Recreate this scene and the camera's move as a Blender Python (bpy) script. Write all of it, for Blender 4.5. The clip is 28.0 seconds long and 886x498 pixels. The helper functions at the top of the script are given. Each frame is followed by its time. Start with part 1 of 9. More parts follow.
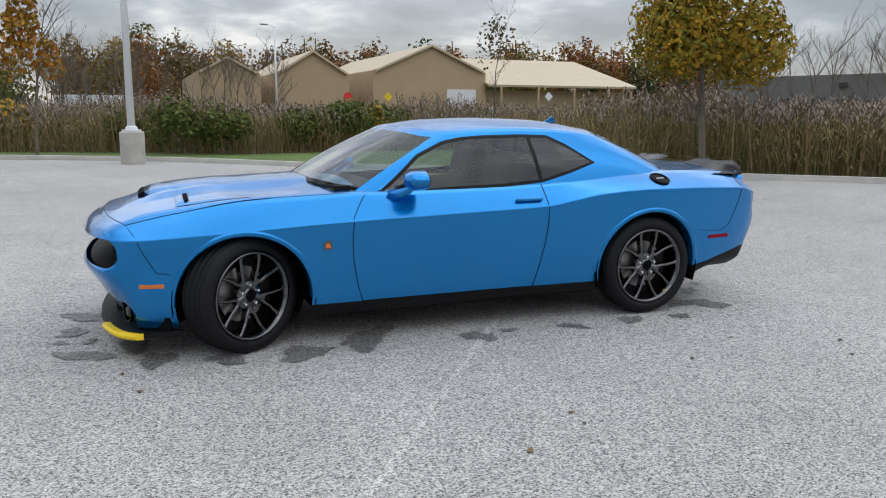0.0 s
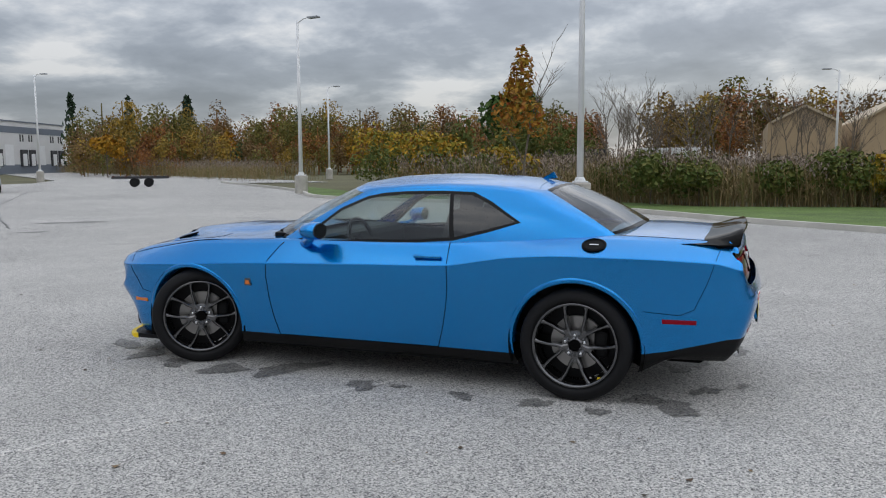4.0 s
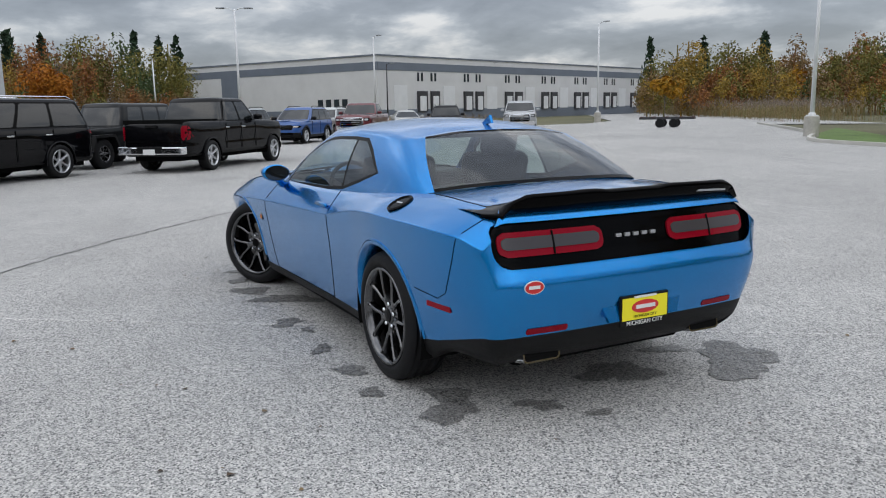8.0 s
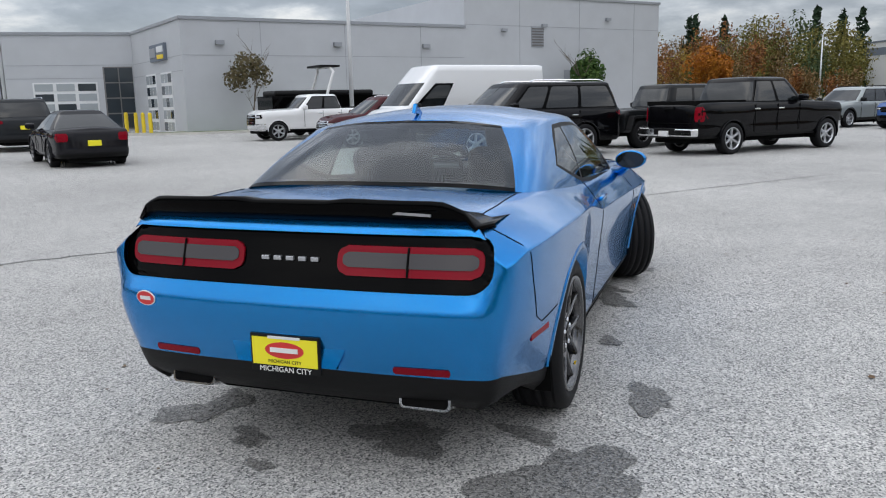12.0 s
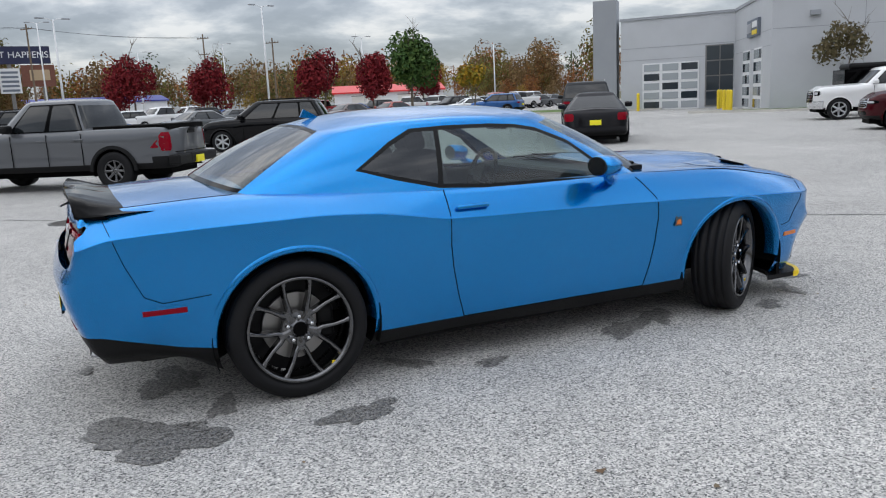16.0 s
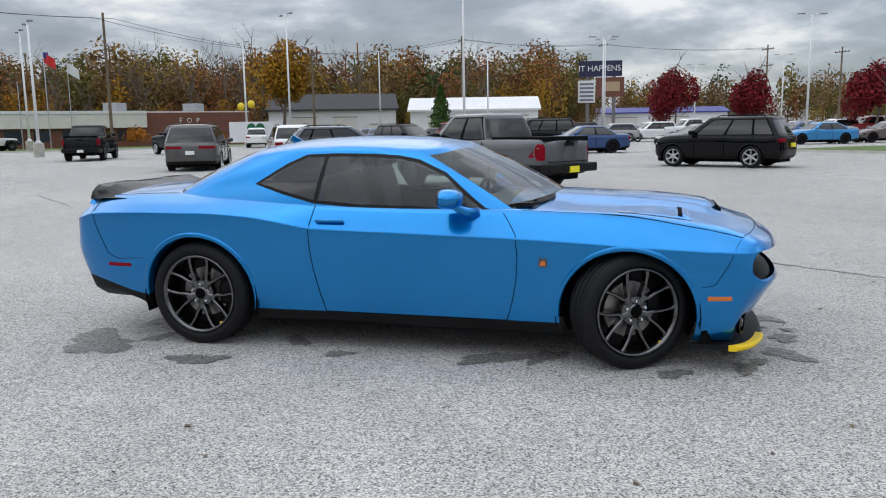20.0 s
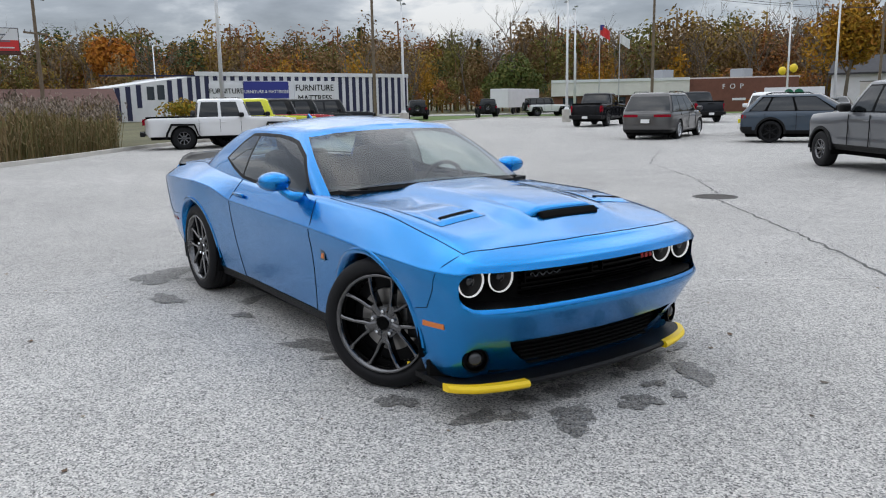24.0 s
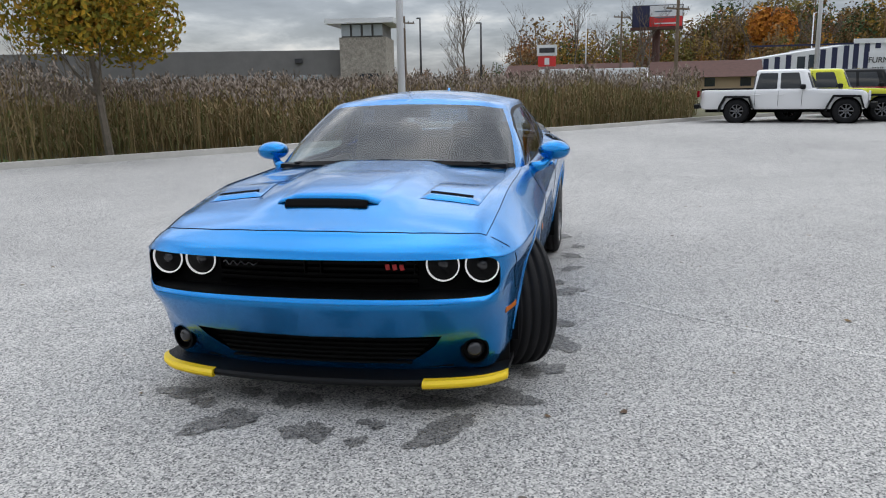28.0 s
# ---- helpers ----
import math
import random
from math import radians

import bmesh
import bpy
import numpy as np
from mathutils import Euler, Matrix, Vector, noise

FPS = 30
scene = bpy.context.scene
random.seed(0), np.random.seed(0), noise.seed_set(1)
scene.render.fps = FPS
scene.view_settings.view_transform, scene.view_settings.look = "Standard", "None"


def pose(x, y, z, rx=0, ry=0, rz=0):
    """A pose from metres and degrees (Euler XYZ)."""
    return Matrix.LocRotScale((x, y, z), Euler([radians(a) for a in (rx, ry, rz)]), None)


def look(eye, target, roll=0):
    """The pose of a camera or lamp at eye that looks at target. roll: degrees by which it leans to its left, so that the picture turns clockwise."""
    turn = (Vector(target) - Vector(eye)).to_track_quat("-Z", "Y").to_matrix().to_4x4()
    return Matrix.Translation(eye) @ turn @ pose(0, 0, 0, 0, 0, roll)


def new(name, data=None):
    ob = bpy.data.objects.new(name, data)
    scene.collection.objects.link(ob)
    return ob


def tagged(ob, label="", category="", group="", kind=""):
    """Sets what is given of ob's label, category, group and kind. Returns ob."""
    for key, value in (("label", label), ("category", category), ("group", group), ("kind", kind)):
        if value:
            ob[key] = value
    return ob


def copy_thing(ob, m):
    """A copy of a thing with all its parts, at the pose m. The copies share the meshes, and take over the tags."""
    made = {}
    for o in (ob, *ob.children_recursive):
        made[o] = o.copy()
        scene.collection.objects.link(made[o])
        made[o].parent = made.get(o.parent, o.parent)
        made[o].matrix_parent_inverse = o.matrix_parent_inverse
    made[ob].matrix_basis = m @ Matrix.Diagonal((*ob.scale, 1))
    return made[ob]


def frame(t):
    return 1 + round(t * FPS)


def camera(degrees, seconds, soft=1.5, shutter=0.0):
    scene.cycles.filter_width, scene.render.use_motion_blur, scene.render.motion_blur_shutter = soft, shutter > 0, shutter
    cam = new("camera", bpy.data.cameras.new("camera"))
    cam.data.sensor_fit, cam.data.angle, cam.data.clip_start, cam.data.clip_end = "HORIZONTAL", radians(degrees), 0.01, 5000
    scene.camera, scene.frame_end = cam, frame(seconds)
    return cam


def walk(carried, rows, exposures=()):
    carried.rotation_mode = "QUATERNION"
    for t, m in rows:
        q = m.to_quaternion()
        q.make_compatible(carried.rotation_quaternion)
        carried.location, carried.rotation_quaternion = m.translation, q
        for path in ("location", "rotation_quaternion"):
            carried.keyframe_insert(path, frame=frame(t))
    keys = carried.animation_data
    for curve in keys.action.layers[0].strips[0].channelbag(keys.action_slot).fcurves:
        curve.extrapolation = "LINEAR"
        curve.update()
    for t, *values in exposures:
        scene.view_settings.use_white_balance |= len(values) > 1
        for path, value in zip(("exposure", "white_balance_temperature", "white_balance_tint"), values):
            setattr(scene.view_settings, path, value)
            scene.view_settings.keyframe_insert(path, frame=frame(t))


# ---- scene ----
cam = camera(59.0, 28.0, 1.1)
PATH = [
    (0, (2.025, 5.718, 1.492), (1.316, 3.88, 1.146), 0.3),
    (0.5, (1.52, 5.926, 1.521), (0.971, 4.031, 1.192), 0.1),
    (1, (0.949, 6.046, 1.496), (0.57, 4.106, 1.19), -0.2),
    (1.5, (0.375, 6.216, 1.507), (0.177, 4.246, 1.227), -0.5),
    (2, (-0.2, 6.217, 1.493), (-0.214, 4.233, 1.237), -0.7),
    (2.5, (-0.751, 6.203, 1.491), (-0.598, 4.223, 1.256), -0.7),
    (3, (-1.317, 6.111, 1.504), (-0.972, 4.154, 1.284), -0.5),
    (3.5, (-1.901, 5.968, 1.505), (-1.368, 4.052, 1.291), -0.5),
    (4, (-2.454, 5.782, 1.532), (-1.742, 3.926, 1.312), -0.3),
    (4.5, (-2.939, 5.498, 1.496), (-2.066, 3.714, 1.26), -0.1),
    (6.5, (-4.74, 4.013, 1.539), (-3.336, 2.625, 1.218), 0.1),
    (7, (-5.026, 3.524, 1.521), (-3.495, 2.281, 1.19), -0.0),
    (7.5, (-5.26, 3.063, 1.526), (-3.612, 1.983, 1.182), -0.5),
    (8, (-5.407, 2.596, 1.502), (-3.663, 1.681, 1.15), -1.0),
    (8.5, (-5.587, 2.154, 1.491), (-3.77, 1.398, 1.133), -1.2),
    (9, (-5.699, 1.656, 1.515), (-3.819, 1.076, 1.151), -1.5),
    (9.5, (-5.742, 1.109, 1.518), (-3.818, 0.711, 1.143), -1.4),
    (10, (-5.737, 0.551, 1.512), (-3.785, 0.35, 1.125), -1.3),
    (10.5, (-5.604, 0.059, 1.522), (-3.643, 0.046, 1.127), -1.3),
    (11, (-5.464, -0.495, 1.504), (-3.513, -0.272, 1.128), -1.5),
    (11.5, (-5.271, -1.018, 1.478), (-3.356, -0.57, 1.114), -1.4),
    (12, (-5.086, -1.556, 1.466), (-3.236, -0.894, 1.097), -1.3),
    (12.5, (-4.885, -2.057, 1.458), (-3.117, -1.204, 1.074), -0.9),
    (14.5, (-3.771, -3.818, 1.478), (-2.465, -2.359, 1.072), -1.0),
    (15, (-3.346, -4.127, 1.46), (-2.192, -2.543, 1.063), -1.6),
    (15.5, (-2.874, -4.416, 1.453), (-1.882, -2.724, 1.063), -2.3),
    (16, (-2.428, -4.7, 1.481), (-1.599, -2.919, 1.105), -2.7),
    (16.5, (-1.954, -4.943, 1.496), (-1.283, -3.093, 1.139), -2.8),
    (17, (-1.527, -5.298, 1.499), (-1.01, -3.396, 1.16), -2.7),
    (17.5, (-1.035, -5.552, 1.47), (-0.675, -3.613, 1.138), -2.4),
    (18, (-0.573, -5.798, 1.469), (-0.375, -3.836, 1.137), -2.0),
    (18.5, (-0.063, -5.93, 1.455), (-0.044, -3.958, 1.126), -1.7),
    (19, (0.473, -5.951, 1.465), (0.314, -3.984, 1.14), -1.4),
    (19.5, (1.03, -5.907, 1.497), (0.698, -3.961, 1.18), -1.1),
    (20, (1.574, -5.714, 1.499), (1.071, -3.802, 1.192), -0.9),
    (20.5, (2.123, -5.535, 1.524), (1.448, -3.676, 1.229), -0.9),
    (21, (2.62, -5.229, 1.514), (1.769, -3.442, 1.225), -0.9),
    (21.5, (3.117, -4.941, 1.524), (2.101, -3.242, 1.235), -0.8),
    (23.5, (4.724, -3.393, 1.534), (3.232, -2.114, 1.162), -1.2),
    (24, (5.077, -2.949, 1.53), (3.463, -1.826, 1.163), -1.1),
    (24.5, (5.381, -2.469, 1.516), (3.652, -1.529, 1.16), -0.7),
    (25, (5.666, -1.973, 1.504), (3.841, -1.229, 1.161), -0.5),
    (25.5, (5.878, -1.465, 1.525), (3.985, -0.913, 1.194), -0.5),
    (26, (5.949, -0.904, 1.518), (4.01, -0.545, 1.188), -0.6),
    (26.5, (5.978, -0.351, 1.528), (4.016, -0.182, 1.18), -0.4),
    (27, (5.868, 0.196, 1.491), (3.902, 0.183, 1.121), -0.4),
    (27.5, (5.721, 0.74, 1.488), (3.77, 0.539, 1.097), -0.7),
    (28, (5.53, 1.278, 1.472), (3.611, 0.886, 1.066), -1.1),
]
walk(cam, [(t, look(eye, target, roll)) for t, eye, target, roll in PATH],
     [(0, -0.06), (2, -0.21), (3, -0.28), (4.5, -0.33), (6.5, -0.2), (8, -0.15), (10, -0.1), (12, -0.02), (15, -0.03), (20, -0.05), (24, -0.01), (26, -0.09), (28, -0.04)])

# ---- world and sun: a bright overcast sky with broken grey cloud ----
world = bpy.data.worlds.new("overcast")
world.use_nodes = True
scene.world = world


def node(tree, kind, **values):
    n = tree.nodes.new(kind)
    for key, value in values.items():
        if key in n.inputs:
            n.inputs[key].default_value = value
        else:
            setattr(n, key, value)
    return n


def build_sky(tree):
    out, bg = tree.nodes["World Output"], tree.nodes["Background"]
    link = tree.links.new
    sky = node(tree, "ShaderNodeTexSky", sky_type="NISHITA", sun_disc=False, sun_elevation=radians(38), sun_rotation=radians(200))
    co = node(tree, "ShaderNodeTexCoord")
    sep = node(tree, "ShaderNodeSeparateXYZ")
    link(co.outputs["Generated"], sep.inputs[0])
    up = node(tree, "ShaderNodeMath", operation="MAXIMUM")
    link(sep.outputs[2], up.inputs[0])
    up.inputs[1].default_value = 0.0
    lift = node(tree, "ShaderNodeMath", operation="ADD")
    link(up.outputs[0], lift.inputs[0])
    lift.inputs[1].default_value = 0.24
    flat = node(tree, "ShaderNodeVectorMath", operation="DIVIDE")
    comb = node(tree, "ShaderNodeCombineXYZ")
    for k in range(2):
        link(lift.outputs[0], comb.inputs[k])
    comb.inputs[2].default_value = 1.0
    link(co.outputs["Generated"], flat.inputs[0])
    link(comb.outputs[0], flat.inputs[1])
    big = node(tree, "ShaderNodeTexNoise", Scale=1.9, Detail=9.0, Roughness=0.56, Distortion=0.15)
    link(flat.outputs[0], big.inputs["Vector"])
    ramp = node(tree, "ShaderNodeValToRGB")
    link(big.outputs["Fac"], ramp.inputs[0])
    e = ramp.color_ramp.elements
    e[0].position, e[0].color = 0.34, (0.34, 0.372, 0.432, 1)
    e[1].position, e[1].color = 0.63, (1.06, 1.06, 1.07, 1)
    mid = e.new(0.47)
    mid.color = (0.455, 0.495, 0.565, 1)
    mid = e.new(0.545)
    mid.color = (0.67, 0.71, 0.775, 1)
    # an overcast sky is brighter towards its top
    grad = node(tree, "ShaderNodeMapRange")
    link(up.outputs[0], grad.inputs[0])
    for k, v in ((1, 0.0), (2, 1.0), (3, 0.56), (4, 2.45)):
        grad.inputs[k].default_value = v
    mul = node(tree, "ShaderNodeVectorMath", operation="MULTIPLY")
    link(ramp.outputs[0], mul.inputs[0])
    link(grad.outputs[0], mul.inputs[1])
    scale = node(tree, "ShaderNodeVectorMath", operation="SCALE")
    link(sky.outputs[0], scale.inputs[0])
    scale.inputs["Scale"].default_value = 0.02
    add = node(tree, "ShaderNodeVectorMath", operation="ADD")
    link(mul.outputs[0], add.inputs[0])
    link(scale.outputs[0], add.inputs[1])
    link(add.outputs[0], bg.inputs["Color"])
    bg.inputs["Strength"].default_value = SKY
    link(bg.outputs[0], out.inputs[0])


SKY = 0.94
build_sky(world.node_tree)
sun = new("sun", bpy.data.lights.new("sun", "SUN"))
sun.data.energy, sun.data.angle, sun.data.color = 0.8, radians(110), (1.0, 0.97, 0.92)
sun.matrix_world = look((0, 0, 50), (18, -14, 0))

# ---- materials ----
def material(name, base, rough=0.5, metal=0.0, coat=0.0, vary=0.0, size=4.0, bump=0.0, bump_size=60.0, grain=0.0, grain_size=120.0,
             random_hue=0.0, random_value=0.0, island=False, ramp=None, spec=0.5, emit=0.0, trans=0.0, alpha=1.0):
    """A procedural surface: a base colour with broad stains (vary), fine grain, relief, and a shade of its own for each piece."""
    m = bpy.data.materials.new(name)
    m.use_nodes = True
    t = m.node_tree
    link = t.links.new
    b = t.nodes["Principled BSDF"]
    b.inputs["Base Color"].default_value = (*base, 1)
    b.inputs["Roughness"].default_value = rough
    b.inputs["Metallic"].default_value = metal
    b.inputs["Coat Weight"].default_value = coat
    b.inputs["Coat Roughness"].default_value = 0.03
    b.inputs["Specular IOR Level"].default_value = spec
    b.inputs["Transmission Weight"].default_value = trans
    b.inputs["Alpha"].default_value = alpha
    if emit:
        b.inputs["Emission Color"].default_value = (*base, 1)
        b.inputs["Emission Strength"].default_value = emit
    co = node(t, "ShaderNodeTexCoord")
    colour = None
    if ramp:
        source = node(t, "ShaderNodeNewGeometry").outputs["Random Per Island"] if island else node(t, "ShaderNodeObjectInfo").outputs["Random"]
        r = node(t, "ShaderNodeValToRGB")
        el = r.color_ramp.elements
        for k, c in enumerate(ramp):
            pos = k / (len(ramp) - 1)
            if k == 0:
                el[0].position, el[0].color = 0.0, (*c, 1)
            elif k == len(ramp) - 1:
                el[-1].position, el[-1].color = 1.0, (*c, 1)
            else:
                el.new(pos).color = (*c, 1)
        link(source, r.inputs[0])
        colour = r.outputs[0]
    value = None
    for amount, scale, detail in ((vary, size, 5.0), (grain, grain_size, 2.0)):
        if not amount:
            continue
        n = node(t, "ShaderNodeTexNoise", Scale=scale, Detail=detail, Roughness=0.6)
        link(co.outputs["Object"], n.inputs["Vector"])
        mr = node(t, "ShaderNodeMapRange")
        link(n.outputs["Fac"], mr.inputs[0])
        for k, v in ((1, 0.25), (2, 0.75), (3, 1 - amount), (4, 1 + amount)):
            mr.inputs[k].default_value = v
        if value is None:
            value = mr.outputs[0]
        else:
            mm = node(t, "ShaderNodeMath", operation="MULTIPLY")
            link(value, mm.inputs[0])
            link(mr.outputs[0], mm.inputs[1])
            value = mm.outputs[0]
    if random_value:
        source = node(t, "ShaderNodeNewGeometry").outputs["Random Per Island"] if island else node(t, "ShaderNodeObjectInfo").outputs["Random"]
        mr = node(t, "ShaderNodeMapRange")
        link(source, mr.inputs[0])
        for k, v in ((1, 0.0), (2, 1.0), (3, 1 - random_value), (4, 1 + random_value)):
            mr.inputs[k].default_value = v
        if value is None:
            value = mr.outputs[0]
        else:
            mm = node(t, "ShaderNodeMath", operation="MULTIPLY")
            link(value, mm.inputs[0])
            link(mr.outputs[0], mm.inputs[1])
            value = mm.outputs[0]
    if value is not None:
        v = node(t, "ShaderNodeVectorMath", operation="SCALE")
        if colour is None:
            v.inputs[0].default_value = base
        else:
            link(colour, v.inputs[0])
        link(value, v.inputs["Scale"])
        colour = v.outputs[0]
    if colour is not None:
        link(colour, b.inputs["Base Color"])
    if bump:
        n = node(t, "ShaderNodeTexNoise", Scale=bump_size, Detail=3.0)
        link(co.outputs["Object"], n.inputs["Vector"])
        bp = node(t, "ShaderNodeBump", Strength=bump, Distance=0.01)
        link(n.outputs["Fac"], bp.inputs["Height"])
        link(bp.outputs[0], b.inputs["Normal"])
    return m


def asphalt_material(name, dark=1.0, rough=0.85):
    """Pale exposed-aggregate paving: small stones of many greys in cement, with broad worn patches."""
    m = bpy.data.materials.new(name)
    m.use_nodes = True
    t = m.node_tree
    link = t.links.new
    b = t.nodes["Principled BSDF"]
    b.inputs["Roughness"].default_value = rough
    co = node(t, "ShaderNodeTexCoord")
    vor = node(t, "ShaderNodeTexVoronoi", Scale=128.0, Randomness=1.0)
    link(co.outputs["Object"], vor.inputs["Vector"])
    sep = node(t, "ShaderNodeSeparateColor")
    link(vor.outputs["Color"], sep.inputs[0])
    r = node(t, "ShaderNodeValToRGB")
    e = r.color_ramp.elements
    e[0].position, e[0].color = 0.0, (0.055 * dark, 0.055 * dark, 0.055 * dark, 1)
    e[1].position, e[1].color = 1.0, (0.62 * dark, 0.60 * dark, 0.57 * dark, 1)
    e.new(0.22).color = (0.235 * dark, 0.232 * dark, 0.226 * dark, 1)
    e.new(0.55).color = (0.39 * dark, 0.382 * dark, 0.365 * dark, 1)
    link(sep.outputs[0], r.inputs[0])
    value = None
    for scale, amount, detail in ((0.18, 0.16, 6.0), (1.6, 0.09, 5.0), (30.0, 0.13, 3.0)):
        n = node(t, "ShaderNodeTexNoise", Scale=scale, Detail=detail, Roughness=0.62)
        link(co.outputs["Object"], n.inputs["Vector"])
        mr = node(t, "ShaderNodeMapRange")
        link(n.outputs["Fac"], mr.inputs[0])
        for k, v in ((1, 0.28), (2, 0.72), (3, 1 - amount), (4, 1 + amount)):
            mr.inputs[k].default_value = v
        if value is None:
            value = mr.outputs[0]
        else:
            mm = node(t, "ShaderNodeMath", operation="MULTIPLY")
            link(value, mm.inputs[0])
            link(mr.outputs[0], mm.inputs[1])
            value = mm.outputs[0]
    v = node(t, "ShaderNodeVectorMath", operation="SCALE")
    link(r.outputs[0], v.inputs[0])
    link(value, v.inputs["Scale"])
    link(v.outputs[0], b.inputs["Base Color"])
    bp = node(t, "ShaderNodeBump", Strength=0.5, Distance=0.004)
    link(vor.outputs["Distance"], bp.inputs["Height"])
    link(bp.outputs[0], b.inputs["Normal"])
    return m


def glass_material(name, tint, keep):
    """Thin tinted glass: it lets part of the light straight through, and mirrors the sky at grazing angles."""
    m = bpy.data.materials.new(name)
    m.use_nodes = True
    t = m.node_tree
    link = t.links.new
    out = t.nodes["Material Output"]
    t.nodes.remove(t.nodes["Principled BSDF"])
    clear = node(t, "ShaderNodeBsdfTransparent")
    clear.inputs[0].default_value = (*[c * keep for c in tint], 1)
    gloss = node(t, "ShaderNodeBsdfGlossy", Roughness=0.02)
    gloss.inputs[0].default_value = (0.95, 0.97, 1.0, 1)
    lw = node(t, "ShaderNodeLayerWeight", Blend=0.5)
    power = node(t, "ShaderNodeMath", operation="POWER")
    link(lw.outputs["Facing"], power.inputs[0])
    power.inputs[1].default_value = 4.5
    f = node(t, "ShaderNodeMapRange")
    link(power.outputs[0], f.inputs[0])
    for k, v in ((1, 0.0), (2, 1.0), (3, 0.06), (4, 1.0)):
        f.inputs[k].default_value = v
    mix = node(t, "ShaderNodeMixShader")
    link(f.outputs[0], mix.inputs[0])
    link(clear.outputs[0], mix.inputs[1])
    link(gloss.outputs[0], mix.inputs[2])
    link(mix.outputs[0], out.inputs[0])
    return m


M = {}
M["asphalt"] = asphalt_material("pale_paving")
M["wet"] = asphalt_material("wet_paving", 0.47, 0.55)
wt = M["wet"].node_tree
wn = node(wt, "ShaderNodeTexNoise", Scale=45.0, Detail=4.0)
wt.links.new(node(wt, "ShaderNodeTexCoord").outputs["Object"], wn.inputs["Vector"])
wm = node(wt, "ShaderNodeMapRange")
wt.links.new(wn.outputs["Fac"], wm.inputs[0])
wm.inputs[1].default_value, wm.inputs[2].default_value, wm.inputs[3].default_value, wm.inputs[4].default_value = 0.36, 0.5, 0.25, 1.0
wt.links.new(wm.outputs[0], wt.nodes["Principled BSDF"].inputs["Alpha"])
M["scored"] = asphalt_material("scored_paving", 1.16)
M["road"] = asphalt_material("road_surface", 1.0)
M["paint"] = material("blue_car_paint", (0.0, 0.222, 0.60), 0.25, 0.86, 0.75, grain=0.06, grain_size=900, spec=0.3)
M["black_gloss"] = material("gloss_black", (0.0014, 0.0014, 0.0016), 0.07, 0, 0.0, spec=0.06)
M["black"] = material("black_plastic", (0.006, 0.006, 0.0065), 0.5, spec=0.2, bump=0.15, bump_size=900)
M["void"] = material("dark_liner", (0.004, 0.004, 0.004), 0.9, spec=0.1)
M["rubber"] = material("tyre_rubber", (0.006, 0.006, 0.007), 0.65, spec=0.25, vary=0.15, size=9, bump=0.1, bump_size=300)
M["rim"] = material("graphite_alloy", (0.12, 0.12, 0.124), 0.2, 1.0, 0.5)
M["rim_dark"] = material("dark_alloy_barrel", (0.012, 0.012, 0.013), 0.4, 0.5, spec=0.2)
M["silver"] = material("silver_alloy", (0.55, 0.56, 0.58), 0.28, 0.9)
M["chrome"] = material("chrome", (0.8, 0.81, 0.83), 0.08, 1.0)
M["disc"] = material("brake_steel", (0.30, 0.29, 0.28), 0.38, 0.9)
M["glass"] = glass_material("tinted_car_glass", (0.70, 0.80, 0.78), 0.85)
M["glass_dark"] = glass_material("privacy_glass", (0.5, 0.55, 0.55), 0.35)
M["dark_glass"] = material("dark_vehicle_glass", (0.008, 0.010, 0.011), 0.04, 0, 0.0, spec=0.7)
M["red_lens"] = material("red_lamp_lens", (0.22, 0.003, 0.012), 0.08, 0, 0.0, spec=0.14)
M["smoke_lens"] = material("smoked_lamp_lens", (0.085, 0.078, 0.08), 0.08, 0, 0.0, spec=0.4)
M["amber"] = material("amber_reflector", (0.62, 0.16, 0.02), 0.2, 0, 0.5)
M["clear_lens"] = material("clear_lamp_lens", (0.5, 0.5, 0.52), 0.12, 0.2, 0.8)
M["halo"] = material("white_running_light", (1.0, 1.0, 1.0), 0.3, emit=0.42)
M["lamp_glass"] = material("lamp_projector_glass", (0.035, 0.035, 0.038), 0.05, 0.3, 0.0, spec=0.9)
M["lamp_bar"] = material("grey_lamp_bar", (0.055, 0.05, 0.053), 0.12, 0, 0.0, spec=0.35)
M["seat"] = material("black_leather", (0.016, 0.016, 0.017), 0.5, spec=0.3, bump=0.1, bump_size=200)
M["yellow"] = material("yellow_plastic", (0.9, 0.62, 0.01), 0.45, vary=0.05, size=8)
M["plate_yellow"] = material("yellow_card", (0.88, 0.78, 0.02), 0.5)
M["red_sign"] = material("red_print", (0.62, 0.03, 0.03), 0.4)
M["white"] = material("white_paint", (0.78, 0.78, 0.77), 0.5, vary=0.06, size=3)
M["concrete"] = material("cast_concrete", (0.42, 0.40, 0.36), 0.85, vary=0.2, size=3, grain=0.12, grain_size=60, bump=0.3)
M["kerb"] = material("kerb_concrete", (0.50, 0.48, 0.44), 0.85, vary=0.18, size=1.5, grain=0.1, grain_size=40)
M["pole"] = material("white_pole_enamel", (0.72, 0.73, 0.74), 0.4, vary=0.05, size=2)
M["grass"] = material("mown_grass", (0.09, 0.145, 0.03), 0.9, vary=0.35, size=0.8, grain=0.4, grain_size=25, bump=0.8, bump_size=40)
M["field"] = material("dry_field", (0.10, 0.095, 0.045), 0.95, vary=0.4, size=0.15, grain=0.4, grain_size=6)
M["crack"] = material("tar_filled_crack", (0.10, 0.10, 0.098), 0.8, vary=0.3, size=4)
M["bark"] = material("grey_bark", (0.14, 0.115, 0.09), 0.95, vary=0.3, size=6, bump=0.6, bump_size=30)
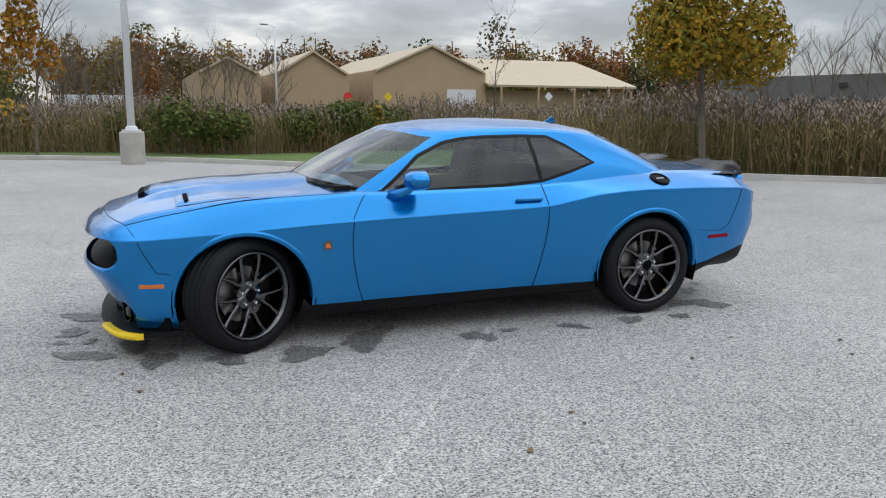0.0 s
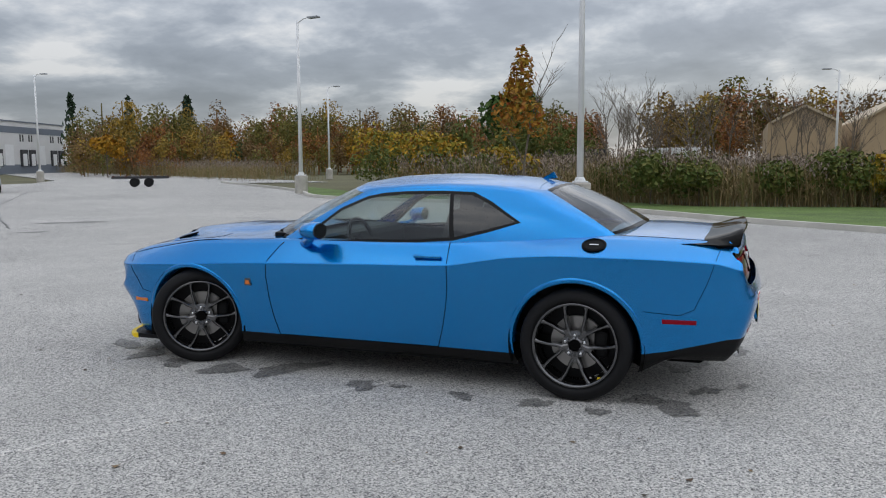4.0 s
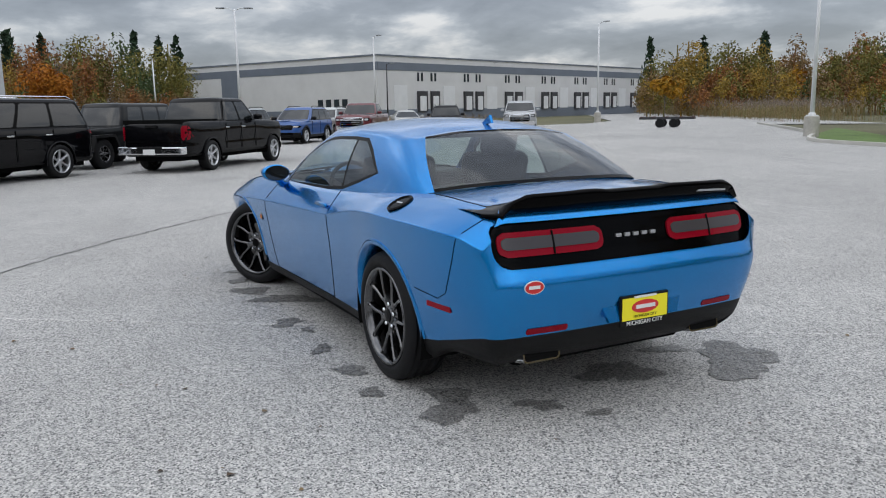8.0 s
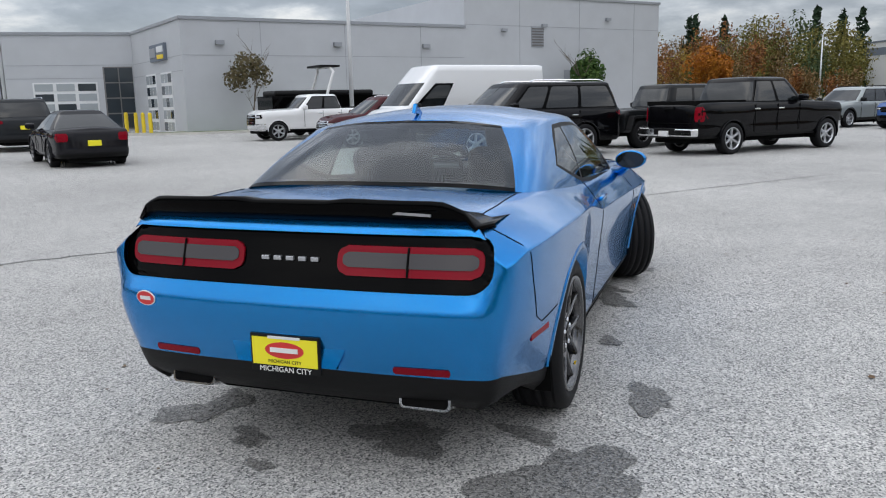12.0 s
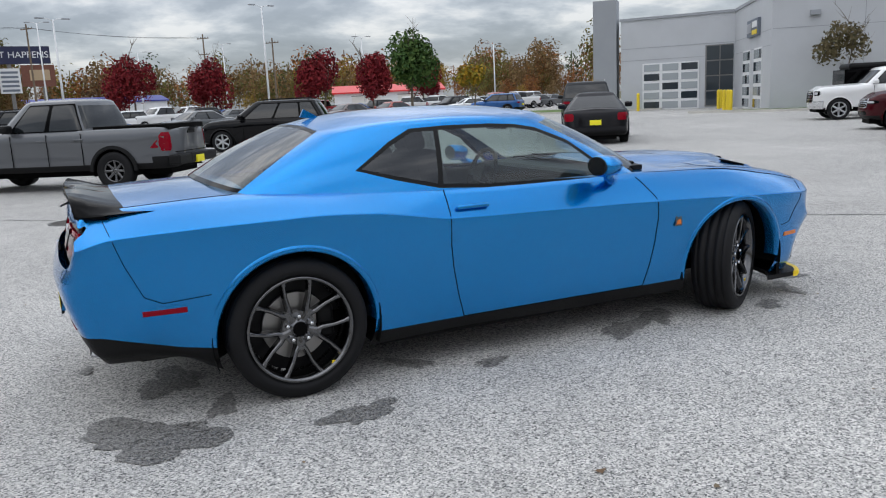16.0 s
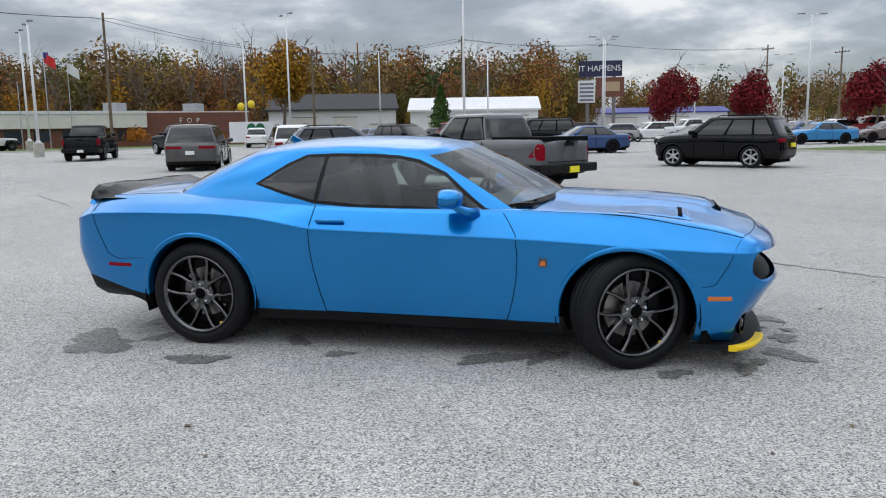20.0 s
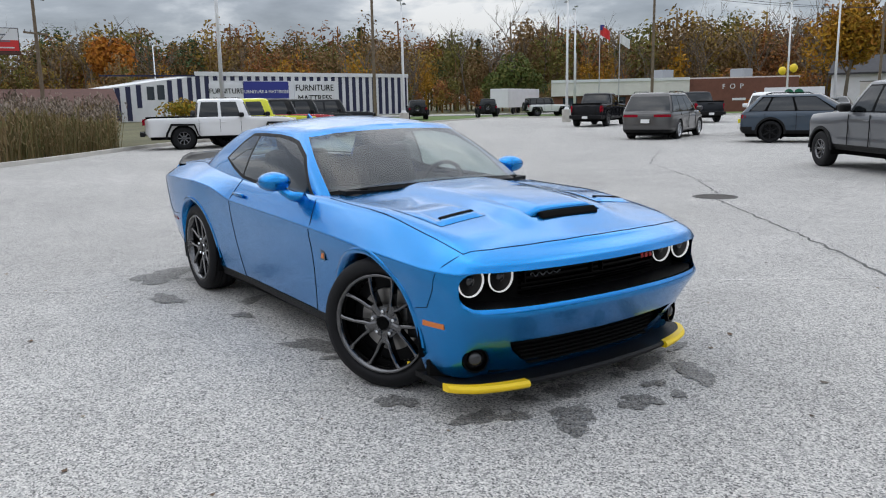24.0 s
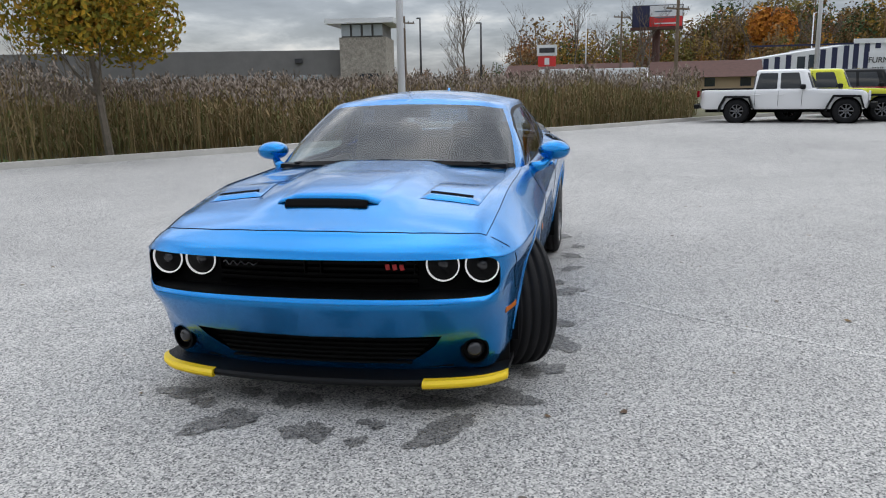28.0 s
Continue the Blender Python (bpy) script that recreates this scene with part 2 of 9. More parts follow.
M["timber"] = material("weathered_timber", (0.16, 0.12, 0.085), 0.9, vary=0.3, size=3)

# ---- building blocks ----
def mesh_object(name, bm, mat, parent=None, label="", smooth=False, category="", group="", kind=""):
    me = bpy.data.meshes.new(name)
    bm.to_mesh(me)
    bm.free()
    mats = mat if isinstance(mat, (list, tuple)) else [mat]
    for one in mats:
        me.materials.append(M[one] if isinstance(one, str) else one)
    if smooth:
        me.polygons.foreach_set("use_smooth", [True] * len(me.polygons))
    ob = new(name, me)
    ob.parent = parent
    return tagged(ob, label, category, group, kind)


def part(name, bm, mat, parent, label="", smooth=False):
    """One mesh object under a thing or a part."""
    return mesh_object(name, bm, mat, parent, label, smooth)


def same(name, ob, parent, m=None):
    """Another object on the same mesh."""
    o = new(name, ob.data)
    o.parent = parent
    if m is not None:
        o.matrix_local = m
    return o


def thing(name, label, category, group="", m=None):
    e = new(name)
    e.empty_display_size = 0.2
    if m is not None:
        e.matrix_world = m
    return tagged(e, label, category, group)


def box(bm, x0, x1, y0, y1, z0, z1, bevel=0.0, taper=0.0):
    """A box, its edges rounded by bevel; taper draws the top in on all sides."""
    v = []
    for z, d in ((z0, 0.0), (z1, taper)):
        for x, y in ((x0 + d, y0 + d), (x1 - d, y0 + d), (x1 - d, y1 - d), (x0 + d, y1 - d)):
            v.append(bm.verts.new((x, y, z)))
    faces = [bm.faces.new([v[i] for i in f]) for f in ((3, 2, 1, 0), (4, 5, 6, 7), (0, 1, 5, 4), (1, 2, 6, 5), (2, 3, 7, 6), (3, 0, 4, 7))]
    if bevel:
        edges = {e for f in faces for e in f.edges}
        bmesh.ops.bevel(bm, geom=list(edges), offset=bevel, segments=2, affect="EDGES", profile=0.5)
    return bm


def boxed(*args, **kw):
    return box(bmesh.new(), *args, **kw)


def move(bm, m):
    bmesh.ops.transform(bm, matrix=m, verts=bm.verts)
    return bm


def lathe(bm, profile, n=32, m=None, close=False):
    """Turns (radius, height) pairs round the z axis."""
    rings = []
    for r, h in profile:
        rings.append([bm.verts.new((r * math.cos(2 * math.pi * k / n), r * math.sin(2 * math.pi * k / n), h)) for k in range(n)])
    made = [v for ring in rings for v in ring]
    for a, b in zip(rings, rings[1:] + (rings[:1] if close else [])):
        for k in range(n):
            bm.faces.new((a[k], a[(k + 1) % n], b[(k + 1) % n], b[k]))
    if not close:
        if profile[0][0] > 1e-5:
            bm.faces.new(rings[0][::-1])
        if profile[-1][0] > 1e-5:
            bm.faces.new(rings[-1])
    if m is not None:
        bmesh.ops.transform(bm, matrix=m, verts=made)
    return bm


def lathed(profile, n=32, m=None, close=False):
    return lathe(bmesh.new(), profile, n, m, close)


def tube(bm, points, radius, n=8, caps=True):
    """A round bar along points; radius may be a list."""
    pts = [Vector(p) for p in points]
    rad = radius if isinstance(radius, (list, tuple)) else [radius] * len(pts)
    rings = []
    for i, p in enumerate(pts):
        d = (pts[min(i + 1, len(pts) - 1)] - pts[max(i - 1, 0)]).normalized()
        side = d.cross(Vector((0, 0, 1)))
        if side.length < 1e-3:
            side = d.cross(Vector((1, 0, 0)))
        side.normalize()
        up = side.cross(d)
        rings.append([bm.verts.new(p + (side * math.cos(a) + up * math.sin(a)) * rad[i]) for a in (2 * math.pi * k / n for k in range(n))])
    for a, b in zip(rings, rings[1:]):
        for k in range(n):
            bm.faces.new((a[k], b[k], b[(k + 1) % n], a[(k + 1) % n]))
    if caps:
        bm.faces.new(rings[0])
        bm.faces.new(rings[-1][::-1])
    return bm


def prism(bm, outline, z0, z1, m=None):
    """A flat outline (x, y) given thickness from z0 to z1."""
    a = [bm.verts.new((x, y, z0)) for x, y in outline]
    b = [bm.verts.new((x, y, z1)) for x, y in outline]
    n = len(a)
    bm.faces.new(a[::-1])
    bm.faces.new(b)
    for k in range(n):
        bm.faces.new((a[k], a[(k + 1) % n], b[(k + 1) % n], b[k]))
    if m is not None:
        bmesh.ops.transform(bm, matrix=m, verts=a + b)
    return bm


def curve_at(points, x):
    """Smooth interpolation through (x, value) pairs in rising x."""
    xs = [p[0] for p in points]
    if x <= xs[0]:
        return points[0][1]
    if x >= xs[-1]:
        return points[-1][1]
    i = max(k for k in range(len(xs) - 1) if xs[k] <= x)
    def slope(k):
        if k == 0:
            return (points[1][1] - points[0][1]) / (xs[1] - xs[0])
        if k == len(xs) - 1:
            return (points[-1][1] - points[-2][1]) / (xs[-1] - xs[-2])
        a = (points[k][1] - points[k - 1][1]) / (xs[k] - xs[k - 1])
        b = (points[k + 1][1] - points[k][1]) / (xs[k + 1] - xs[k])
        return 0.0 if a * b <= 0 else 2 * a * b / (a + b)
    h = xs[i + 1] - xs[i]
    t = (x - xs[i]) / h
    a, b = points[i][1], points[i + 1][1]
    return (2 * t ** 3 - 3 * t ** 2 + 1) * a + (t ** 3 - 2 * t ** 2 + t) * h * slope(i) + (3 * t ** 2 - 2 * t ** 3) * b + (t ** 3 - t ** 2) * h * slope(i + 1)


def spline(points, n):
    """n points at even steps along a smooth curve through points (any dimension)."""
    p = np.array(points, float)
    d = np.concatenate([[0], np.cumsum(np.linalg.norm(np.diff(p, axis=0), axis=1))])
    fine = np.linspace(0, d[-1], 600)
    out = np.array([[curve_at(list(zip(d, p[:, k])), t) for t in fine] for k in range(p.shape[1])]).T
    e = np.concatenate([[0], np.cumsum(np.linalg.norm(np.diff(out, axis=0), axis=1))])
    return np.array([np.interp(np.linspace(0, e[-1], n), e, out[:, k]) for k in range(p.shape[1])]).T


def lettering(name, words, height, mat, parent, m, spread=1.0, thick=0.004, label=""):
    """Raised words in the built-in letters, standing in the local xz plane and read from -y."""
    cu = bpy.data.curves.new(name, "FONT")
    cu.body, cu.size, cu.align_x, cu.align_y, cu.extrude, cu.space_character = words, height, "CENTER", "CENTER", thick, spread
    ob = new(name, cu)
    me = bpy.data.meshes.new_from_object(ob)
    bpy.data.objects.remove(ob)
    me.materials.clear()
    me.materials.append(M[mat])
    ob = new(name, me)
    ob.parent = parent
    ob.matrix_local = m @ pose(0, 0, 0, 90, 0, 0)
    return tagged(ob, label)

# ---- ground, lot, kerbs ----
def flat_sheet(name, outline, z, mat, label, category, thick=0.0, kind="structure"):
    bm = bmesh.new()
    if thick:
        prism(bm, outline, z - thick, z)
    else:
        bm.faces.new([bm.verts.new((x, y, z)) for x, y in outline])
    bmesh.ops.recalc_face_normals(bm, faces=bm.faces)
    if not thick and bm.faces[:][0].normal.z < 0:
        bmesh.ops.reverse_faces(bm, faces=bm.faces)
    return mesh_object(name, bm, mat, None, label, category=category, kind=kind)


def ribbon(bm, points, width, z0, z1):
    """A low wall of the given width along a plan line."""
    rows = []
    p = [Vector(q) for q in points]
    for i, q in enumerate(p):
        d = (p[min(i + 1, len(p) - 1)] - p[max(i - 1, 0)]).normalized()
        s = Vector((-d.y, d.x)) * width / 2
        rows.append([bm.verts.new((a.x, a.y, z)) for a, z in ((q - s, z0), (q - s * 0.85, z1), (q + s * 0.85, z1), (q + s, z0))])
    for a, b in zip(rows, rows[1:]):
        for k in range(3):
            bm.faces.new((a[k], a[k + 1], b[k + 1], b[k]))
    bm.faces.new(rows[0])
    bm.faces.new(rows[-1][::-1])
    bmesh.ops.recalc_face_normals(bm, faces=bm.faces)
    return bm


ground_bm = bmesh.new()
bmesh.ops.create_grid(ground_bm, x_segments=4, y_segments=4, size=1500, matrix=pose(0, 0, -0.12))
mesh_object("ground", ground_bm, "field", None, "dry autumn grassland reaching to the horizon", category="ground", kind="structure")
SOUTH = [(-42, 24), (-35, 14), (-27, 5.3), (-20.9, 0.5), (-16, -4.0), (-12.4, -7.2), (-8.6, -10.4), (-2.8, -14.8), (1.5, -18.9), (7.6, -21.9), (14.5, -24.2), (20, -31), (36.5, -46.5)]
LOT = SOUTH + [(52, -41.5), (47, -20), (47, 0), (62, 2), (95, 30), (95, 190), (-25, 190), (-30, 72), (-46, 48), (-55, 45)]
flat_sheet("lot_paving", LOT, 0.0, "asphalt", "pale grey exposed-aggregate paving with worn patches", "pavement", thick=0.1)
mesh_object("kerb", ribbon(bmesh.new(), spline(SOUTH, 90), 0.18, -0.1, 0.13), "kerb", None, "pale concrete kerb along the lot", category="kerb", kind="structure")
mesh_object("kerb", ribbon(bmesh.new(), [(-42, 24), (-55, 45), (-46, 48), (-30, 72), (-25, 110)], 0.18, -0.1, 0.13), "kerb", None, "pale concrete kerb along the lot", category="kerb", kind="structure")
GREEN = [(x, y - 0.1) for x, y in SOUTH[5:12]] + [(26, -41), (17, -32), (8, -26.5), (1.5, -24.5), (-1, -22.5), (-6, -23.5), (-11, -23), (-12.2, -17), (-10.6, -12.4)]
flat_sheet("grass_verge", GREEN, -0.02, "grass", "mown green grass verge beside the kerb", "grass", thick=0.05)
flat_sheet("grass_verge", [(-42.2, 24.2), (-55.2, 45.2), (-46, 48.3), (-30.2, 72), (-27, 100), (-42, 92), (-62, 62), (-80, 40), (-60, 22)], -0.02, "grass", "mown green strip beyond the lot", "grass", thick=0.05)
flat_sheet("far_road", [(-120, 20), (-86, 43), (-64, 66), (-46, 96), (-54, 100), (-74, 72), (-94, 50), (-124, 27)], -0.03, "road", "pale two-lane road beyond the grass", "road", thick=0.05)
flat_sheet("driveway", [(36.5, -47.2), (30, -52), (160, -140), (170, -132), (60, -52), (52, -42)], -0.03, "road", "pale access drive past the lot", "road", thick=0.05)
ISLANDS = (("planting_island", [(8, 38), (13, 33), (20, 40), (19, 46), (12, 42)]), ("planting_island", [(20, 42), (24, 41), (31, 48), (30, 54)]),
           ("planting_island", [(30, 30.5), (32, 26.0), (46, 13.5), (50, 11), (47, 16), (34.0, 27.5)]), ("planting_island", [(28, 48), (36, 40), (42, 46), (34, 56)]),
           ("planting_island", [(-14, 33), (-4, 30), (-3, 32), (-13, 35)]))
for nm, outline in ISLANDS:
    g = flat_sheet(nm, outline, 0.11, "grass", "kerbed grass island in the car lot", "grass", thick=0.12)
    mesh_object("kerb", ribbon(bmesh.new(), outline + outline[:2], 0.2, -0.01, 0.13), "kerb", None, "pale kerb round a grass island", category="kerb", kind="structure")


def crack(points, width):
    """A wandering tar line in the paving."""
    rng = random.Random(len(points) * 7 + int(points[0][0] * 10))
    line = []
    for a, b in zip(points, points[1:]):
        n = max(2, int(math.dist(a, b) / 0.12))
        for k in range(n):
            t = k / n
            line.append((a[0] + (b[0] - a[0]) * t + rng.uniform(-0.03, 0.03), a[1] + (b[1] - a[1]) * t + rng.uniform(-0.03, 0.03)))
    bm = bmesh.new()
    rows = []
    for i, q in enumerate(line):
        d = (Vector(line[min(i + 1, len(line) - 1)]) - Vector(line[max(i - 1, 0)])).normalized()
        s = Vector((-d.y, d.x)) * width * rng.uniform(0.35, 1.0)
        rows.append([bm.verts.new((q[0] + s.x, q[1] + s.y, 0.004)), bm.verts.new((q[0] - s.x, q[1] - s.y, 0.004))])
    for a, b in zip(rows, rows[1:]):
        bm.faces.new((a[0], b[0], b[1], a[1]))
    bmesh.ops.recalc_face_normals(bm, faces=bm.faces)
    return bm


for pts, w in (([(-2.3, 7.3), (-0.85, 6.15), (0.74, 4.9), (1.9, 3.9), (3.8, 2.55), (4.7, 1.8), (5.9, 0.7), (6.8, -0.2), (11, -3.6)], 0.020), ([(-2.7, 7.9), (-4.4, 9.6), (-7.6, 12.0), (-11, 16.5)], 0.016),
               ([(14, -8), (22, -14), (30, -22), (36, -28)], 0.03), ([(30, -20), (24, -27), (19, -30)], 0.03), ([(-10, 8), (-13, 10.4), (-14.2, 13)], 0.02), ([(2, -13), (8, -15.5), (15, -18)], 0.02)):
    mesh_object("paving_crack", crack(pts, w), "crack", None, "dark jagged crack across the pale paving", category="crack", kind="stuff")
# a faint pale scored line under the car
mesh_object("scored_line", ribbon(bmesh.new(), [(1.9, 3.85), (-2.75, -2.75)], 0.045, 0.001, 0.0035), "scored", None, "faint pale straight line scored in the paving", category="line", kind="stuff")
hole = thing("manhole", "round dark iron manhole cover set in the paving", "manhole", m=pose(-2.5, 7.55, 0))
part("frame", lathed([(0.34, -0.02), (0.34, 0.006), (0.30, 0.006), (0.30, -0.02)], 36, None, close=True), "crack", hole)
part("cover", lathed([(0.30, -0.02), (0.30, 0.004), (0.02, 0.005)], 36), material("cast_iron", (0.06, 0.055, 0.05), 0.7, 0.6, vary=0.3, size=8, bump=0.5, bump_size=60), hole)


def blob(seed, r, stretch, turn):
    rng = random.Random(seed)
    ph = [rng.uniform(0, 6.28) for _ in range(5)]
    pts = []
    for k in range(44):
        a = 2 * math.pi * k / 44
        d = r * (1 + 0.24 * math.sin(2 * a + ph[0]) + 0.18 * math.sin(3 * a + ph[1]) + 0.13 * math.sin(5 * a + ph[2]) + 0.08 * math.sin(9 * a + ph[3]) + 0.05 * math.sin(14 * a + ph[4]))
        pts.append(Matrix.Rotation(radians(turn), 2) @ Vector((d * stretch * math.cos(a), d / stretch * math.sin(a))))
    return pts


STAINS = ((1.13, 1.02, 0.15, 1.5), (0.68, 0.84, 0.19, 1.6), (-0.03, 1.05, 0.11, 1.2), (-0.77, 1.05, 0.075, 1.4), (-0.29, 0.99, 0.05, 1.5), (-1.25, 1.04, 0.09, 1.5), (-1.66, 1.08, 0.07, 1.3), (-2.05, 0.80, 0.17, 1.5),
          (-1.9, 0.74, 0.10, 1.3), (-2.26, 0.40, 0.09, 1.5), (-2.07, -0.27, 0.19, 1.25), (-2.24, -1.03, 0.27, 1.35), (-1.30, -1.26, 0.14, 1.7), (-1.88, -0.80, 0.10, 1.5), (-0.82, -0.72, 0.10, 1.6), (-0.41, -0.95, 0.08, 1.4),
          (0.62, -0.85, 0.16, 1.7), (0.95, -0.75, 0.13, 1.5), (2.47, -0.38, 0.13, 1.3), (2.18, -0.15, 0.10, 1.1), (2.52, 0.04, 0.10, 1.2), (2.12, 0.51, 0.12, 1.3), (2.46, 0.60, 0.11, 1.6), (2.12, -0.40, 0.06, 1.2), (2.18, 0.25, 0.05, 1.3),
          (2.18, -0.75, 0.09, 1.3), (2.3, 0.68, 0.07, 1.6), (2.58, 0.28, 0.045, 1.3), (2.4, 0.30, 0.05, 1.5), (2.28, -0.58, 0.06, 1.4), (1.6, 1.0, 0.10, 1.6), (1.75, -0.95, 0.09, 1.4), (-2.5, 0.2, 0.05, 1.5), (2.0, 0.85, 0.12, 1.3))
for k, (x, y, r, st) in enumerate(STAINS):
    bm = bmesh.new()
    bm.faces.new([bm.verts.new((x + p.x, y + p.y, 0.0045 + 0.0001 * k)) for p in blob(k, r, math.sqrt(st), k * 47)])
    mesh_object("water_stain", bm, "wet", None, "dark damp patch on the paving by the car", category="stain", group="damp patches", kind="stuff")
for k, (x, y, r) in enumerate(((6.5, -4.8, 0.34), (14, -10, 0.5), (12.6, -7.4, 0.25))):
    bm = bmesh.new()
    bm.faces.new([bm.verts.new((x + p.x, y + p.y, 0.0042)) for p in blob(90 + k, r, 1.5, k * 31)])
    mesh_object("oil_stain", bm, material("oil_darkened_paving", (0.17, 0.168, 0.16), 0.7, grain=0.4, grain_size=90, vary=0.3, size=3), None, "old dark stain on the paving", category="stain", kind="stuff")

# fallen leaves and crumbs on the paving
rng = random.Random(5)
bm = bmesh.new()
for k in range(170):
    a, d = rng.uniform(0, 6.283), 2.2 + 13 * rng.random() ** 1.4
    x, y, s = d * math.cos(a), d * math.sin(a), rng.uniform(0.008, 0.03)
    w = rng.uniform(0, 6.28)
    bm.faces.new([bm.verts.new((x + s * q * math.cos(w + t), y + s * q * math.sin(w + t), 0.005 + 0.5 * s * h)) for t, q, h in ((0, 1, 0.4), (1.3, 0.6, 0), (2.6, 0.9, 0.3), (4.2, 0.7, 0), (5.3, 0.6, 0.5))])
mesh_object("fallen_leaves", bm, material("dry_leaf", (0.1, 0.06, 0.03), 0.8, ramp=[(0.05, 0.04, 0.03), (0.12, 0.07, 0.04), (0.22, 0.15, 0.07), (0.08, 0.075, 0.07)], island=True), None, "small dry leaves and crumbs scattered on the paving", category="leaves", kind="stuff")

# ---- buildings ----
M["metal_wall"] = material("grey_insulated_panel", (0.47, 0.485, 0.51), 0.5, vary=0.05, size=0.6)
M["metal_wall_dark"] = material("darker_grey_panel", (0.30, 0.315, 0.34), 0.5, vary=0.05, size=0.6)
M["tan_wall"] = material("tan_steel_siding", (0.42, 0.31, 0.19), 0.6, vary=0.06, size=0.5)
M["tan_roof"] = material("pale_tan_roof", (0.52, 0.43, 0.30), 0.6, vary=0.06, size=0.5)
M["precast"] = material("pale_precast_wall", (0.62, 0.62, 0.62), 0.8, vary=0.07, size=0.4)
M["slate_band"] = material("slate_painted_band", (0.15, 0.175, 0.215), 0.7, vary=0.08, size=0.5)
M["brick"] = material("red_brown_brick", (0.16, 0.065, 0.045), 0.85, vary=0.15, size=2, grain=0.25, grain_size=20)
M["fascia"] = material("cream_fascia", (0.66, 0.64, 0.60), 0.6, vary=0.08, size=1)
M["roof_dark"] = material("dark_shingle", (0.05, 0.05, 0.055), 0.9, vary=0.2, size=2)
M["roof_brown"] = material("brown_shingle", (0.10, 0.05, 0.04), 0.9, vary=0.2, size=2)
M["white_wall"] = material("white_siding", (0.70, 0.71, 0.72), 0.6, vary=0.06, size=1)
M["navy"] = material("navy_paint", (0.015, 0.018, 0.06), 0.6)
M["royal"] = material("royal_blue_sign", (0.02, 0.03, 0.22), 0.5)
M["grey_wall"] = material("grey_block_wall", (0.17, 0.165, 0.16), 0.8, vary=0.12, size=1)
M["stone"] = material("stacked_stone", (0.32, 0.29, 0.25), 0.9, vary=0.35, size=3, grain=0.3, grain_size=8)
M["win"] = material("building_glass", (0.03, 0.04, 0.05), 0.06, 0, 0.3)
# paler copy of the glass: light in the panes is put into the colour
M["win_lit"] = material("pale_door_glass", (0.35, 0.38, 0.40), 0.12)
M["bollard"] = material("bollard_yellow", (0.75, 0.55, 0.02), 0.5)


class Wall:
    """A wall plane from p to q (plan), for fixing parts on: u runs from p, the outside lies to the right of p->q when side is 1."""

    def __init__(self, parent, p, q, side=1, base=0.0):
        self.parent, self.p = parent, Vector((*p, base))
        d = Vector((q[0] - p[0], q[1] - p[1], 0))
        self.length = d.length
        self.d = d.normalized()
        self.n = Vector((self.d.y, -self.d.x, 0)) * side
        self.side = side

    def basis(self):
        m = Matrix.Identity(4)
        for k, v in enumerate((self.d, -self.n, Vector((0, 0, 1)))):
            m.col[k][:3] = v
        m.col[3][:3] = self.p
        return m

    def box(self, name, u0, u1, z0, z1, out, mat, deep=0.15, parent=None, label="", bevel=0.0):
        bm = boxed(u0, u1, -out, deep, z0, z1, bevel=bevel)
        bmesh.ops.transform(bm, matrix=self.basis(), verts=bm.verts)
        bmesh.ops.recalc_face_normals(bm, faces=bm.faces)
        return part(name, bm, mat, parent or self.parent, label)

    def words(self, name, text, u, z, height, mat, out=0.06, spread=1.0):
        m = self.basis() @ pose(u, -out, z)
        if self.side < 0:
            m = m @ Matrix.Diagonal((-1, 1, 1, 1)) @ Matrix.Diagonal((1, 1, 1, 1))
        return lettering(name, text, height, mat, self.parent, m, spread, 0.02)


def block(parent, name, outline, z0, z1, mat, label=""):
    bm = prism(bmesh.new(), outline, z0, z1)
    bmesh.ops.recalc_face_normals(bm, faces=bm.faces)
    return part(name, bm, mat, parent, label)


# dealership with grey panels
d = thing("dealership", "large grey panelled dealership with service doors and glass corners", "building")
LC, IC, VC, TC, AC = (34.9, 43.0), (39.5, 36.5), (33.0, 27.5), (47.3, 15.3), (61.0, 3.6)
back = (20, 23.5)
block(d, "wing", [LC, IC, VC, TC, (TC[0] + back[0], TC[1] + back[1]), (LC[0] + back[0], LC[1] + back[1])], -0.05, 6.5, "metal_wall")
block(d, "hall", [TC, AC, (AC[0] + 23, AC[1] + 27), (TC[0] + 23, TC[1] + 27)], -0.05, 8.7, "metal_wall", "taller grey hall")
block(d, "pylon", [(33.6, 44.6), (34.8, 43.4), (36.0, 44.6), (34.8, 45.8)], -0.05, 8.0, "metal_wall_dark")
w1, w2, w3, w4 = Wall(d, VC, TC), Wall(d, TC, AC), Wall(d, IC, VC), Wall(d, LC, IC)
for w, h in ((w1, 6.5), (w2, 8.7), (w3, 6.5), (w4, 6.5)):
    w.box("coping", -0.08, w.length + 0.08, h - 0.12, h + 0.06, 0.08, "metal_wall_dark")
    w.box("panel_joint", 0.05, w.length - 0.05, h - 2.1, h - 2.07, 0.012, "metal_wall_dark")
    if w in (w3, w4):
        w.box("panel_joint", 0.05, w.length - 0.05, h - 2.95, h - 2.92, 0.012, "metal_wall_dark")
    u = 4.6
    while u < w.length - 2 and w in (w1, w2):
        w.box("panel_joint", u, u + 0.03, 0.1, h - 0.15, 0.012, "metal_wall_dark")
        u += 5.4
for u in (1.9, 9.2, 15.5):
    w1.box("wall_lamp", u, u + 0.5, 5.0, 5.25, 0.25, "metal_wall_dark")
for u, z in ((6.5, 6.6), (12.5, 7.2), (3.0, 6.2)):
    w2.box("wall_lamp", u, u + 0.4, z, z + 0.2, 0.25, "metal_wall_dark")
